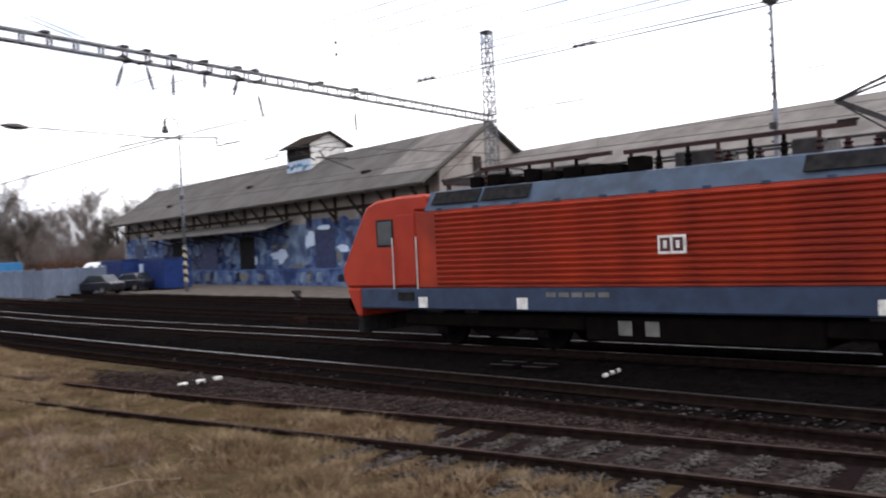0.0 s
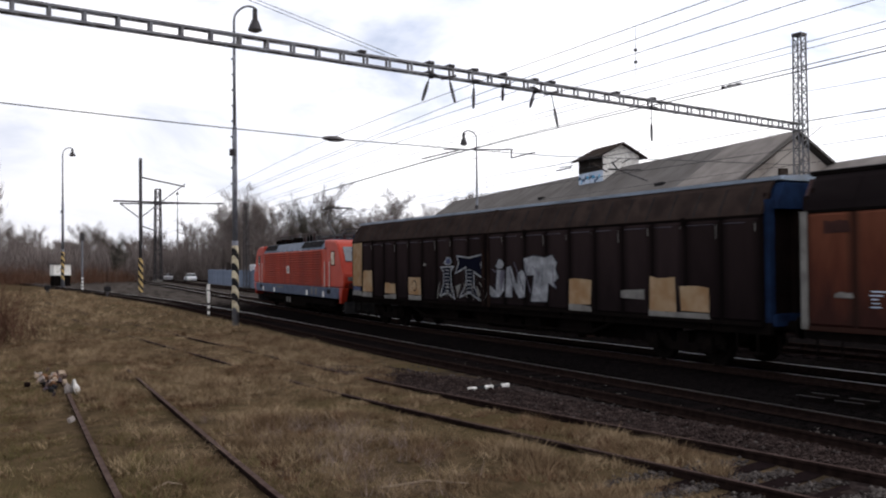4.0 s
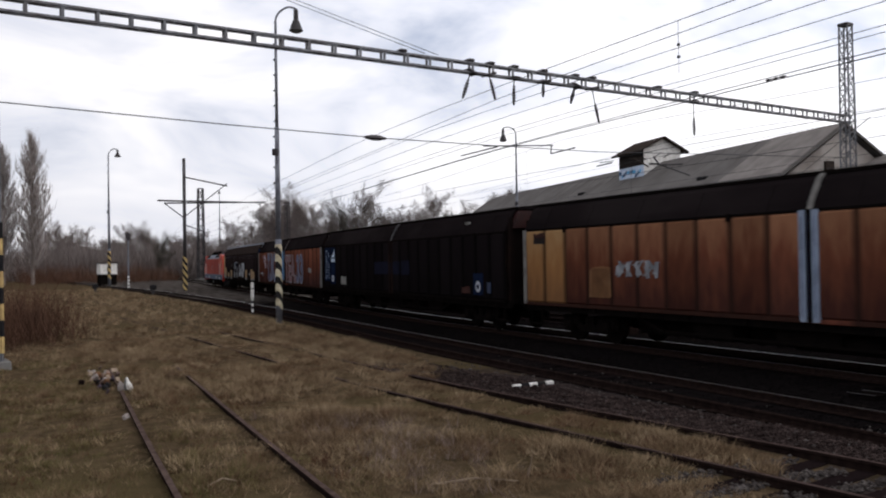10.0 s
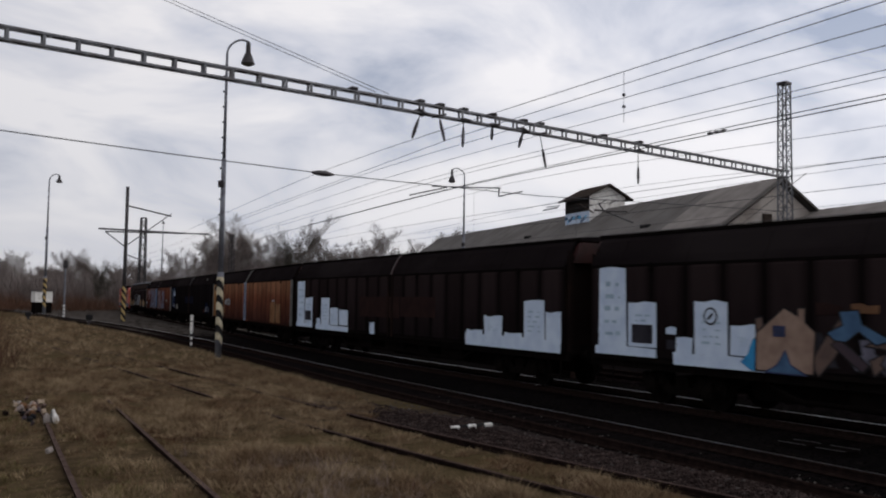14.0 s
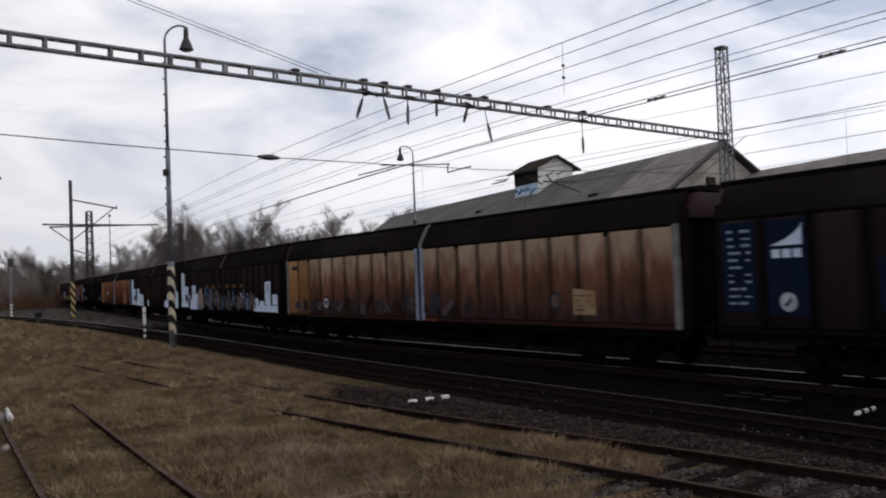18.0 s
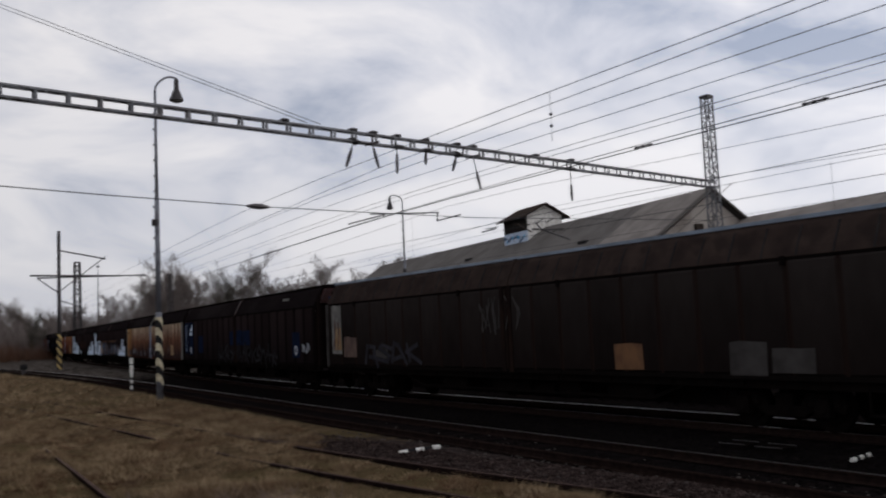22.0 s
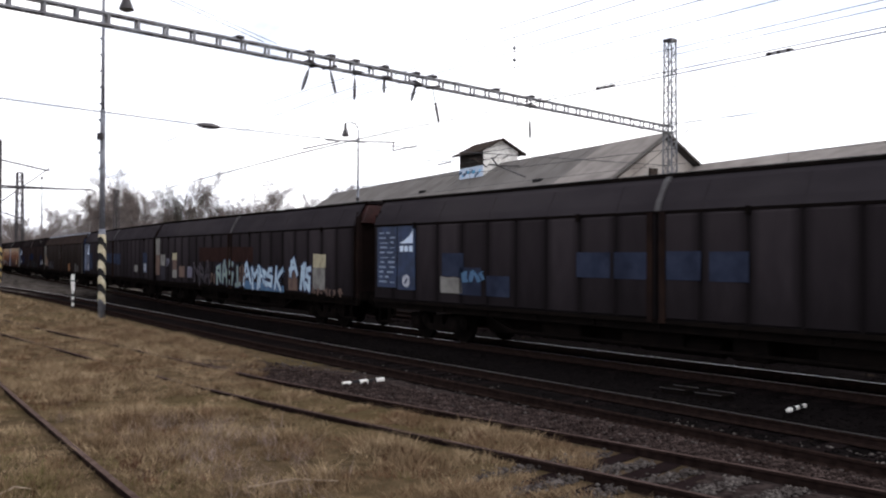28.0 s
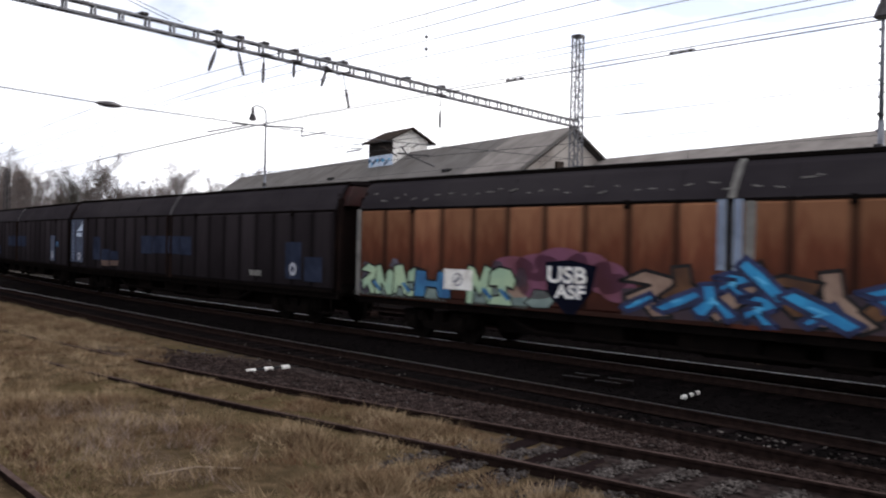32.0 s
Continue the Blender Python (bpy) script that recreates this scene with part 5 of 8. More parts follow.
def columnar_poplar(seed, height, girth):
    """A slim poplar: straight trunk, steep limbs, a narrow crown of upright twigs."""
    rng = random.Random(seed)
    t = thing("poplar", pose(0, 0, -0.2), "tall slim bare poplar", "tree", "winter trees")
    limbs = Build().tube((0, 0, -0.3), (0, 0, height * 0.55), height * 0.014, height * 0.008, 6).tube((0, 0, height * 0.55), (0, 0, height * 0.97), height * 0.008, 0.02, 5)
    v, f = [], []
    for i in range(260):
        u = rng.uniform(0.08, 0.85)
        a = rng.uniform(0, 2 * math.pi)
        r = girth * math.sin(math.pi * min(1, u * 1.05 + 0.12)) ** 0.7 * rng.uniform(0.5, 1.1)
        p = Vector((0, 0, height * u))
        q = Vector((math.cos(a) * r, math.sin(a) * r, height * min(0.99, u + rng.uniform(0.08, 0.2))))
        limbs.tube(p, q, height * 0.0028, 0.01, 3, caps=False)
        for k in range(16):
            e = p.lerp(q, rng.uniform(0.2, 1))
            d = Vector((rng.gauss(0, 0.22) + math.cos(a) * 0.12, rng.gauss(0, 0.22) + math.sin(a) * 0.12, 1)).normalized() * height * rng.uniform(0.03, 0.09)
            s = Vector((rng.gauss(0, 1), rng.gauss(0, 1), 0)).normalized() * height * 0.0018
            n = len(v)
            v += [tuple(e - s), tuple(e + s), tuple(e + d)]
            f.append((n, n + 1, n + 2))
    limbs.part("trunk", BARK, t)
    ob = new("crown", quick("crown", v, f, POPLAR_TWIG))
    ob.parent = t
    return t


poplar = columnar_poplar(9, 20.5, 2.9)
rng = random.Random(12)


def from_eye(angle, d):
    """A place d metres off, at an angle in degrees from the -x direction towards +y."""
    return -d * math.cos(radians(angle)), d * math.sin(radians(angle))


spots = []
for i in range(96):
    ang = rng.uniform(1.5, 43)
    d = rng.uniform(150, 245) if ang > 14 else rng.uniform(205, 300)
    spots.append((ang, d))
used = set()
for i, (ang, d) in enumerate(spots):
    x, y = from_eye(ang, d)
    k = i % 4
    s = rng.uniform(0.66, 1.08) * (1.08 if ang > 16 else 0.95)
    m = pose(x, y, -0.2, 0, 0, rng.uniform(0, 360)) @ Matrix.Diagonal((s, s, s, 1))
    ob = trees[k] if k not in used else copy_thing(trees[k], m)
    if k not in used:
        used.add(k)
    ob.matrix_basis = m
for i, (ang, d, s) in enumerate(((1.75, 150, 1.16), (0.2, 152, 1.06), (-0.75, 158, 0.95))):
    m = pose(*from_eye(ang, d), -0.2, 0, 0, i * 70) @ Matrix.Diagonal((s, s, s, 1))
    ob = poplar if i == 0 else copy_thing(poplar, m)
    ob.matrix_basis = m


dark_tree = tree("ivy_tree", 6, 11, 0.55, 1.1, "dense dark ivy-clad tree at the edge of the woods", DARK_TWIG)
for i, (ang, d, s) in enumerate(((21.5, 150, 1.25), (22.3, 154, 1.0), (26.6, 152, 0.95), (9.0, 170, 0.8))):
    m = pose(*from_eye(ang, d), -0.2, 0, 0, i * 77) @ Matrix.Diagonal((s, s, s, 1))
    ob = dark_tree if i == 0 else copy_thing(dark_tree, m)
    ob.matrix_basis = m


def thicket(name, label, n, where, height, material, seed, width=0.006):
    """Dense twiggy growth: slivers fanning up from many roots."""
    g = np.random.default_rng(seed)
    xy = np.array([where(g) for _ in range(n)])
    m = 26
    base = np.repeat(xy, m, 0) + g.normal(0, height * 0.16, (n * m, 2))
    hgt = np.repeat(g.uniform(0.45, 1.0, n) * height, m) * g.uniform(0.35, 1.0, n * m)
    lean = g.normal(0, 0.32, (n * m, 2)) * hgt[:, None]
    z0 = np.full(n * m, -0.25) + hgt * g.uniform(0, 0.45, n * m)
    a = g.uniform(0, 2 * np.pi, n * m)
    side = np.stack([np.cos(a), np.sin(a)], 1) * (height * width)
    p = np.column_stack([base - side, z0])
    q = np.column_stack([base + side, z0])
    r = np.column_stack([base + lean, z0 + hgt * 0.8])
    v = np.stack([p, q, r], 1).reshape(-1, 3)
    me = bpy.data.meshes.new(name)
    me.from_pydata(v.tolist(), [], np.arange(len(v)).reshape(-1, 3).tolist())
    me.materials.append(material)
    return tagged(new(name, me), label, "undergrowth", kind="stuff")


def far_band(lo, hi, d0, d1):
    return lambda g: from_eye(g.uniform(lo, hi), g.uniform(d0, d1))


thicket("far_woods", "dense dark bare woods along the edge of the yard", 7000, far_band(0.5, 46, 178, 300), 9.5, TWIG, 21, 0.0065)
thicket("russet_scrub", "russet leafless scrub in front of the woods", 1300, lambda g: (lambda a: from_eye(a, g.uniform(188, 232) if 10 < a < 17 else g.uniform(150, 215)))(g.uniform(1, 30)), 4.4, RUSSET, 22)
thicket("low_scrub", "low brown scrub behind the fence and cars", 900, far_band(17, 34, 148, 178), 4.0, RUSSET, 23)

# ---- train ----
PITCH = 23.2


GAP_BEHIND_LOCOMOTIVE = [2.97, -6.75, -16.38, -25.93, -35.45, -45.02, -54.67, -64.39, -74.18, -84.03, -94, -104.06, -114.17, -124.27, -134.35, -144.44, -154.56, -164.72, -174.93, -185.15, -195.41, -205.75, -216.16, -226.63, -237.1, -247.56, -257.99, -268.43, -278.89, -289.39, -299.97, -310.63, -321.32]      # one place a second


def first_gap(t):
    """Where the gap behind the locomotive is, along the freight track, at t seconds."""
    p = GAP_BEHIND_LOCOMOTIVE
    i = min(max(int(t), 0), len(p) - 2)
    u = t - i
    m0 = (p[i + 1] - p[max(i - 1, 0)]) / (2 if i else 1)
    m1 = (p[min(i + 2, len(p) - 1)] - p[i]) / (2 if i < len(p) - 2 else 1)
    return (2 * u ** 3 - 3 * u ** 2 + 1) * p[i] + (u ** 3 - 2 * u ** 2 + u) * m0 + (3 * u ** 2 - 2 * u ** 3) * p[i + 1] + (u ** 3 - u ** 2) * m1


def on_line(s):
    """The point of the freight track s metres along it; beyond the bend the way is a little longer than x tells."""
    x = s if s > -34 else -34 + (s + 34) / math.hypot(1, 0.105)
    return Vector((x, freight_line(x), 0))


def train_pose(centre, pivot):
    p, q = on_line(centre - pivot), on_line(centre + pivot)
    m = (p + q) / 2
    return pose(m.x, m.y, 0, 0, 0, math.degrees(math.atan2(q.y - p.y, q.x - p.x)))


def writing(body, x0, z0, x1, z1, y, material, parent, name, back=None, rim=0.035):
    """Letters on a wagon's near side, as a mesh that fills the given box."""
    def letters(offset):
        cu = bpy.data.curves.new(name, "FONT")
        cu.body, cu.extrude, cu.offset = body, 0.002, offset
        tmp = bpy.data.objects.new(name, cu)
        scene.collection.objects.link(tmp)
        bpy.context.view_layer.update()
        me = bpy.data.meshes.new_from_object(tmp)
        bpy.data.objects.remove(tmp)
        return me

    me = letters(0.03)
    co = np.array([v.co[:] for v in me.vertices])
    lo, hi = co.min(0), co.max(0)
    sx, sz = (x1 - x0) / (hi[0] - lo[0]), (z1 - z0) / (hi[1] - lo[1])
    for mesh, m, yy in ((me, material, y),) + (((letters(0.03 + rim), back, y + 0.004),) if back else ()):
        for v in mesh.vertices:
            a, b, c = v.co
            v.co = (x0 + (a - lo[0]) * sx, yy - c, z0 + (b - lo[1]) * sz)
        mesh.materials.clear()
        mesh.materials.append(m)
        ob = new(name if m is material else "letter_outline", mesh)
        ob.parent = parent
    return ob


SKIN = -1.512      # the near side, just proud of the panels


def patch(w, x0, z0, x1, z1, m, name="painted_patch", rag=0.0, layer=0, label=""):
    g = random.Random(int((x0 * 31 + z0 * 17 + x1 * 7) * 100))
    j = lambda: g.uniform(-rag, rag)
    outline = [(x0 + j(), z0 + j() * 0.3), (x1 + j(), z0 + j() * 0.3), (x1 + j(), z1 + j()), (x0 + (x1 - x0) * 0.6, z1 + j()), (x0 + (x1 - x0) * 0.3, z1 + j()), (x0 + j(), z1 + j())]
    y = SKIN - 0.004 * layer
    return Build().prism(outline, y - 0.003, y + 0.02, "y").part(name, m, w, label)


def disc(w, x, z, r, m, name="round_mark", layer=1):
    y = SKIN - 0.004 * layer
    return Build().tube((x, y + 0.002, z), (x, y - 0.003, z), r, sides=18).part(name, m, w)


def bars(w, x0, z0, x1, z1, m, rows=5, seed=1):
    g = random.Random(seed)
    h = (z1 - z0) / rows
    for i in range(rows):
        a = x0 + g.uniform(0, 0.1) * (x1 - x0)
        while a < x1 - 0.12 * (x1 - x0):
            b = min(x1, a + (x1 - x0) * g.uniform(0.15, 0.55))
            patch(w, a, z0 + i * h + h * 0.28, b, z0 + i * h + h * g.uniform(0.45, 0.7), m, "lettering_bar", layer=2)
            a = b + (x1 - x0) * g.uniform(0.06, 0.5)


def data_panel(w, x0, z0, x1, z1, m=None):
    patch(w, x0, z0, x1, z1, m or LOGO_BLUE, "data_panel", label="blue panel of small white data lines")
    bars(w, x0 + 0.1, z0 + 0.1, x1 - 0.1, z1 - 0.1, LABEL_TEXT, 11, int(x0 * 10))


def fin_panel(w, x0, z0, x1, z1, m=None):
    patch(w, x0, z0, x1, z1, m or LOGO_BLUE, "logo_panel", label="blue panel with a white fin mark")
    y = SKIN - 0.008
    mx = (x0 + x1) / 2
    h = z1 - z0
    arc = [(x0 + 0.1, z1 - h * 0.27)] + [(x0 + 0.1 + (x1 - x0 - 0.2) * math.sin(a), z1 - h * 0.27 + h * 0.23 * (1 - math.cos(a)) ** 0.6 * 0.98) for a in (0.5, 0.9, 1.25, 1.57)] + [(x1 - 0.1, z1 - h * 0.27)]
    Build().prism(arc, y - 0.003, y + 0.003, "y").part("fin_mark", ICE, w)
    for i in range(3):
        patch(w, x0 + 0.12 + i * 0.24, z1 - h * 0.4, x0 + 0.3 + i * 0.24, z1 - h * 0.31, ICE, "lettering_bar", layer=2)
    disc(w, mx, z0 + h * 0.14, 0.19, MARK_WHITE, layer=2)
    glyph(w, mx - 0.1, z0 + h * 0.14 - 0.1, mx + 0.1, z0 + h * 0.14 + 0.1, STROKE, LOGO_BLUE, None, layer=4, name="mark_arrow")


def round_label(w, x0, z0, x1, z1, m):
    patch(w, x0, z0, x1, z1, m, "logo_panel")
    disc(w, (x0 + x1) / 2, z0 + 0.3, 0.2, MARK_WHITE, layer=2)
    disc(w, (x0 + x1) / 2, z0 + 0.3, 0.09, m, layer=3)


def scrawl(w, x0, z0, x1, z1, m, seed=0, back=None, step=0.42, thick=0.13, name="graffiti_stroke", rim=None, per=3):
    """Unreadable sprayed strokes, one leaning letter after another."""
    g = random.Random(seed + int(x0 * 10))
    if back:
        patch(w, x0 - 0.08, z0 - 0.04, x1 + 0.08, z1 + 0.05, back, "graffiti_ground", 0.16)
    x = x0
    h = z1 - z0
    k = 0
    while x < x1 - 0.15:
        wdt = g.uniform(0.7, 1.1) * step
        for _ in range(per):
            a = (x + g.uniform(0, wdt), z0 + g.uniform(0, 0.25) * h)
            b = (x + g.uniform(0, wdt), z1 - g.uniform(0, 0.25) * h)
            c = (x + g.uniform(0.2, 1.2) * wdt, (z0 + z1) / 2 + g.uniform(-0.2, 0.3) * h)
            t = thick * g.uniform(0.6, 1.2)
            y = SKIN - 0.008 - 0.002 * (k % 5)
            k += 1
            out = [(a[0], a[1]), (a[0] + t, a[1] + 0.03), (c[0] + t * 0.6, c[1]), (b[0] + t, b[1]), (b[0] - t * 0.2, b[1] - 0.02), (c[0] - t * 0.5, c[1] - 0.02)]
            if rim:
                cx, cz = sum(p[0] for p in out) / 6, sum(p[1] for p in out) / 6
                Build().prism([(cx + (p - cx) * 1.0 + (0.05 if p > cx else -0.05), cz + (q - cz) * 1.06) for p, q in out], y - 0.001, y + 0.003, "y").part("stroke_rim", rim, w)
            Build().prism(out, y - 0.003, y - 0.0015, "y").part(name, m, w)
        x += wdt


def glyph(w, x0, z0, x1, z1, outline, fill, rim=None, thick=0.05, layer=2, name="graffiti_letter"):
    """A sprayed shape from an outline in a unit box, with a line drawn round it."""
    y = SKIN - 0.004 * layer
    pts = [(x0 + (x1 - x0) * a, z0 + (z1 - z0) * b) for a, b in outline]
    ob = Build().prism(pts, y - 0.002, y + 0.002, "y").part(name, fill, w)
    if rim:
        b = Build()
        for p, q in zip(pts, pts[1:] + pts[:1]):
            d = Vector((q[0] - p[0], q[1] - p[1])).normalized() * thick * 0.45
            b.bar((p[0] - d.x, y - 0.003, p[1] - d.y), (q[0] + d.x, y - 0.003, q[1] + d.y), 0.004 if abs(d.x) > 9 else thick, thick)
        rm = b.mesh("letter_outline", rim)
        for v in rm.vertices:
            v.co.y = y - 0.003 + max(-0.002, min(0.002, v.co.y - y + 0.003))
        ob2 = new("letter_outline", rm)
        ob2.parent = ob
    return ob


FLARED_I = [(0.05, 0.05), (0.5, 0.14), (0.95, 0.0), (0.74, 0.35), (0.72, 0.68), (0.9, 0.78), (0.08, 0.76), (0.28, 0.66), (0.28, 0.36)]
FLARED_T = [(0.15, 0.04), (0.5, 0.16), (0.85, 0.0), (0.66, 0.34), (0.66, 0.62), (1.0, 0.46), (0.9, 0.78), (0.98, 1.0), (0.5, 0.93), (0.06, 0.98), (0.12, 0.82), (0.0, 0.58), (0.38, 0.72), (0.4, 0.34)]
DOT = [(0.2, 0.5), (0.0, 0.25), (0.3, 0.0), (0.8, 0.05), (1.0, 0.45), (0.75, 0.95), (0.35, 1.0)]
FAT_J = [(0.0, 0.12), (0.1, 0.34), (0.42, 0.2), (0.5, 0.78), (0.95, 0.74), (0.9, 0.2), (0.6, 0.0), (0.2, 0.0)]
FAT_N = [(0.0, 0.02), (0.08, 0.9), (0.3, 0.95), (0.55, 0.42), (0.6, 0.72), (0.8, 0.84), (1.0, 0.7), (0.92, 0.05), (0.66, 0.0), (0.36, 0.36), (0.34, 0.02)]
FAT_Z = [(0.0, 0.0), (0.1, 0.22), (0.4, 0.26), (0.32, 0.5), (0.02, 0.48), (0.08, 0.86), (0.4, 1.0), (0.8, 0.94), (1.0, 0.66), (0.88, 0.42), (0.68, 0.5), (0.66, 0.3), (0.84, 0.2), (0.86, 0.0)]
FAT_T = [(0.2, 0.0), (0.3, 0.56), (0.04, 0.56), (0.0, 0.94), (0.3, 1.0), (0.62, 0.95), (0.82, 1.0), (0.96, 0.84), (0.92, 0.7), (1.0, 0.52), (0.86, 0.42), (0.9, 0.3), (0.72, 0.4), (0.68, 0.02)]
FAT_A = [(0.0, 0.0), (0.2, 0.95), (0.62, 1.0), (1.0, 0.03), (0.68, 0.0), (0.58, 0.26), (0.4, 0.26), (0.34, 0.02)]
FAT_M = [(0.0, 0.0), (0.06, 0.98), (0.32, 0.92), (0.5, 0.6), (0.68, 1.0), (0.96, 0.9), (1.0, 0.0), (0.74, 0.04), (0.68, 0.42), (0.5, 0.2), (0.32, 0.44), (0.26, 0.0)]
FAT_H = [(0.0, 0.0), (0.05, 1.0), (0.34, 0.96), (0.36, 0.64), (0.62, 0.62), (0.66, 0.98), (0.98, 0.92), (1.0, 0.02), (0.68, 0.0), (0.62, 0.36), (0.36, 0.38), (0.3, 0.0)]
SWOOP = [(0.0, 0.3), (0.25, 0.55), (0.2, 0.95), (0.5, 1.0), (0.55, 0.6), (1.0, 0.15), (0.75, 0.0), (0.5, 0.36), (0.3, 0.05), (0.12, 0.08)]
HOOK = [(0.0, 0.75), (0.45, 1.0), (1.0, 0.85), (0.9, 0.55), (0.62, 0.4), (0.95, 0.05), (0.6, 0.0), (0.4, 0.3), (0.2, 0.1), (0.1, 0.45), (0.55, 0.68), (0.3, 0.72)]
STROKE = [(0.0, 0.2), (0.22, 0.0), (0.6, 0.3), (1.0, 0.72), (0.86, 1.0), (0.4, 0.62)]
FALL = [(0.0, 0.8), (0.2, 1.0), (0.55, 0.7), (1.0, 0.22), (0.82, 0.0), (0.38, 0.42)]


def piece(w, x0, z0, x1, z1, shapes, fill, rim, thick=0.05, layer=2, overlap=0.12):
    """Unreadable letters side by side, each a sprayed shape with its outline."""
    n = len(shapes)
    d = (x1 - x0) / n
    for i, s in enumerate(shapes):
        g = random.Random(i * 7 + int(x0 * 10))
        glyph(w, x0 + d * i - d * overlap, z0 + g.uniform(-0.04, 0.06), x0 + d * (i + 1) + d * overlap, z1 + g.uniform(-0.12, 0.08), s, fill, rim, thick, layer + i % 2)


CHARS = [
    [[(0.0, 0.0), (0.4, 1.0), (0.55, 0.96), (0.95, 0.0)], [(0.2, 0.36), (0.8, 0.4)]],
    [[(0.95, 0.86), (0.35, 1.0), (0.08, 0.72), (0.9, 0.36), (0.75, 0.02), (0.0, 0.08)]],
    [[(0.05, 0.0), (0.12, 0.98), (0.5, 0.4), (0.86, 1.0), (0.98, 0.02)]],
    [[(0.15, 0.0), (0.2, 1.0)], [(0.95, 0.95), (0.25, 0.5), (1.0, 0.0)]],
    [[(0.1, 0.02), (0.14, 1.0), (0.8, 0.9), (0.84, 0.5), (0.2, 0.44)], [(0.5, 0.44), (1.0, 0.0)]],
    [[(0.5, 0.0), (0.56, 1.0)], [(0.2, 0.02), (0.9, 0.0)]],
]


def sprayed(w, x0, z0, x1, z1, chars, fill, rim, thick=0.15, line=0.05, layer=2, seed=0, name="graffiti_letter", wild=0.17):
    """Tangled sprayed characters of broad strokes, each with a darker line round it."""
    g = random.Random(seed)
    step = (x1 - x0) / len(chars)
    for i, c in enumerate(chars):
        a0, a1 = x0 + step * i - step * 0.08, x0 + step * (i + 1) + step * 0.02
        b0, b1 = z0 + g.uniform(-0.06, 0.1), z1 + g.uniform(-0.14, 0.06)
        skew = g.uniform(-0.12, 0.12)
        owner = None
        for m, fat, y in ((rim, thick + 2 * line, SKIN - 0.004 * layer), (fill, thick, SKIN - 0.004 * layer - 0.0035)):
            b = Build()
            k = 0
            for path in CHARS[c]:
                h = random.Random(seed * 31 + i * 7 + len(path))
                pts = [Vector((a0 + (a1 - a0 - thick) * (p + h.uniform(-wild, wild)) + thick / 2 + skew * q, b0 + (b1 - b0 - thick) * (q + h.uniform(-wild, wild)) + thick / 2)) for p, q in path]
                for p, q in zip(pts, pts[1:]):
                    d = (q - p).normalized()
                    n = Vector((-d.y, d.x)) * fat / 2
                    d *= fat * 0.45
                    yy = y - 0.0004 * k
                    k += 1
                    b.prism([tuple(v) for v in (p - d - n, q + d - n * 0.85, q + d + n * 0.85, p - d + n)], yy - 0.001, yy + 0.001, "y")
            owner = b.part("letter_outline" if owner is None else name, m, w if owner is None else owner)


def skyline(w, rows, base):
    """A pale painted-over skyline: blocks with ragged tops on a long foot."""
    for x0, z0, x1, z1 in rows:
        patch(w, x0, z0, x1, z1, ICE, "pale_tower", 0.03, 1, "ice-white painted block")
        if x1 - x0 > 0.8 and z1 > 2.0:
            bars(w, x0 + 0.2, z0 + 0.2, x1 - 0.2, z1 - 0.25, PALE_LETTER, 5, int(x0 * 9))
    for x0, z0, x1, z1 in base:
        patch(w, x0, z0, x1, z1, ICE, "pale_foot", 0.02, 2)


def bulged_panel(width, material):
    """One pressed steel panel of a sliding wall, bulging between its seams."""
    v, f = [], []
    prof = [(0, 0), (0.03, 0.0), (0.06, -0.036), (width * 0.3, -0.048), (width * 0.5, -0.05), (width * 0.7, -0.048), (width - 0.06, -0.036), (width - 0.03, 0.0), (width, 0)]
    for z in (0.0, 0.05, 2.20, 2.25):
        for x, y in prof:
            v.append((x, y if 0.04 < z < 2.22 else 0.0, z))
    m = len(prof)
    for j in range(3):
        for i in range(m - 1):
            f.append((j * m + i, j * m + i + 1, (j + 1) * m + i + 1, (j + 1) * m + i))
    k = len(v)
    v += [(0, 0.03, 0), (width, 0.03, 0), (width, 0.03, 2.25), (0, 0.03, 2.25)]
    f += [(k, k + 3, k + 2, k + 1), (0, k, k + 1, m - 1), (3 * m, 4 * m - 1, k + 2, k + 3), (0, 3 * m, k + 3, k), (m - 1, k + 1, k + 2, 4 * m - 1)]
    me = quick("wall_panel", v, f, material)
    return me


PANEL_W = 1.106
PANELS = {m.name: bulged_panel(PANEL_W, m) for m in (ORANGE_PANEL, OLD_ORANGE, RED_PANEL, BROWN_PANEL, SOOT_PANEL, GREY_PANEL, YELLOW_PANEL, HAZED_PANEL)}
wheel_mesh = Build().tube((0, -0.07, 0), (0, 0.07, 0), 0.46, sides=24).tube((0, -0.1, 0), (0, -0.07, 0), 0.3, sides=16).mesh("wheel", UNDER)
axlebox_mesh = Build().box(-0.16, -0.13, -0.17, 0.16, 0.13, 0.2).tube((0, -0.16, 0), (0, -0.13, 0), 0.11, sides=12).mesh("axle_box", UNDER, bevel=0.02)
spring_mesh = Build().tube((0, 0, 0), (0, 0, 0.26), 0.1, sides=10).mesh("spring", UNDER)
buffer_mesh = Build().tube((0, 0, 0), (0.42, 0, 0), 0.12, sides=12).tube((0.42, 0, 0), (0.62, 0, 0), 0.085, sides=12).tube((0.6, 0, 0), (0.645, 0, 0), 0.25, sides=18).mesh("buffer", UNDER)


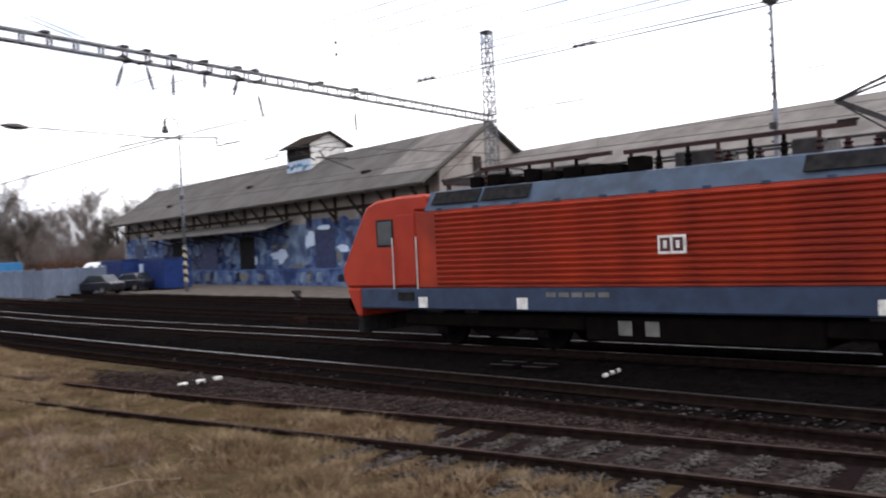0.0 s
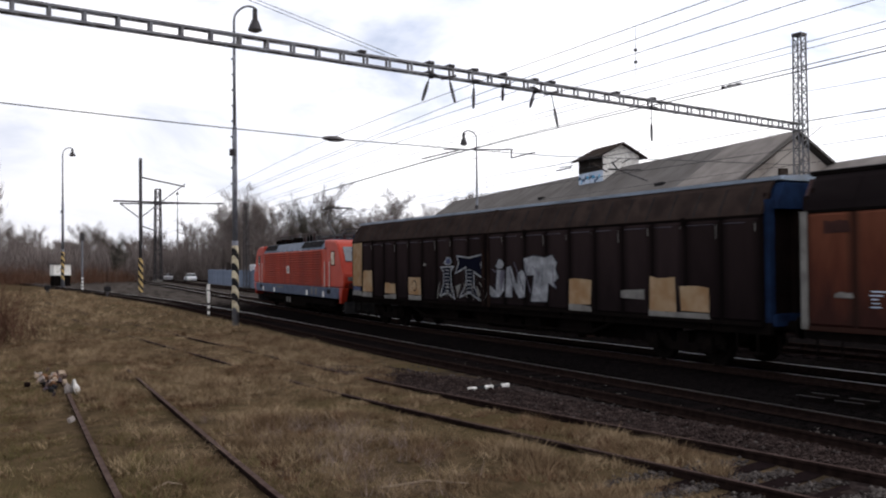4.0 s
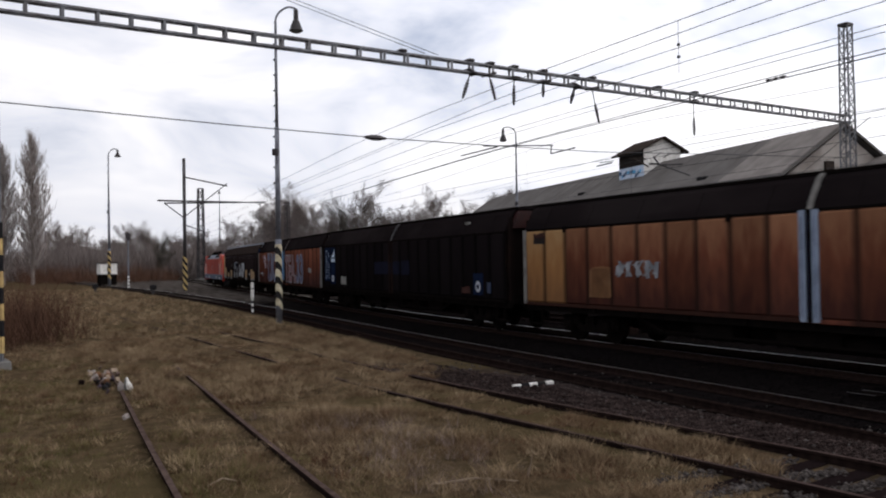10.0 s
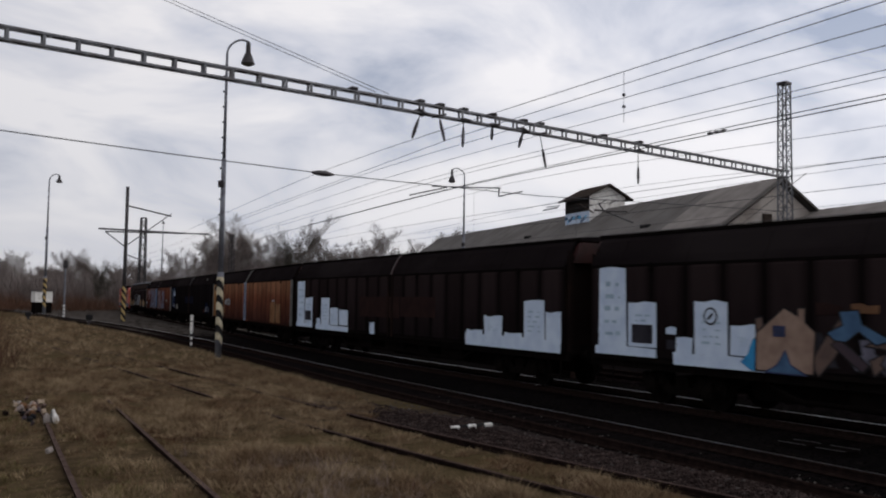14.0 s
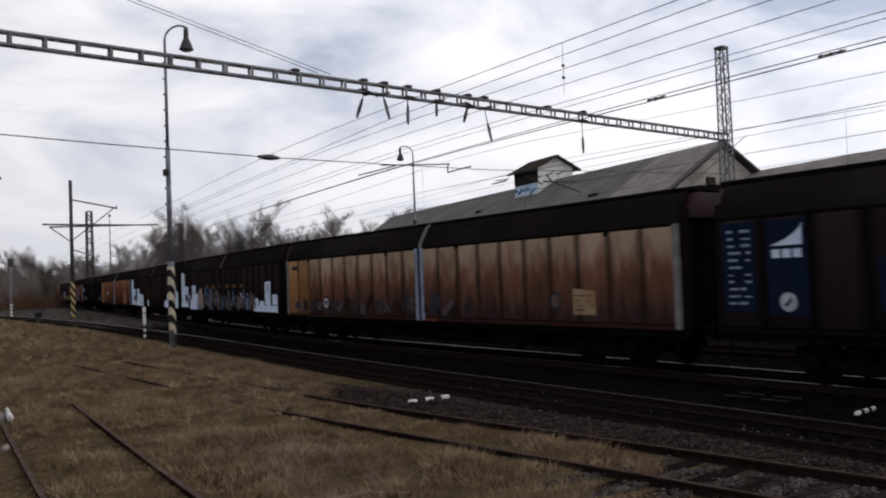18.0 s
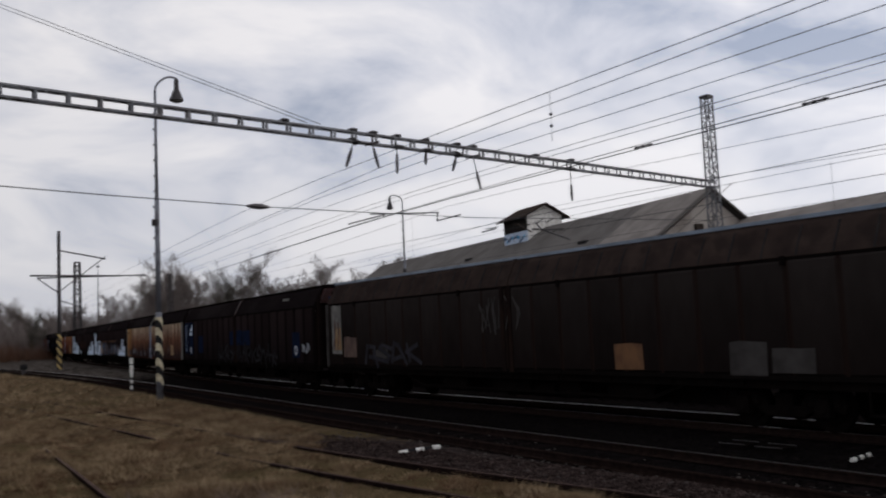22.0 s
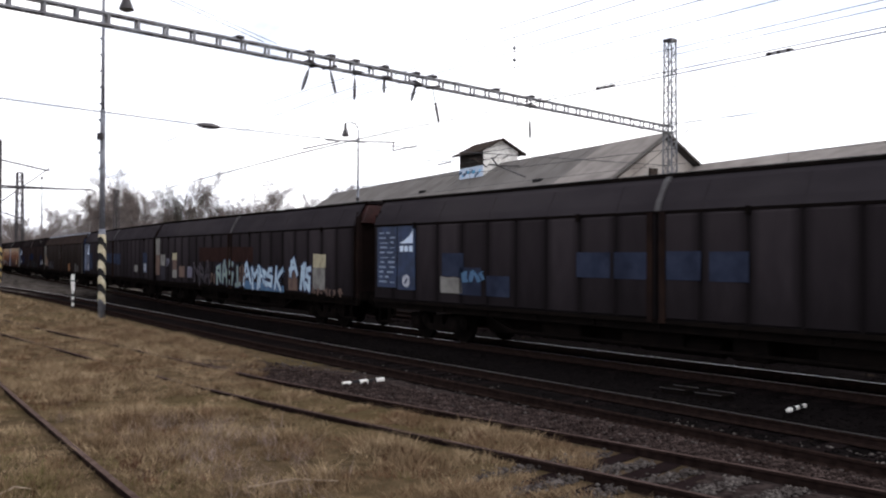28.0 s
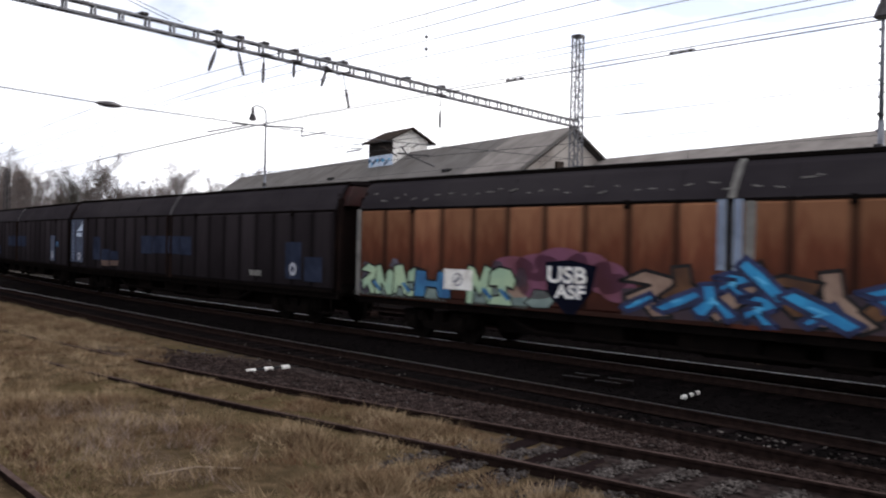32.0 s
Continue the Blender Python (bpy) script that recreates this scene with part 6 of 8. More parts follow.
def bogie(parent, x, base=0.9):
    b = Build()
    for s in (-1, 1):
        out = [(-1.35, 0.55), (-1.25, 0.78), (-0.5, 0.74), (-0.35, 0.50), (0.35, 0.50), (0.5, 0.74), (1.25, 0.78), (1.35, 0.55), (1.3, 0.4), (0.75, 0.5), (0.45, 0.3), (-0.45, 0.3), (-0.75, 0.5), (-1.3, 0.4)]
        b.prism([(x + p, z) for p, z in out], s * 1.0 - 0.06, s * 1.0 + 0.06, "y")
    b.box(x - 0.2, -1.05, 0.4, x + 0.2, 1.05, 0.75)
    bg = b.part("bogie_frame", UNDER, parent)
    for wx in (-base, base):
        for s in (-1, 1):
            place("wheel", wheel_mesh, bg, pose(x + wx, s * 0.76, 0.46))
            place("axle_box", axlebox_mesh, bg, pose(x + wx, s * 1.08, 0.48, 0, 0, 0 if s < 0 else 180))
            for k in (-0.27, 0.27):
                place("spring", spring_mesh, bg, pose(x + wx + k, s * 1.05, 0.52))
    return bg


def wagon(label, panel, hood, roof, end, first=None, strip=None, mid=None, ribs=False, strap=None):
    """A long four-door sliding-wall wagon, 22.4 m over its ends, with its near side towards -y."""
    w = thing("freight_wagon", pose(0, 0, 0), label, "freight wagon", "wagons of the freight train")
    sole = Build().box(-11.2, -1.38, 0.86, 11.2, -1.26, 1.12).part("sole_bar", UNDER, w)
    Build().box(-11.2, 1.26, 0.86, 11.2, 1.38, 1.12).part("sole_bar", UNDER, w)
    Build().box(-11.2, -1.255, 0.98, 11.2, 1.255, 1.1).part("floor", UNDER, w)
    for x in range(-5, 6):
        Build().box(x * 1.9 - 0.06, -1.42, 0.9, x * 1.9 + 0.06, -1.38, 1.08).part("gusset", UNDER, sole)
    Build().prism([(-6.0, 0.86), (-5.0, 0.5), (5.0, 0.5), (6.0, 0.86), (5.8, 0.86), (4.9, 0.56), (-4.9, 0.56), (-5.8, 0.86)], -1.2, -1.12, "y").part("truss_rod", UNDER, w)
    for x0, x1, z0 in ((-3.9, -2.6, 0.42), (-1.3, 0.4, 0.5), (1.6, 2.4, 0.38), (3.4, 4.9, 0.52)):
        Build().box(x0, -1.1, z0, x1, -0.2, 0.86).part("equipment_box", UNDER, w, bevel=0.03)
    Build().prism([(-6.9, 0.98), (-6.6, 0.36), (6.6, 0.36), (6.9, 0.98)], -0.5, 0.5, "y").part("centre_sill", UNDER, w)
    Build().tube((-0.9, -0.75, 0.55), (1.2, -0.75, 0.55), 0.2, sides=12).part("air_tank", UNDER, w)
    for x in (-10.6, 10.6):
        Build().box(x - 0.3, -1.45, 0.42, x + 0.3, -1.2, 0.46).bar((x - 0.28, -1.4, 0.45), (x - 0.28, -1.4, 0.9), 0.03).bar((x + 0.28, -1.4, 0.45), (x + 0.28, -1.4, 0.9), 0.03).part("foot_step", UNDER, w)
    for x in (-8.3, 8.3):
        bogie(w, x)
    for sx in (-1, 1):
        for sy in (-0.87, 0.87):
            place("buffer", buffer_mesh, w, pose(sx * 11.0, sy, 1.04, 0, 0, 0 if sx > 0 else 180))
        Build().bar((sx * 11.0, 0, 0.98), (sx * 11.62, 0, 0.92), 0.09).part("screw_coupling", UNDER, w)
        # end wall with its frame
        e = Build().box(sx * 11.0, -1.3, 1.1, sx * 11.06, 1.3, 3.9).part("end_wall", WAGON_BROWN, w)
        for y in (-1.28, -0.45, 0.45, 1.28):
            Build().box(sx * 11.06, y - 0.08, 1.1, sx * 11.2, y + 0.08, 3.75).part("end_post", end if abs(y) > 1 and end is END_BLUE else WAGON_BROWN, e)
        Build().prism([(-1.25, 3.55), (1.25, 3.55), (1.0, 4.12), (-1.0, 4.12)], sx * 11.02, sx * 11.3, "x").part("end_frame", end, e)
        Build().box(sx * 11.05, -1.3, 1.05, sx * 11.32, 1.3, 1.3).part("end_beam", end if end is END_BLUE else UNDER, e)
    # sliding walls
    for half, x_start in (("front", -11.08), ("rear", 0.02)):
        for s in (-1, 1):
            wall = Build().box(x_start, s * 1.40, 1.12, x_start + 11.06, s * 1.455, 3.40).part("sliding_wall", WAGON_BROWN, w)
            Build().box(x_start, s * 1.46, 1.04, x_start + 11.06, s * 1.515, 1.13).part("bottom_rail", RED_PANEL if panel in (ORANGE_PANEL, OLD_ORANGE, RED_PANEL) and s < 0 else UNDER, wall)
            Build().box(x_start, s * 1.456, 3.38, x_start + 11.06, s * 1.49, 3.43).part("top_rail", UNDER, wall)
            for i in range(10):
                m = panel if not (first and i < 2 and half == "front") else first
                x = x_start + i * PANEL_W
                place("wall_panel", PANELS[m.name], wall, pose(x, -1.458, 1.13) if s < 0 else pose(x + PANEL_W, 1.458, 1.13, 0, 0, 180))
            if s < 0:
                for x in (x_start + 2.2, x_start + 8.8):
                    Build().box(x - 0.05, -1.53, 3.28, x + 0.05, -1.49, 3.46).part("roller_bracket", UNDER, wall)
    if strip:
        for x in (-11.1, 11.02):
            Build().box(x - 0.05, -1.53, 1.06, x + 0.1, -1.44, 3.42).part("door_post", strip, w, "pale painted door post")
    mid_mat = mid or WAGON_BROWN
    low = 2.1 if mid and panel is ORANGE_PANEL and not first else 1.06
    for x, wd in (((-0.24, 0.16), (-0.04, 0.09), (0.09, 0.16)) if mid else ((-0.22, 0.14), (0.12, 0.14))):
        Build().box(x, -1.54, low, x + wd, -1.45, 3.42).part("middle_post", UNDER if mid and wd < 0.1 else mid_mat, w)
        if mid:
            Build().box(x + wd * 0.42, -1.546, low + 0.1, x + wd * 0.5, -1.541, 3.3).part("post_line", NAVY, w)
    # hood and roof
    for s in (-1, 1):
        prof = [(s * 1.47, 3.44), (s * 1.40, 3.62), (s * 1.16, 4.06), (s * 1.0, 4.2), (s * 0.95, 4.2), (s * 1.1, 4.02), (s * 1.34, 3.6), (s * 1.41, 3.44)]
        for x0 in (-11.1, 0.03):
            hd = Build().prism(prof, x0, x0 + 11.05, "x").part("hood", hood, w)
            if s < 0:
                n = 14 if ribs else 5
                for i in range(n):
                    x = x0 + 11.05 * (i + 0.5) / n
                    Build().prism([(-1.475, 3.46), (-1.405, 3.63), (-1.17, 4.07), (-1.155, 4.05), (-1.39, 3.61), (-1.46, 3.45)], x - 0.018, x + 0.018, "x").part("hood_seam", BLACK if ribs else hood, hd)
    Build().prism([(-1.02, 4.17), (1.02, 4.17), (0.9, 4.27), (0, 4.33), (-0.9, 4.27)], -11.25, 11.25, "x").part("roof", roof, w)
    Build().box(-11.25, -1.06, 4.18, 11.25, -1.0, 4.26).part("roof_edge", UNDER if roof is ROOF_BROWN else roof, w)
    Build().prism([(-1.50, 3.44), (-1.43, 3.64), (-1.19, 4.09), (-1.02, 4.24), (-1.0, 4.2), (-1.16, 4.05), (-1.4, 3.6), (-1.46, 3.44)], -0.05, 0.09, "x").part("roof_strap", strap or (GREY_PATCH if mid else END_RED if end is END_RED else hood), w)
    return w


RED_PATCH = mat("dull_red_overpaint", (0.05, 0.024, 0.02), 0.75, second=(0.03, 0.017, 0.016), scale=3)
BLUE_GREY = mat("grey_blue_stripe", (0.23, 0.28, 0.37), 0.6, second=(0.15, 0.18, 0.24), scale=3)
TRAIN = []


def locomotive():
    t = thing("electric_locomotive", pose(0, 0, 0), "red electric locomotive with grey-blue roof, skirt and raised pantograph", "locomotive")
    # skirt and lower body
    Build().prism([(-8.95, 0.93), (8.95, 0.93), (8.95, 1.47), (-8.95, 1.47)], -1.49, 1.49, "y").part("skirt", SKIRT_BLUE, t, "dark grey-blue lower body band", bevel=0.04)
    Build().box(-6.9, -1.485, 1.472, 6.9, 1.485, 3.36).part("machine_room", RED, t, "red ribbed machine room side", bevel=0.02)
    rib = Build().prism([(-1.485, 0.0), (-1.545, 0.045), (-1.55, 0.075), (-1.485, 0.095)], -6.25, 6.2, "x").mesh("side_rib", RED)
    for i in range(14):
        for s in (0, 180):
            place("side_rib", rib, t, pose(0, 0, 1.54 + i * 0.128, 0, 0, s))
    roofm = Build().prism([(-1.485, 3.364), (1.485, 3.364), (1.22, 3.82), (0.6, 3.9), (-0.6, 3.9), (-1.22, 3.82)], -6.6, 6.6, "x").part("roof", ROOF_BLUE, t, "grey-blue sloping roof band")
    for x0, x1 in ((-6.4, -5.0), (-4.9, -3.6), (2.2, 4.1), (4.2, 6.0)):
        Build().prism([(-1.45, 3.50), (-1.24, 3.80), (-1.255, 3.81), (-1.465, 3.51)], x0, x1, "x").part("roof_grille", BLACK, roofm)
    for i in range(12):
        Build().box(-6.2 + i * 1.1, -1.5, 3.35, -6.05 + i * 1.1, -1.44, 3.41).part("roof_lug", SKIRT_BLUE, roofm)
    for s in (-1, 1):
        prof = [(6.9, 1.472), (9.5, 1.472), (9.62, 1.72), (9.62, 2.06), (9.5, 2.2), (8.78, 3.42), (8.6, 3.62), (8.25, 3.74), (7.4, 3.8), (6.6, 3.8), (6.6, 3.37), (6.9, 3.37)]
        cab = Build().prism([(s * a, b) for a, b in prof], -1.47, 1.47, "y").part("cab", CAB_RED, t, "bright red slanted driver's cab", bevel=0.07)
        Build().prism([(s * a, b) for a, b in ((8.96, 0.72), (9.12, 0.72), (9.5, 1.468), (8.96, 1.468))], -1.48, 1.48, "y").part("nose_skirt", CAB_RED, cab, bevel=0.04)
        Build().prism([(s * a, b) for a, b in ((9.21, 2.715), (8.80, 3.41), (8.83, 3.43), (9.24, 2.735))], -1.25, 1.25, "y").part("windscreen", WINDSCREEN, cab, "windscreen glass that mirrors the bright sky")
        Build().prism([(s * a, b) for a, b in ((9.33, 2.57), (8.98, 3.16), (8.995, 3.17), (9.345, 2.58))], -0.9, -0.84, "y").part("wiper_arm", BLACK, cab)
        Build().box(s * 7.73, -1.49, 2.58, s * 8.22, -1.468, 3.18).part("side_window", BEIGE_BLIND if s > 0 else GLASS, cab)
        Build().box(s * 7.68, -1.482, 2.53, s * 8.27, -1.466, 3.23).part("window_frame", BLACK, cab)
        Build().box(s * 6.98, -1.49, 1.55, s * 7.55, -1.468, 3.32).part("cab_door", CAB_RED, cab, bevel=0.01)
        for x in (6.86, 7.66):
            Build().tube((s * x, -1.55, 1.45), (s * x, -1.55, 2.75), 0.022, sides=8).part("handrail", CHROME, cab)
        Build().box(s * 7.05, -1.5, 1.15, s * 7.6, -1.47, 1.36).part("step_recess", BLACK, cab)
        for y in (-1.0, 1.0):
            Build().prism([(s * 9.6, 1.8), (s * 9.64, 1.8), (s * 9.64, 2.0), (s * 9.6, 2.0)], y - 0.27, y + 0.27, "y").part("headlight", GREY_PATCH, cab, "clouded rectangular headlight glass", bevel=0.01)
        Build().prism([(s * a, b) for a, b in ((9.48, 1.475), (9.52, 1.475), (9.635, 1.71), (9.6, 1.71))], -1.2, 1.2, "y").part("front_apron", DARK_RED, cab, "dark red lower front")
        Build().prism([(s * a, b) for a, b in ((9.15, 0.8), (9.19, 0.8), (9.5, 1.45), (9.46, 1.45))], -1.2, 1.2, "y").part("buffer_beam", UNDER, cab)
        Build().tube((s * 8.5, 0, 3.62), (s * 8.74, 0, 3.6), 0.12, sides=12).part("top_light", WHITE, cab)
        Build().bar((s * 9.46, 0.5, 2.35), (s * 9.1, 0.9, 2.98), 0.03).bar((s * 9.46, -0.5, 2.35), (s * 9.1, -0.1, 2.98), 0.03).part("wiper", BLACK, cab)
        for y in (-0.87, 0.87):
            place("buffer", buffer_mesh, t, pose(s * 9.15, y, 1.04, 0, 0, 0 if s > 0 else 180))
        Build().box(s * 9.1, -1.3, 0.25, s * 9.3, 1.3, 0.84).part("snow_plough", BLACK, t, bevel=0.03)
        bogie(t, s * 5.0, 1.45)
        Build().box(s * 5.0 - 2.6, -1.3, 0.5, s * 5.0 + 2.6, -1.12, 0.84).part("bogie_side", UNDER, t, bevel=0.05)
    Build().box(-2.4, -1.3, 0.3, 2.4, 1.3, 0.84).part("transformer_box", UNDER, t, bevel=0.05)
    for x in (-6.9, -3.97, 3.31, 6.31):
        Build().box(x, -1.51, 0.98, x + 0.28, -1.492, 1.24).part("white_marking", WHITE, t)
    for x in (-1.6, -1.0):
        Build().box(x, -1.32, 0.45, x + 0.3, -1.302, 0.75).part("white_marking", GREY_PATCH, t)
    for i in range(5):
        Build().box(-3.2 + i * 0.32, -1.503, 1.26, -2.95 + i * 0.32, -1.492, 1.36).part("lettering_bar", GREY_PATCH, t)
    for i in range(3):
        Build().box(4.2 + i * 0.4, -1.503, 1.05, 4.5 + i * 0.4, -1.492, 1.4).part("lettering_bar", SKIRT_BLUE if i == 1 else GREY_PATCH, t)
    # white emblem, drawn as plain shapes
    em = Build().box(-0.52, -1.565, 2.13, 0.06, -1.551, 2.50).part("emblem", WHITE, t, "white rectangular emblem on the side")
    for a in (-0.47, -0.21):
        Build().box(a, -1.571, 2.18, a + 0.21, -1.567, 2.45).part("emblem_bar", DARK_RED, em)
        Build().box(a + 0.07, -1.576, 2.24, a + 0.14, -1.572, 2.39).part("emblem_gap", WHITE, em)
    # roof gear
    Build().bar((-5.8, -0.25, 4.12), (5.4, -0.25, 4.16), 0.05).part("roof_busbar", DARK_STEEL, t)
    Build().bar((-5.0, 0.35, 4.1), (2.0, 0.35, 4.14), 0.05).part("roof_busbar", DARK_STEEL, t)
    for x in (-5.2, -4.2, -3.0, -1.6, -1.1, 0.4, 1.0, 2.6, 3.1, 5.0):
        Build().lathe([(0.10, 0), (0.06, 0.06), (0.1, 0.1), (0.06, 0.16), (0.1, 0.2), (0.05, 0.22), (0.05, 0.28)], (x, -0.25, 3.86), 10).part("roof_insulator", END_RED, t)
    for x, wd in ((-0.6, 0.9), (1.7, 0.55), (-3.9, 1.3)):
        Build().box(x, -0.55, 3.88, x + wd, 0.5, 4.2).part("roof_box", DARK_STEEL, t, bevel=0.03)
    gear = random.Random(3)
    for i in range(9):
        x = -5.6 + i * 0.52
        Build().box(x, -0.95, 3.87, x + gear.uniform(0.25, 0.45), -0.55, 3.98 + gear.uniform(0.05, 0.22)).part("roof_box", UNDER, t, bevel=0.02)
    for x0, x1 in ((-1.6, 2.9), (-5.4, -1.9)):
        Build().bar((x0, -0.75, 4.3), (x1, -0.75, 4.33), 0.085).part("roof_busbar", END_RED, t)
        for i in range(int((x1 - x0) / 0.62)):
            x = x0 + 0.15 + i * 0.62
            Build().lathe([(0.08, 0), (0.05, 0.07), (0.08, 0.12), (0.05, 0.19), (0.08, 0.24), (0.04, 0.3), (0.04, 0.45)], (x, -0.75, 3.86), 8).part("roof_insulator", UNDER if i % 3 else END_RED, t)
    # front pantograph lies folded, rear one is raised
    for x, up in ((4.0, True), (-5.9, False), (6.4, False)):
        p = Build().box(x - 0.75, -0.7, 4.02, x + 0.75, -0.62, 4.1).box(x - 0.75, 0.62, 4.02, x + 0.75, 0.7, 4.1).box(x - 0.75, -0.7, 4.02, x - 0.65, 0.7, 4.1).box(x + 0.65, -0.7, 4.02, x + 0.75, 0.7, 4.1).part("pantograph_base", DARK_STEEL, t, "raised dark single-arm pantograph" if up else "folded dark single-arm pantograph")
        for sx in (-0.65, 0.65):
            Build().tube((x + sx, -0.6, 3.84), (x + sx, -0.6, 4.03), 0.06, sides=8).tube((x + sx, 0.6, 3.84), (x + sx, 0.6, 4.03), 0.06, sides=8).part("foot_insulator", END_RED, p)
        knee, head = ((x - 1.65, 4.88), (x + 0.35, 5.58)) if up else ((x - 1.35, 4.20), (x + 0.5, 4.34))
        Build().bar((x - 0.25 if up else x + 0.6, 0, 4.1), (knee[0], 0, knee[1]), 0.1).part("lower_arm", DARK_STEEL, p)
        Build().bar((knee[0], -0.06, knee[1]), (head[0], -0.45, head[1] - 0.06), 0.045).bar((knee[0], 0.06, knee[1]), (head[0], 0.45, head[1] - 0.06), 0.045).part("upper_arm", DARK_STEEL, p)
        Build().bar((x - 0.65 if up else x - 0.2, 0.1, 4.1), (knee[0] + 0.12, 0.1, knee[1] - 0.12), 0.03).part("thrust_rod", DARK_STEEL, p)
        for dx in (-0.22, 0.22):
            Build().bar((head[0] + dx, -0.8, head[1] - 0.12), (head[0] + dx, -0.55, head[1]), 0.04).bar((head[0] + dx, -0.55, head[1]), (head[0] + dx, 0.55, head[1]), 0.05).bar((head[0] + dx, 0.55, head[1]), (head[0] + dx, 0.8, head[1] - 0.12), 0.04).part("collector_strip", DARK_STEEL, p)
    t.scale = (1.0, 1.0, 0.962)
    TRAIN.append((t, -10.15, 5.0))


locomotive()

w = wagon("dark brown sliding-wall wagon with pale roof, pale patches and silver graffiti", BROWN_PANEL, HOOD_BROWN, ROOF_PALE, END_BLUE, ribs=True)
TRAIN.append((w, 0.5 * PITCH, 8.3))
patch(w, 4.42, 1.31, 5.37, 2.0, PALE_PATCH, rag=0.03)
patch(w, 7.66, 1.25, 8.55, 2.07, PALE_PATCH, rag=0.03)
patch(w, 8.72, 1.28, 9.62, 1.86, PALE_PATCH, rag=0.03)
patch(w, 6.61, 1.52, 7.45, 1.74, GREY_PATCH, rag=0.03)
patch(w, 4.4, 1.12, 5.35, 1.28, GREY_PATCH, rag=0.03)
patch(w, 7.64, 1.12, 9.61, 1.25, GREY_PATCH, rag=0.03)
glyph(w, -3.11, 1.25, -1.95, 2.67, FLARED_I, DARK_NAVY, SILVER)
glyph(w, -2.75, 2.43, -2.20, 2.67, DOT, NAVY, SILVER, 0.04)
glyph(w, -1.95, 1.25, -0.09, 2.75, FLARED_T, DARK_NAVY, SILVER)
scrawl(w, -3.41, 1.20, 0.36, 1.85, GREY_PATCH, 4, step=0.5, thick=0.035, per=2)
for i in range(7):
    patch(w, -2.68, 1.5 + i * 0.12, -2.38, 1.53 + i * 0.12, SILVER, "chrome_bar", layer=4)
    patch(w, -1.15, 1.5 + i * 0.12, -0.85, 1.53 + i * 0.12, SILVER, "chrome_bar", layer=4)
scrawl(w, 0.3, 1.45, 3.8, 2.5, LILAC, 7, step=0.5, thick=0.035, per=1)
glyph(w, 0.17, 1.37, 1.23, 2.53, FAT_J, SILVER, SOOT_GREY, 0.03)
glyph(w, 0.61, 2.28, 1.10, 2.58, DOT, SILVER)
glyph(w, 1.16, 1.37, 2.33, 2.43, FAT_N, SILVER, SOOT_GREY, 0.03)
glyph(w, 2.2, 1.29, 3.96, 2.68, FAT_T, SILVER, SOOT_GREY, 0.03)
patch(w, -10.89, 1.54, -10.0, 3.36, PALE_PATCH, rag=0.03)
patch(w, -9.84, 1.33, -8.94, 2.2, PALE_PATCH, rag=0.03)
patch(w, -7.67, 1.31, -6.75, 1.72, PALE_PATCH, rag=0.03)
patch(w, -5.55, 1.32, -4.58, 1.94, PALE_PATCH, rag=0.03)
patch(w, -10.93, 1.15, -9.99, 1.35, GREY_PATCH, rag=0.03)
patch(w, -9.93, 1.12, -8.94, 1.3, GREY_PATCH, rag=0.03)
patch(w, -7.72, 1.1, -6.7, 1.27, GREY_PATCH, rag=0.03)
patch(w, -5.58, 1.11, -4.53, 1.29, GREY_PATCH, rag=0.03)
patch(w, -10.21, 1.86, -10.03, 2.03, GREY_PATCH, rag=0.03)
patch(w, -4.31, 2.39, -4.18, 2.49, GREY_PATCH, rag=0.03)
patch(w, -10.85, 1.37, -10.1, 1.53, NAVY, rag=0.03)
disc(w, -5.05, 1.65, 0.2, BLACK, layer=3)
disc(w, -5.05, 1.65, 0.165, PALE_PATCH, layer=5)
scrawl(w, -5.17, 1.55, -4.93, 1.74, BLACK, 3, step=0.12, thick=0.03, per=2)
for i in range(1, 20):
    x = -11.06 + i * 1.107
    Build().box(x + 0.1, -1.516, 3.27, x + 0.9 - 0.2 * (i % 2), -1.511, 3.283).part("chalky_frame_line", LILAC, w)
    Build().box(x + 0.97, -1.516, 2.95 + 0.13 * (i % 3), x + 0.99, -1.511, 3.26).part("chalky_frame_line", GREY_PATCH, w)

w = wagon("rusty red-brown sliding-wall wagon with large outlined blue letters", RED_PANEL, ROOF_BROWN, ROOF_BROWN, END_RED, strip=GREY_PATCH)
TRAIN.append((w, 1.5 * PITCH, 8.3))
writing("T.BONE", -6.88, 1.22, -1.16, 3.26, SKIN - 0.012, NAVY, w, "graffiti_letters", WORN_WHITE, 0.03)
writing("TEA.", 0.2, 1.24, 3.90, 3.04, SKIN - 0.012, DARK_RED, w, "graffiti_letters", WORN_WHITE, 0.024)
writing("33", 4.15, 1.24, 6.09, 3.04, SKIN - 0.012, NAVY, w, "graffiti_letters", WORN_WHITE, 0.024)
patch(w, -1.15, 1.37, 0.07, 3.34, WORN_CYAN, rag=0.03)
patch(w, 7.69, 1.92, 8.47, 2.21, GREY_PATCH, rag=0.03)
bars(w, -8.62, 2.61, -7.67, 3.16, ICE, 5, 3)
bars(w, -8.16, 2.15, -7.3, 2.59, ICE, 5, 3)
bars(w, -9.65, 1.52, -9.07, 1.88, ICE, 5, 3)
patch(w, -10.37, 1.7, -10.0, 1.81, GREY_PATCH, rag=0.03)
patch(w, -10.61, 2.97, -10.05, 3.2, RED_PATCH, rag=0.03)

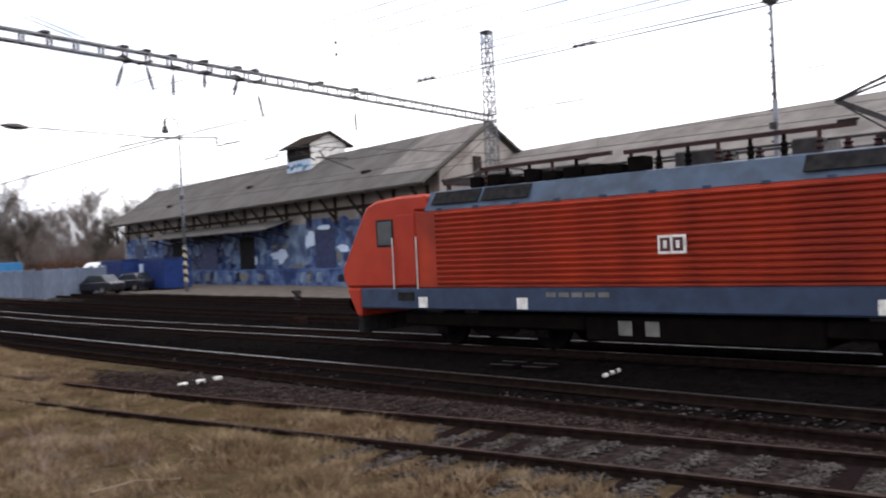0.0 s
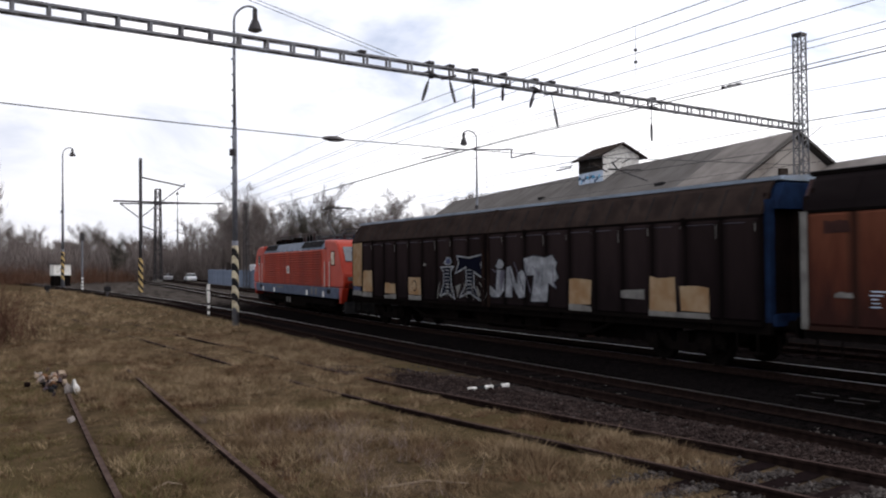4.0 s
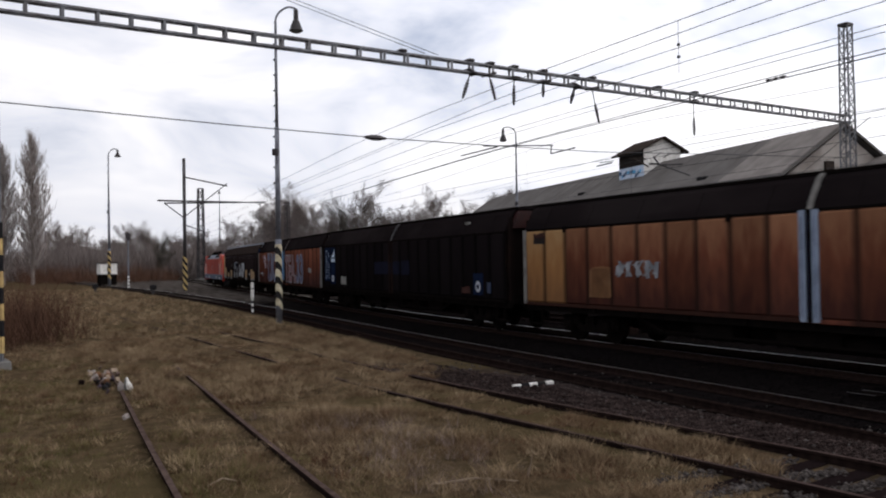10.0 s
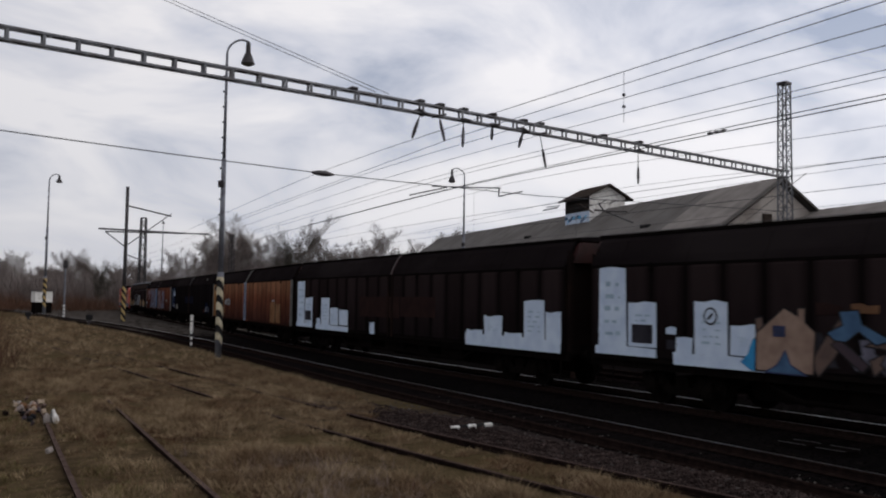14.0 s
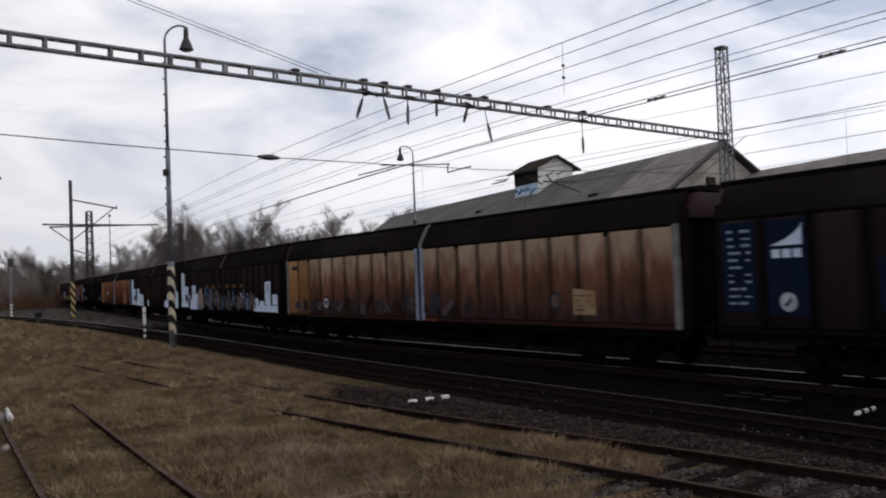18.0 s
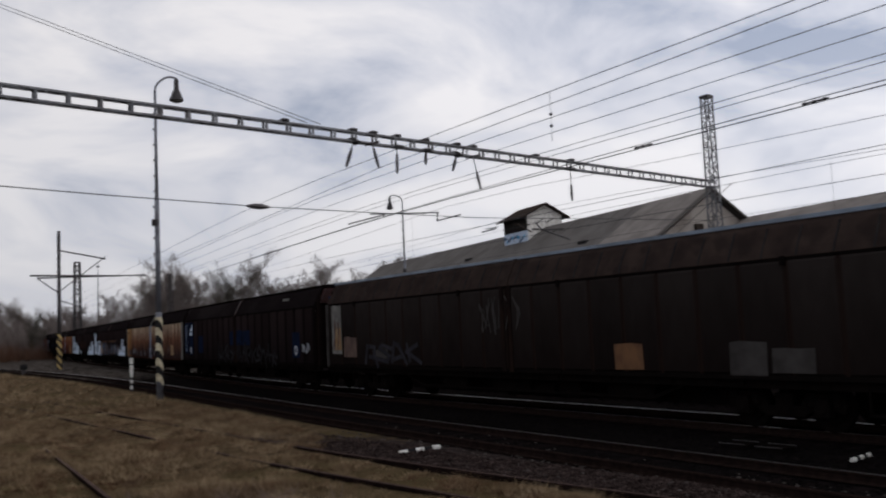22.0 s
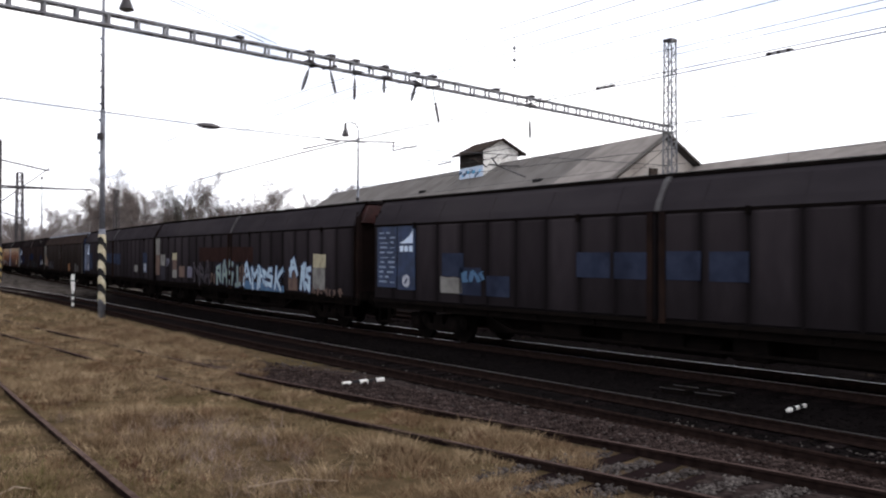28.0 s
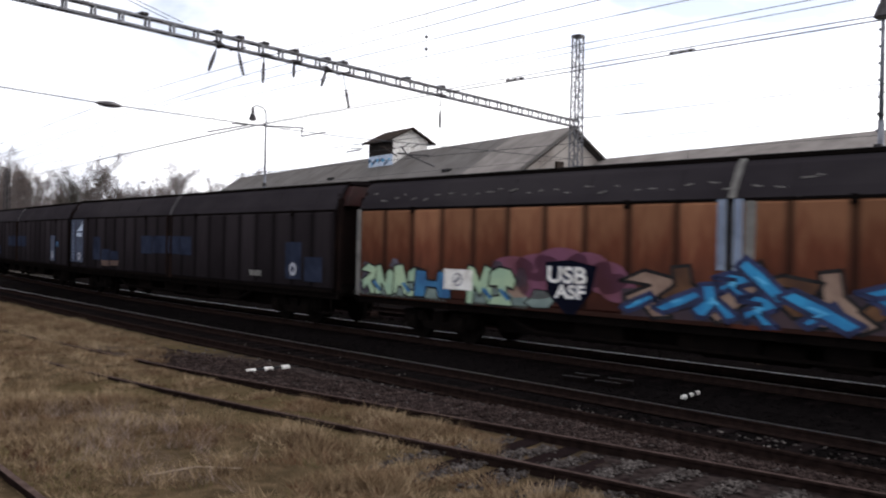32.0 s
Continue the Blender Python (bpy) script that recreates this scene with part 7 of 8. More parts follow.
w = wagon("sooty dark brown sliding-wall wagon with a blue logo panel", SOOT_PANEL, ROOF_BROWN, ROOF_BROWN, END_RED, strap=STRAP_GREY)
TRAIN.append((w, 2.5 * PITCH, 8.3))
patch(w, -2.19, 1.93, 0.01, 2.5, FAINT_BLUE, rag=0.03)
patch(w, 0.27, 1.93, 1.13, 2.51, FAINT_BLUE, rag=0.03)
patch(w, 1.37, 1.92, 2.29, 2.5, FAINT_BLUE, rag=0.03)
data_panel(w, -10.73, 1.49, -9.76, 3.33, GRIMY_BLUE)
fin_panel(w, -9.59, 1.36, -8.78, 3.33, GRIMY_BLUE)
patch(w, -7.69, 1.35, -6.8, 1.76, GREY_PATCH, rag=0.03)
round_label(w, 8.67, 1.25, 9.45, 2.02, GRIMY_BLUE)
patch(w, 7.66, 1.29, 8.38, 1.52, RED_PATCH, rag=0.03)
patch(w, 9.77, 1.34, 10.04, 1.71, LOGO_BLUE, rag=0.03)
Build().box(7.6, -1.30, 3.80, 8.0, -1.26, 3.9).part("hood_label", GREY_PATCH, w)

w = wagon("sliding-wall wagon with bleached orange panels and an ochre end panel", ORANGE_PANEL, ROOF_BROWN, ROOF_BROWN, END_RED, first=YELLOW_PANEL, strip=GREY_PATCH, mid=BLUE_GREY)
TRAIN.append((w, 3.5 * PITCH, 8.3))
patch(w, -7.64, 1.37, -6.74, 2.18, OCHRE_PATCH, rag=0.03)
scrawl(w, -6.48, 1.91, -4.72, 2.42, SILVER, 1)
patch(w, -10.54, 2.97, -9.93, 3.15, BLACK, rag=0.03)
patch(w, 6.68, 1.1, 7.73, 2.26, OCHRE_PATCH, rag=0.03)
patch(w, 7.94, 1.13, 8.82, 2.16, OCHRE_PATCH, rag=0.03)
patch(w, -7.54, 1.38, -6.69, 2.23, OCHRE_PATCH, rag=0.03)
scrawl(w, 6.99, 2.26, 7.58, 2.4, SILVER, 6)
patch(w, -10.54, 3.01, -9.93, 3.28, RED_PATCH, rag=0.03)

w = wagon("dark brown sliding-wall wagon with an ice-white painted skyline", BROWN_PANEL, ROOF_BROWN, ROOF_BROWN, END_RED)
TRAIN.append((w, 4.5 * PITCH, 8.3))
patch(w, -2.92, 1.77, 0.82, 2.59, DULL_RED, rag=0.03)
patch(w, 0.92, 1.85, 3.69, 2.6, DULL_RED, rag=0.03)
skyline(w, [(-10.64, 1.33, -9.67, 3.31), (-9.56, 1.35, -8.57, 2.51), (-7.39, 1.28, -6.39, 2.52), (-6.28, 1.31, -5.32, 2.07), (-5.2, 1.33, -4.21, 1.99), (-7.93, 1.26, -7.5, 1.56), (-1.89, 1.08, -1.45, 1.55), (6.98, 1.35, 8.02, 2.01), (8.14, 1.37, 9.1, 1.54), (9.2, 1.36, 10.23, 2.5), (10.32, 1.34, 11.0, 2.18), (5.9, 1.31, 6.87, 1.55)],
        [(-10.74, 1.12, -8.54, 1.34), (-8.05, 1.07, -4.17, 1.3), (5.82, 1.06, 11.0, 1.41)])

patch(w, -9.48, 1.45, -8.7, 1.9, SOOT_GREY, "painted_window", layer=4)

w = wagon("dark brown sliding-wall wagon with white skyline and a coloured mural", BROWN_PANEL, ROOF_BROWN, ROOF_BROWN, END_RED)
TRAIN.append((w, 5.5 * PITCH, 8.3))
mural = random.Random(17)
for i in range(34):
    x = -5.9 + i * 0.37 + mural.uniform(-0.12, 0.12)
    top = mural.uniform(1.75, 2.35)
    glyph(w, x, mural.uniform(1.06, 1.3), x + mural.uniform(0.5, 1.0), top, (SWOOP, HOOK, DOT, FAT_A, STROKE, FALL)[i % 6], (MUTED_TAN, LILAC, MUTED_BLUE, SOOT_GREY, MUTED_TAN, PLUM, LILAC)[i % 7], BLACK, 0.03, 3 + i % 3, "mural_figure")
glyph(w, -6.15, 1.08, -5.2, 1.75, DOT, CYAN, None, 0.04, 6, "blue_splash")
glyph(w, -5.75, 1.1, -4.3, 2.42, [(0, 0), (0.02, 0.6), (0.1, 0.66), (0.5, 1.0), (0.72, 0.88), (0.72, 1.0), (0.84, 1.0), (0.84, 0.78), (1, 0.64), (0.96, 0)], SAND, BLACK, 0.035, 7, "painted_house")
patch(w, -5.3, 1.82, -5.0, 2.05, NAVY, "painted_window", layer=9)
glyph(w, -5.5, 1.08, -4.5, 1.55, [(0, 0), (0.3, 0.35), (0.5, 1.0), (0.62, 0.4), (1, 0)], MUTED_BLUE, NAVY, 0.03, 9, "painted_star")
glyph(w, -4.05, 1.75, -2.7, 2.4, SWOOP, MUTED_BLUE, BLACK, 0.03, 7, "blue_swoop")
for i in range(12):
    patch(w, -4.3 + i * 0.78, 2.3 + 0.03 * (i % 2), -3.75 + i * 0.78, 2.5, (DULL_RED, TAN_BAND)[i % 2], "lettering_bar", 0.04, 2)
scrawl(w, 2.2, 1.15, 5.6, 2.1, ICE, 4, step=0.9, thick=0.07, per=1)
scrawl(w, 4.6, 1.1, 6.2, 1.8, MUTED_BLUE, 6, step=0.6, thick=0.16, per=2)
skyline(w, [(-10.73, 1.36, -9.73, 3.36), (-9.62, 1.4, -8.68, 2.49), (-8.35, 1.75, -8.02, 1.91), (-7.46, 1.33, -6.51, 2.54), (-8.02, 1.31, -7.53, 1.68), (-6.42, 1.37, -5.47, 2.04), (6.87, 1.41, 7.47, 1.77), (8.72, 1.46, 9.57, 2.55), (9.84, 1.48, 10.62, 1.94), (7.77, 1.43, 8.49, 1.64)],
        [(-10.88, 1.16, -8.69, 1.38), (-8.11, 1.06, -5.48, 1.34), (6.78, 1.14, 10.61, 1.45)])

patch(w, -9.5, 1.5, -8.8, 1.95, SOOT_GREY, "painted_window", layer=4)
for x, z in ((-6.98, 2.2), (9.15, 2.25)):
    disc(w, x, z, 0.2, SOOT_GREY, layer=4)
    disc(w, x, z, 0.155, ICE, layer=5)
    glyph(w, x - 0.09, z - 0.09, x + 0.09, z + 0.09, STROKE, SOOT_GREY, None, layer=7, name="mark_arrow")
patch(w, -8.33, 1.4, -8.05, 1.62, SOOT_GREY, layer=1)

w = wagon("sliding-wall wagon with rust-streaked tan panels and blue middle posts", OLD_ORANGE, ROOF_BROWN, ROOF_BROWN, END_RED, first=YELLOW_PANEL, strip=GREY_PATCH, mid=BLUE_GREY)
TRAIN.append((w, 6.5 * PITCH, 8.3))
patch(w, 7.53, 1.35, 8.38, 1.98, PALE_PATCH, rag=0.03)
bars(w, 7.6, 1.4, 8.3, 1.9, MUTED_TAN, 4, 5)
patch(w, -9.71, 1.93, -8.84, 2.52, OCHRE_PATCH, rag=0.03)
disc(w, 6.87, 1.69, 0.24, SOOT_GREY, layer=1)
disc(w, 6.87, 1.69, 0.17, MUTED_TAN, layer=2)
disc(w, -7.2, 1.6, 0.2, MARK_WHITE, layer=4)
disc(w, -7.2, 1.6, 0.1, SOOT_GREY, layer=5)
patch(w, -10.55, 2.98, -10.0, 3.14, BLACK, layer=1)
tag_wall = random.Random(23)
for i in range(22):
    x = -10.6 + i * 0.62 + tag_wall.uniform(-0.15, 0.15)
    glyph(w, x, 1.14 + tag_wall.uniform(0, 0.2), x + tag_wall.uniform(0.35, 0.8), tag_wall.uniform(1.6, 2.1), (HOOK, SWOOP, FAT_N, STROKE)[i % 4], (SOOT_GREY, PLUM, DULL_RED)[i % 3], None, 0.04, 1 + i % 2, "faded_tag")

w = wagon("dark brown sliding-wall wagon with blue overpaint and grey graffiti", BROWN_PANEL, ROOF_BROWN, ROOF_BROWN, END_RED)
TRAIN.append((w, 7.5 * PITCH, 8.3))
data_panel(w, -10.92, 1.48, -10.13, 3.31, GRIMY_BLUE)
fin_panel(w, -9.84, 1.41, -8.94, 3.31, GRIMY_BLUE)
patch(w, -7.52, 1.52, -6.62, 2.49, GRIMY_BLUE, rag=0.03)
patch(w, -0.94, 1.94, -0.12, 2.65, GRIMY_BLUE, rag=0.03)
patch(w, 0.1, 1.93, 1.19, 2.67, GRIMY_BLUE, rag=0.03)
patch(w, 1.32, 1.92, 2.57, 2.62, GRIMY_BLUE, rag=0.03)
sprayed(w, -3.25, 1.15, 6.6, 1.95, [0, 3, 4, 1, 2, 5, 0, 4, 3, 1, 2, 0, 4], GHOST_GREY, SOOT_PAINT, 0.11, 0.03, seed=21, name="faded_tag", wild=0.32)
round_label(w, 8.61, 1.39, 9.46, 2.43, GRIMY_BLUE)
scrawl(w, 9.67, 1.53, 10.54, 2.0, SILVER, 8)
Build().box(6.9, -1.30, 3.80, 7.7, -1.26, 3.9).part("hood_label", GREY_PATCH, w)

w = wagon("grey-brown sliding-wall wagon with pale roof and pale patches", GREY_PANEL, HOOD_BROWN, ROOF_PALE, END_BLUE, strip=DIM_PATCH, ribs=True)
TRAIN.append((w, 8.5 * PITCH, 8.3))
patch(w, 7.43, 1.11, 8.31, 1.8, DIM_PATCH, rag=0.03)
patch(w, 8.45, 1.18, 9.4, 1.66, DIM_PATCH, rag=0.03)
patch(w, 4.13, 1.19, 5.02, 1.8, TAN_BAND, rag=0.03)
scrawl(w, -1.3, 2.05, 0.6, 3.2, DIM_PATCH, 3, step=0.36, thick=0.05)
patch(w, -10.7, 1.55, -9.95, 3.36, GREY_PATCH, rag=0.03)
patch(w, -10.45, 1.7, -9.97, 2.5, PALE_PATCH, rag=0.06, layer=1)
scrawl(w, -10.65, 1.6, -10.0, 3.0, MUTED_TAN, 4, step=0.4, thick=0.06, per=3)
patch(w, -9.74, 1.43, -8.79, 2.16, MUTED_TAN, rag=0.03)
sprayed(w, -8.05, 1.2, -4.46, 2.0, [4, 1, 0, 3], SOOT_GREY, BLACK, 0.12, 0.03, seed=31, name="faded_tag")
patch(w, -7.58, 1.38, -6.6, 1.7, DIM_PATCH, rag=0.03)

w = wagon("dark brown sliding-wall wagon with four blue overpainted blocks", HAZED_PANEL, HAZED_HOOD, ROOF_BROWN, END_RED, strap=STRAP_GREY)
TRAIN.append((w, 9.5 * PITCH, 8.3))
data_panel(w, -10.8, 1.35, -9.83, 3.34)
fin_panel(w, -9.67, 1.35, -8.8, 3.35)
patch(w, -2.17, 2.0, -1.27, 2.63, BAND_BLUE, rag=0.0)
patch(w, -1.18, 1.96, -0.09, 2.62, BAND_BLUE, rag=0.0)
patch(w, 0.0, 1.94, 1.05, 2.6, BAND_BLUE, rag=0.0)
patch(w, 1.13, 1.9, 2.35, 2.59, BAND_BLUE, rag=0.0)
patch(w, 8.71, 2.06, 9.64, 2.63, BAND_BLUE, rag=0.0)
patch(w, -8.56, 1.47, -7.65, 2.62, BAND_BLUE, rag=0.0)
round_label(w, 8.82, 1.51, 9.62, 2.04, LOGO_BLUE)
patch(w, 6.5, 1.51, 7.32, 1.9, GREY_PATCH, rag=0.03)

w = wagon("dark sliding-wall wagon with ice-blue graffiti letters and grey patches", HAZED_PANEL, HAZED_HOOD, ROOF_BROWN, END_RED, strap=STRAP_GREY)
TRAIN.append((w, 10.5 * PITCH, 8.3))
patch(w, -11.04, 1.44, -10.36, 2.55, MUTED_TAN, rag=0.02)
patch(w, -11.04, 2.5, -10.36, 3.36, GREY_PATCH, rag=0.03, layer=1)
patch(w, -10.16, 1.2, -9.42, 2.0, SOOT_GREY, rag=0.03)
patch(w, -10.16, 1.95, -9.42, 2.51, GREY_PATCH, rag=0.03, layer=1)
scrawl(w, -9.17, 1.85, -8.62, 2.4, LILAC, 3, step=0.3, thick=0.08, per=3)
patch(w, -8.11, 1.75, -7.44, 2.3, MUTED_TAN, rag=0.03)
patch(w, -8.11, 2.26, -7.44, 2.6, DUSTY_CREAM, rag=0.03, layer=1)
patch(w, -8.11, 1.35, -7.44, 1.76, GREY_PATCH, rag=0.04, layer=1)
patch(w, -7.02, 1.4, -6.17, 1.95, MUTED_TAN, rag=0.04)
patch(w, -5.72, 1.4, -5.02, 1.95, LILAC, rag=0.04)
sprayed(w, -4.72, 1.2, -2.42, 2.15, [2, 4, 0], SOOT_GREY, PLUM, 0.1, 0.03, seed=4, name="faded_tag")
scrawl(w, -2.42, 1.2, -1.72, 1.75, MUTED_TAN, 5, step=0.4, thick=0.09, per=2)
patch(w, 6.12, 1.2, 6.89, 1.92, MUTED_TAN, rag=0.03)
patch(w, 8.20, 1.3, 9.16, 2.06, GREY_PATCH, rag=0.03)
patch(w, 8.23, 2.06, 9.20, 2.53, DUSTY_CREAM, rag=0.02, layer=1)
scrawl(w, 8.08, 1.07, 10.48, 1.4, MUTED_TAN, 6, step=0.36, thick=0.07)
patch(w, -3.99, 2.21, 2.62, 2.85, DULL_RED, rag=0.03)
patch(w, 1.68, 1.12, 5.68, 1.42, MUTED_BLUE, "graffiti_ground", 0.1)
sprayed(w, 1.75, 1.14, 5.57, 2.12, [0, 2, 4, 1, 3], PALE_LETTER, NAVY, 0.17, 0.045, seed=2)
scrawl(w, 1.88, 1.3, 5.48, 2.1, MUTED_BLUE, 2, step=0.55, thick=0.07, per=1)
sprayed(w, -1.67, 1.24, 1.28, 2.22, [4, 0, 1, 5], DIM_MINT, NAVY, 0.16, 0.045, seed=7)
scrawl(w, 1.03, 1.3, 1.53, 2.1, MUTED_TAN, 8, step=0.4, thick=0.1, per=2)
sprayed(w, 6.26, 1.72, 6.98, 2.42, [0], PALE_LETTER, NAVY, 0.18, 0.05, layer=3, seed=9)
sprayed(w, 7.18, 1.3, 8.08, 2.25, [4, 1], PALE_LETTER, NAVY, 0.18, 0.05, layer=3, seed=12)

w = wagon("dark brown sliding-wall wagon with blue blocks and logo panel", HAZED_PANEL, HAZED_HOOD, ROOF_BROWN, END_RED, strap=STRAP_GREY)
TRAIN.append((w, 11.5 * PITCH, 8.3))
data_panel(w, -10.84, 1.51, -9.78, 3.36)
fin_panel(w, -9.72, 1.46, -8.83, 3.36)
patch(w, -7.51, 1.9, -6.56, 2.55, BAND_BLUE, rag=0.0)
patch(w, -7.57, 1.43, -6.6, 1.88, GREY_PATCH, rag=0.03)
patch(w, -2.31, 1.98, -1.28, 2.56, BAND_BLUE, rag=0.0)
patch(w, -1.16, 1.97, -0.17, 2.56, BAND_BLUE, rag=0.0)
patch(w, 0.28, 1.98, 1.14, 2.58, BAND_BLUE, rag=0.0)
patch(w, 1.35, 1.97, 2.24, 2.57, BAND_BLUE, rag=0.0)
patch(w, -5.58, 1.41, -4.67, 1.95, BAND_BLUE, rag=0.0)
patch(w, -6.74, 1.41, -5.81, 2.16, BAND_BLUE, rag=0.0)
scrawl(w, -6.74, 1.74, -5.81, 2.11, MUTED_BLUE, 10)
round_label(w, 7.92, 1.32, 8.73, 2.6, LOGO_BLUE)
scrawl(w, 8.95, 2.01, 9.64, 2.36, WORN_CYAN, 12, step=0.3, thick=0.06)

w = wagon("dark brown sliding-wall wagon with blue logo panels and blue blocks", HAZED_PANEL, HAZED_HOOD, ROOF_BROWN, END_RED, strap=STRAP_GREY)
TRAIN.append((w, 12.5 * PITCH, 8.3))
data_panel(w, -11.0, 1.38, -10.48, 3.36)
fin_panel(w, -10.37, 1.37, -9.42, 3.36)
patch(w, -8.08, 1.55, -7.22, 2.57, BAND_BLUE, rag=0.0)
patch(w, -7.06, 1.54, -6.1, 2.03, BAND_BLUE, rag=0.0)
patch(w, -6.01, 1.58, -5.09, 1.96, BAND_BLUE, rag=0.0)
patch(w, -7.04, 1.3, -6.09, 1.53, MUTED_TAN, rag=0.03)
patch(w, -5.99, 1.34, -5.08, 1.57, MUTED_TAN, rag=0.03)
patch(w, 9.6, 1.32, 10.55, 2.05, BAND_BLUE, rag=0.0)
patch(w, -2.64, 1.92, -1.56, 2.63, BAND_BLUE, rag=0.0)
patch(w, -1.5, 1.96, -0.3, 2.63, BAND_BLUE, rag=0.0)
patch(w, -0.25, 1.97, 0.1, 2.63, BAND_BLUE, rag=0.0)
patch(w, 0.14, 1.96, 0.94, 2.63, BAND_BLUE, rag=0.0)
patch(w, 1.0, 1.94, 1.93, 2.62, BAND_BLUE, rag=0.0)
round_label(w, 8.51, 1.36, 9.41, 2.48, BAND_BLUE)
patch(w, 6.28, 1.38, 7.04, 1.57, GREY_PATCH, rag=0.03)

w = wagon("sliding-wall wagon with orange panels and bright mint and blue graffiti", ORANGE_PANEL, HAZED_HOOD, ROOF_BROWN, END_RED, strip=GREY_PATCH, mid=BLUE_GREY)
TRAIN.append((w, 13.5 * PITCH, 8.3))
patch(w, -10.95, 1.08, -7.6, 1.5, DIM_MINT, "graffiti_ground", 0.08)
patch(w, -6.7, 1.06, -4.9, 1.5, DIM_MINT, "graffiti_ground", 0.08)
piece(w, -10.9, 1.12, -8.3, 1.98, [HOOK, FAT_N, FAT_A, FAT_Z], MINT, BLACK, 0.045)
piece(w, -8.6, 1.1, -7.5, 1.96, [FAT_H], WORN_CYAN, BLACK, 0.045, layer=4)
piece(w, -6.75, 1.1, -5.3, 2.0, [FAT_M, FAT_Z], MINT, BLACK, 0.045)
for x, z, wd, h, m in ((-11.0, 1.1, 0.5, 0.9, LILAC), (-5.5, 1.3, 0.7, 0.55, SAND), (-5.0, 1.1, 0.9, 0.42, DIM_MINT), (-5.3, 1.55, 0.4, 0.45, LILAC), (-9.75, 1.85, 0.4, 0.25, LILAC), (-6.1, 1.85, 0.5, 0.28, LILAC)):
    glyph(w, x, z, x + wd, z + h, DOT, m, BLACK if m is DIM_MINT else None, 0.03, 1, "bubble")
for x in (-10.4, -9.2, -6.3, -5.75):
    glyph(w, x, 1.2, x + 0.35, 1.5, FALL, WORN_CYAN, None, 0.03, 6, "highlight")
patch(w, -7.61, 1.39, -6.63, 1.89, WHITE, "white_label", layer=6)
disc(w, -7.12, 1.64, 0.16, NAVY, layer=7)
disc(w, -7.12, 1.64, 0.13, WHITE, layer=8)
glyph(w, -7.2, 1.56, -7.04, 1.72, STROKE, NAVY, None, layer=10, name="mark_arrow")
writing("USB", -4.29, 1.69, -3.22, 2.06, SKIN - 0.034, WHITE, w, "graffiti_letters", NAVY)
writing("ASF", -4.08, 1.36, -3.26, 1.67, SKIN - 0.034, WHITE, w, "graffiti_letters", NAVY)
patch(w, -3.81, 1.25, -3.46, 1.3, WHITE, rag=0.03)
patch(w, -3.83, 1.14, -3.48, 1.19, WHITE, rag=0.03)
CLOUD = [(0.5 + 0.5 * math.cos(k * 0.349), 0.5 + 0.5 * math.sin(k * 0.349)) for k in range(18)]
for x, z, wd, h in ((-6.0, 1.75, 1.3, 0.5), (-5.3, 1.7, 1.4, 0.62), (-4.7, 1.75, 1.5, 0.72), (-3.9, 1.6, 1.3, 0.78), (-3.3, 1.5, 1.1, 0.7), (-2.9, 1.35, 0.9, 0.6), (-5.2, 1.3, 1.2, 0.6)):
    glyph(w, x, z, x + wd, z + h, CLOUD, PINK, None, layer=1, name="pink_haze")
glyph(w, -4.45, 1.02, -2.95, 2.2, [(0.05, 0.95), (0.5, 1.0), (0.98, 0.9), (0.9, 0.45), (0.6, 0.0), (0.42, 0.02), (0.1, 0.4)], DARK_NAVY, None, layer=3, name="shield_ground")
for x0 in (0.0, 6.6):
    patch(w, x0 - 2.3, 1.1, min(x0 + 4.3, 11.0), 1.75, PLUM, "dark_ground", 0.12, 1)
    for i in range(7):
        x = x0 - 2.4 + i * 0.95
        if x < 9.5:
            glyph(w, x, 1.1 + 0.2 * (i % 2), x + 1.3, 2.05 + 0.12 * (i % 3), (HOOK, SWOOP, STROKE)[i % 3], (SAND, TAN_BAND)[i % 2], BLACK, 0.07, 2 + i % 2)
    for i, (x, z, wd, h, s) in enumerate(((-2.35, 1.2, 0.8, 0.4, STROKE), (-1.6, 1.22, 1.1, 0.5, STROKE), (-0.75, 1.15, 1.0, 0.7, SWOOP), (-0.3, 1.62, 0.8, 0.45, HOOK), (0.15, 1.5, 1.0, 0.85, FALL), (0.95, 1.1, 1.5, 0.7, FALL), (0.2, 1.1, 0.8, 0.6, HOOK), (1.35, 1.15, 0.7, 0.45, STROKE), (2.3, 1.72, 1.5, 0.42, STROKE), (2.5, 1.1, 1.5, 0.75, FALL), (2.75, 1.45, 1.0, 0.3, STROKE), (3.3, 1.25, 0.8, 0.7, FALL))):
        if x0 + x + wd < 11:
            glyph(w, x0 + x, z, x0 + x + wd, z + h, s, CYAN, NAVY, 0.09, 5 + i % 3)
            glyph(w, x0 + x + wd * 0.35, z + h * 0.42, x0 + x + wd * 0.62, z + h * 0.62, s, SKY_PAINT, None, layer=9)
patch(w, -0.1, 2.08, 0.1, 3.36, GREY_PATCH, rag=0.03)
patch(w, 0.29, 2.1, 0.5, 3.36, GREY_PATCH, rag=0.03)
tag_rng = random.Random(8)
for i in range(30):
    x, z, a = -10.6 + i * 0.42 + tag_rng.uniform(-0.1, 0.1), tag_rng.uniform(3.58, 3.84), tag_rng.uniform(0.06, 0.26)
    y = -1.412 + (z - 3.62) * 0.545
    Build().bar((x, y - 0.005, z), (x + a, y - 0.005 + 0.02, z + tag_rng.uniform(-0.04, 0.05)), 0.02, 0.03).part("hood_tag", GREY_PATCH, w)


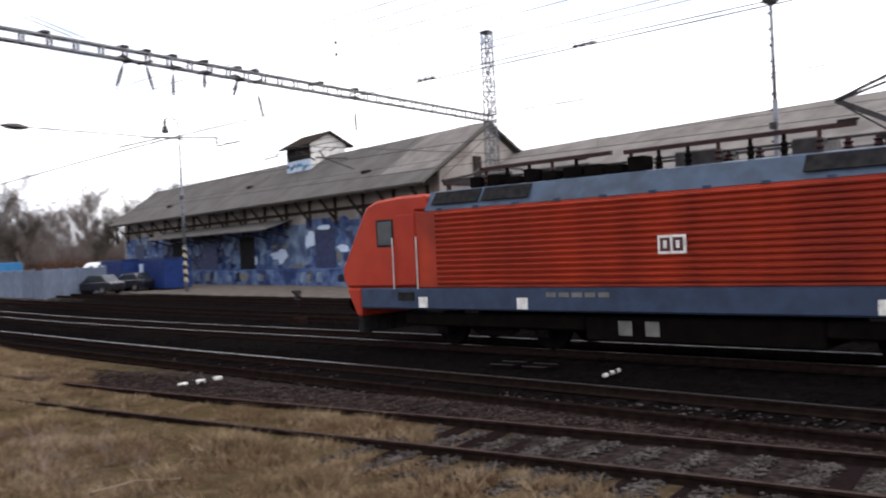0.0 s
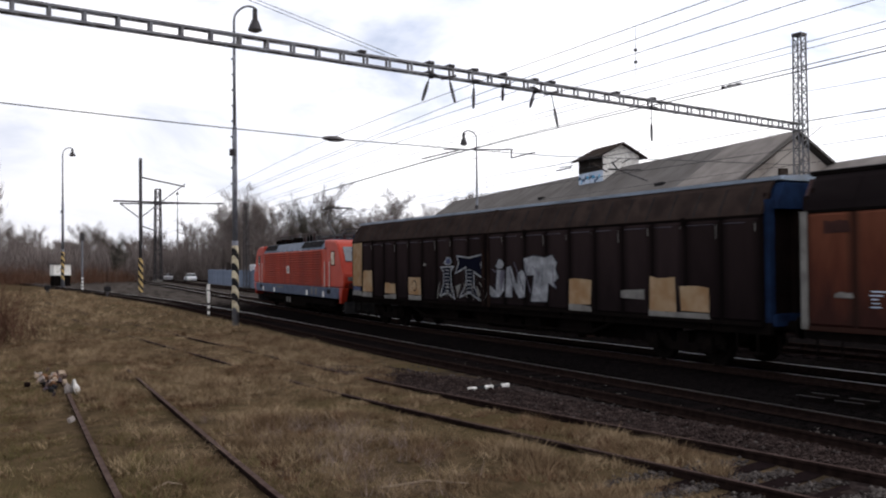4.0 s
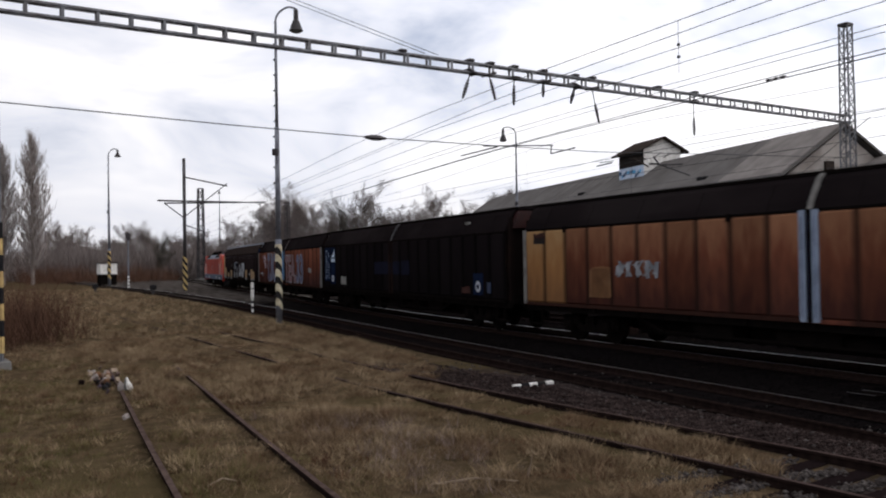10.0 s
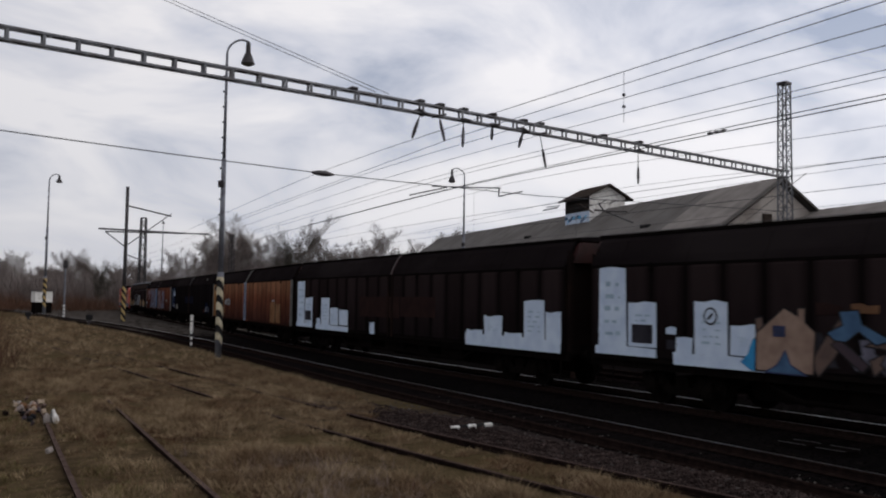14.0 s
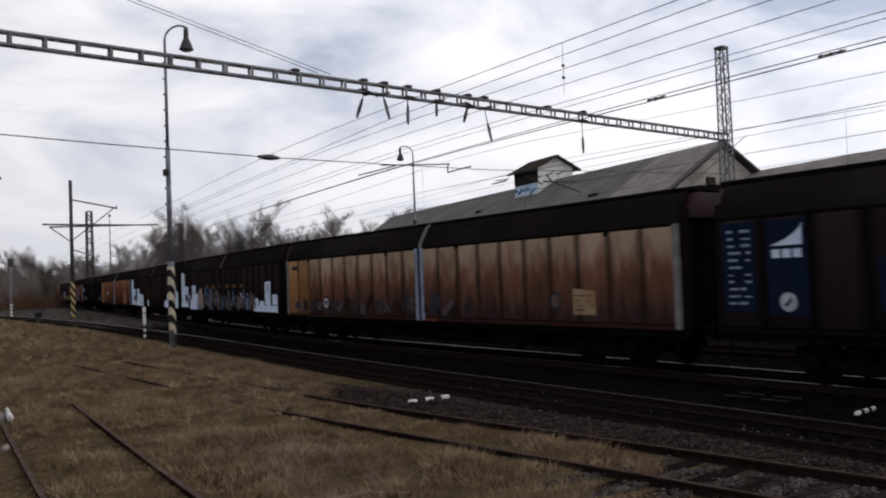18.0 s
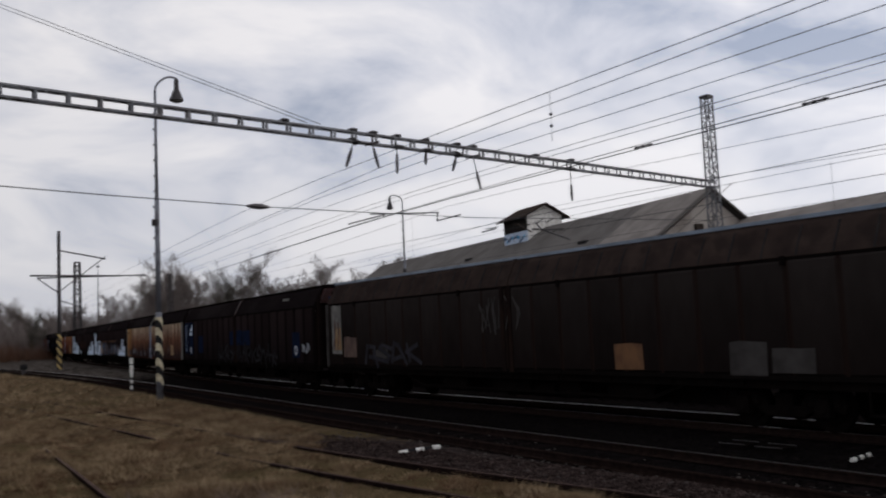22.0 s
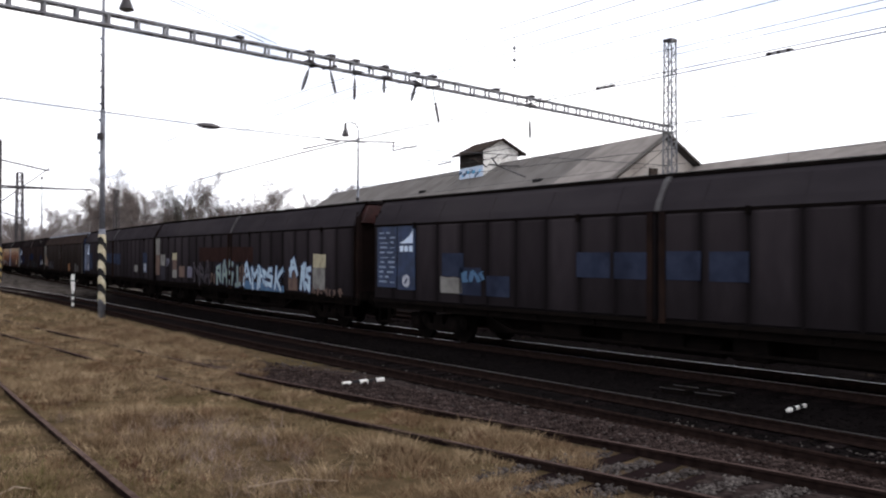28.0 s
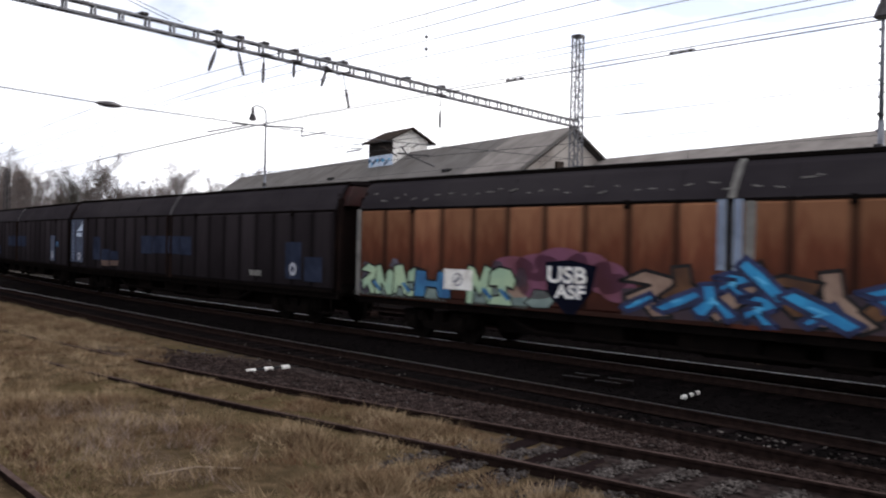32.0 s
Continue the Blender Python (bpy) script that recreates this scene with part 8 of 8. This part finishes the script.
def motions():
    times = [0.5 * i for i in range(65)]
    for ob, off, pivot in TRAIN:
        walk(ob, [(t, train_pose(first_gap(t) + off, pivot)) for t in times])

# ---- ground cover ----


def blades(name, label, n, where, height, width, material, seed):
    """Dry blades: slim triangles in tufts."""
    g = np.random.default_rng(seed)
    tufts = np.array([where(g) for _ in range(n // 14)])
    k = len(tufts)
    base = np.repeat(tufts[:, :2], 14, 0) + g.normal(0, 0.06, (k * 14, 2))
    m = len(base)
    size = np.repeat(g.uniform(0.6, 1.1, k) * tufts[:, 3], 14) * g.uniform(0.5, 1.2, m) * height
    a = g.uniform(0, 2 * np.pi, m)
    side = np.stack([np.cos(a), np.sin(a)], 1) * (width * g.uniform(0.6, 1.3, m))[:, None]
    lean = (g.normal(0, 0.5, (m, 2)) + np.repeat(g.normal(0, 0.45, (k, 2)), 14, 0)) * size[:, None]
    z0 = np.repeat(tufts[:, 2], 14) - 0.03
    v = np.stack([np.column_stack([base - side, z0]), np.column_stack([base + side, z0]), np.column_stack([base + lean, z0 + size])], 1).reshape(-1, 3)
    me = bpy.data.meshes.new(name)
    me.vertices.add(len(v))
    me.vertices.foreach_set("co", v.ravel())
    me.loops.add(len(v))
    me.loops.foreach_set("vertex_index", np.arange(len(v), dtype=np.int32))
    me.polygons.add(m)
    me.polygons.foreach_set("loop_start", np.arange(0, 3 * m, 3, dtype=np.int32))
    me.update(calc_edges=True)
    me.materials.append(material)
    return tagged(new(name, me), label, "grass", kind="stuff")


def rail_gap(x, y):
    """How near the closest siding rail is, and whether the place lies on the near side of it."""
    best = (9.0, 0.0)
    for line in (near_siding, grass_siding):
        for side in (-0.755, 0.755):
            d = y - line(x) - side
            if abs(d) < abs(best[0]):
                best = (d, buried(line, x))
    return best


def clear_of_rails(x, y):
    d, deep = rail_gap(x, y)
    if x > -7 and -1.15 < y - near_siding(x) < -0.7:
        return False
    return abs(d) > (0.055 if deep < 0.75 else 0.035)


def meadow(x_lo, x_hi, y_lo, edge, even=0.0, share=None):
    """A picker of places on the grass, thicker in patches, short of the ballast and low before bare rails."""
    def pick(g):
        while True:
            x = x_lo + (x_hi - x_lo) * g.random() ** 0.8
            y = g.uniform(y_lo, edge(x))
            thick = 0.6 * noise.noise((x * 0.3, y * 0.3, 3.3)) + 0.95 * noise.noise((x * 1.3, y * 1.3, 1)) + 0.6 * noise.noise((x * 3.1, y * 3.1, 5))
            if share and g.random() > share(x, y):
                continue
            if thick > g.uniform(-0.8, 0.45) - even and clear_of_rails(x, y):
                d, deep = rail_gap(x, y)
                low = 1.0
                if abs(d) < 0.75 and deep < 0.75:
                    low = 0.4 + 0.6 * (-d if d < 0 else min(0.75, d + 0.35)) / 0.75
                return x, y, ground_height(x, y), (0.45 + max(0.0, 0.95 * (thick + 0.35))) * low
    return pick


def green_part(x, y):
    """Where green shows through the straw: the low ground round the grassed-over siding."""
    k = 1.0 / (1.0 + math.exp((y - 3.1 - 0.12 * (x + 12)) / 0.45))
    return float(np.clip(k * (0.75 + 0.8 * noise.noise((x * 0.45, y * 0.45, 8.0))), 0.04, 1))


def russet_part(x, y):
    return float(np.clip(0.35 + 1.3 * noise.noise((x * 0.4, y * 0.55, 12.0)), 0.05, 1))


def grass_edge(x):
    near = near_siding(x)
    return float(np.interp(x, [-60, -24, -19, -16.5, -8.3, -6.8, -4, 4], [main_line(-60) - 1.7, main_line(-24) - 1.6, main_line(-19) - 2.2, near + 0.9, near + 0.62, near - 0.8, near - 1.3, near - 1.9]))


blades("dry_grass", "matted dry straw-coloured winter grass", 215000, meadow(-34, 3, -4, grass_edge, -0.3, lambda x, y: 1.0 - 0.55 * green_part(x, y)), 0.18, 0.007, STRAW, 31)
blades("brown_grass", "short brown dead grass between the tufts", 215000, meadow(-36, 3, -4, grass_edge, 0.9, lambda x, y: 1.0 - 0.4 * green_part(x, y)), 0.105, 0.0075, STRAW_BROWN, 34)
blades("russet_grass", "reddish brown dead grass in patches", 60000, meadow(-34, -4, -2, grass_edge, 0.3, russet_part), 0.13, 0.007, STRAW_RUSSET, 35)
blades("green_grass", "dull green grass among the straw", 120000, meadow(-27, -2, -4, lambda x: 6.2, 0.25, green_part), 0.14, 0.006, STRAW_GREEN, 32)
blades("far_grass", "dry grass farther off along the tracks", 60000, meadow(-110, -32, -6, grass_edge), 0.26, 0.016, STRAW, 33)
blades("grey_weeds", "withered grey weeds standing in the grass", 1500, lambda g: (lambda x, y: (x, y, ground_height(x, y), 1.0))(-11.6 + g.normal(0, 1.7), 4.9 + g.normal(0, 0.55)), 0.26, 0.0045, WEED_GREY, 36)


def stones(name, label, n, where, size, material, seed, z=-0.15):
    """Broken ballast: small irregular eight-sided stones."""
    g = np.random.default_rng(seed)
    c = np.array([where(g) for _ in range(n)])
    s = size * g.uniform(0.45, 1.25, n)
    unit = np.array([(1, 0, 0), (0, 1, 0), (-1, 0, 0), (0, -1, 0), (0, 0, 1), (0, 0, -0.6)])
    tri = np.array([(0, 1, 4), (1, 2, 4), (2, 3, 4), (3, 0, 4), (1, 0, 5), (2, 1, 5), (3, 2, 5), (0, 3, 5)])
    v = unit[None] * g.uniform(0.6, 1.2, (n, 6, 1)) * s[:, None, None] * np.array([1, 1, 0.6])
    zz = np.array([ground_height(p, q) + 0.012 for p, q in c]) if z is None else np.full(n, z)
    a = g.uniform(0, 6.28, n)
    ca, sa = np.cos(a)[:, None], np.sin(a)[:, None]
    x, y = v[..., 0] * ca - v[..., 1] * sa, v[..., 0] * sa + v[..., 1] * ca
    v = np.stack([x + c[:, :1], y + c[:, 1:], v[..., 2] + zz[:, None] + g.uniform(-0.02, 0.02, (n, 1))], -1).reshape(-1, 3)
    f = (tri[None] + 6 * np.arange(n)[:, None, None]).reshape(-1)
    me = bpy.data.meshes.new(name)
    me.vertices.add(len(v))
    me.vertices.foreach_set("co", v.ravel())
    me.loops.add(len(f))
    me.loops.foreach_set("vertex_index", f.astype(np.int32))
    me.polygons.add(len(f) // 3)
    me.polygons.foreach_set("loop_start", np.arange(0, len(f), 3, dtype=np.int32))
    me.update(calc_edges=True)
    me.materials.append(material)
    return tagged(new(name, me), label, "ballast", kind="stuff")


def beside(line, x0, x1, lo, hi, taper=0.0):
    def pick(g):
        while True:
            x, y = g.uniform(x0, x1), g.uniform(lo, hi)
            if not taper or g.random() < (x - x0) / taper + 0.5 * noise.noise((x * 0.8, y * 1.5, 4)):
                return x, line(x) + y
    return pick


def between_sleepers(g):
    x = -7.85 + 11.3 * g.random()
    k = round((x + 12.5) / 0.62 - 0.5) * 0.62 - 12.5 + 0.31
    return k + g.normal(0, 0.075), near_siding(x) + g.uniform(-1.9, 0.66) * g.uniform(0.7, 1.0)


stones("pale_ballast", "pale grey broken stones between the siding's sleepers", 11000, between_sleepers, 0.04, BALLAST, 41, None)
stones("brown_ballast", "brown-grey broken stones beside the siding", 34000, beside(near_siding, -22, 4, 0.85, 2.6, 8.0), 0.034, BROWN_BALLAST, 42, None)
stones("track_ballast", "oily ballast of the main track, colour darkened for shade", 42000, beside(main_line, -45, 5, -1.6, 2.6), 0.034, DARK_BALLAST, 43, -0.19)
stones("freight_ballast", "oily ballast of the freight track, colour darkened for the train's shade", 36000, beside(freight_line, -50, 6, -2.2, 4.0), 0.034, DARK_BALLAST, 44, -0.19)

stones("loose_stones", "scattered pale stones on the brown ballast and the sleepers", 1300, beside(near_siding, -21, 4, 0.9, 3.4, 7.0), 0.04, BALLAST, 45, None)
stones("track_stones", "few pale stones on the oily track bed", 110, beside(main_line, -22, 4, -0.7, 0.8), 0.04, BALLAST, 46, -0.17)

# litter, stick and bush
g = random.Random(5)
for i in range(44):
    x, y = -19.6 + g.gauss(0, 0.62), 1.88 + g.gauss(0, 0.16)
    top = i % 9 < 5
    t = thing("litter", pose(x - (0.5 if top else 0), y, ground_height(x, y) + (g.uniform(0.1, 0.22) if top else g.uniform(0.02, 0.08)), g.uniform(-40, 40), g.uniform(-40, 40), g.uniform(0, 360)), "crumpled pale scrap in a litter heap at the siding's end" if top else "dark scrap at the foot of the litter heap", "litter", "litter heap")
    s = g.uniform(0.025, 0.07)
    Build().prism([(-s, -s * 0.6), (s, -s * 0.7), (s * 0.8, s * 0.5), (0.1 * s, s * 0.8), (-s * 0.9, s * 0.4)], -0.03, 0.07, "z").part("scrap", (PAPER, MUTED_TAN, TAN_BAND, DRY_WOOD, SAND, BLACK, PLUM, RUSTY, BLACK)[i % 9], t, bevel=0.012)
bag = thing("plastic_bag", pose(-18.45, 2.14, ground_height(-18.45, 2.14) + 0.12, 12, -8, 35), "crumpled white plastic bag caught on the rail's end", "plastic bag")
fold = random.Random(12)
for k, (m, r) in enumerate(((PAPER, 0.085), (GREY_PATCH, 0.08), (WHITE, 0.06))):
    Build().lathe([(0.02, -0.11), (r, -0.05), (r * fold.uniform(0.7, 1.1), 0.03), (r * 0.5, 0.1), (0.02, 0.13 + 0.03 * k)], (0.11 * k - 0.11, 0.06 * (k % 2), 0.0), 7).part("crumple", m, bag)
for x, y, s in ((-8.4, 2.5, 0.06), (-15.1, 1.75, 0.07)):
    t = thing("litter", pose(x, y, ground_height(x, y) + 0.09, 20, 10, x * 50), "small crumpled white scrap lying in the grass", "litter", "litter heap")
    Build().prism([(-s, -s * 0.5), (s * 0.9, -s * 0.6), (s, s * 0.4), (0, s * 0.7), (-s * 0.8, s * 0.4)], -0.02, 0.06, "z").part("scrap", PAPER, t, bevel=0.012)
for x, y, a, ln_ in ((-8.9, 4.8, 62, 0.5), (-10.25, 2.2, 80, 0.16)):
    t = thing("stick", pose(x, y, ground_height(x, y) + 0.06, 0, 0, a), "pale dry stick lying in the grass", "stick", "sticks in the grass")
    Build().tube((-ln_, 0, -0.04), (0, 0.05, 0.02), 0.014, 0.012, 7).tube((0, 0.05, 0.02), (ln_, -0.03, 0.0), 0.012, 0.007, 7).part("wood", DRY_WOOD, t)
thicket("bush", "russet leafless bush at the foot of the striped tower", 100, lambda g: (-33.5 + g.normal(0, 1.3), 0.5 + g.normal(0, 0.6)), 3.2, RUSSET, 51, 0.0028)

motions()
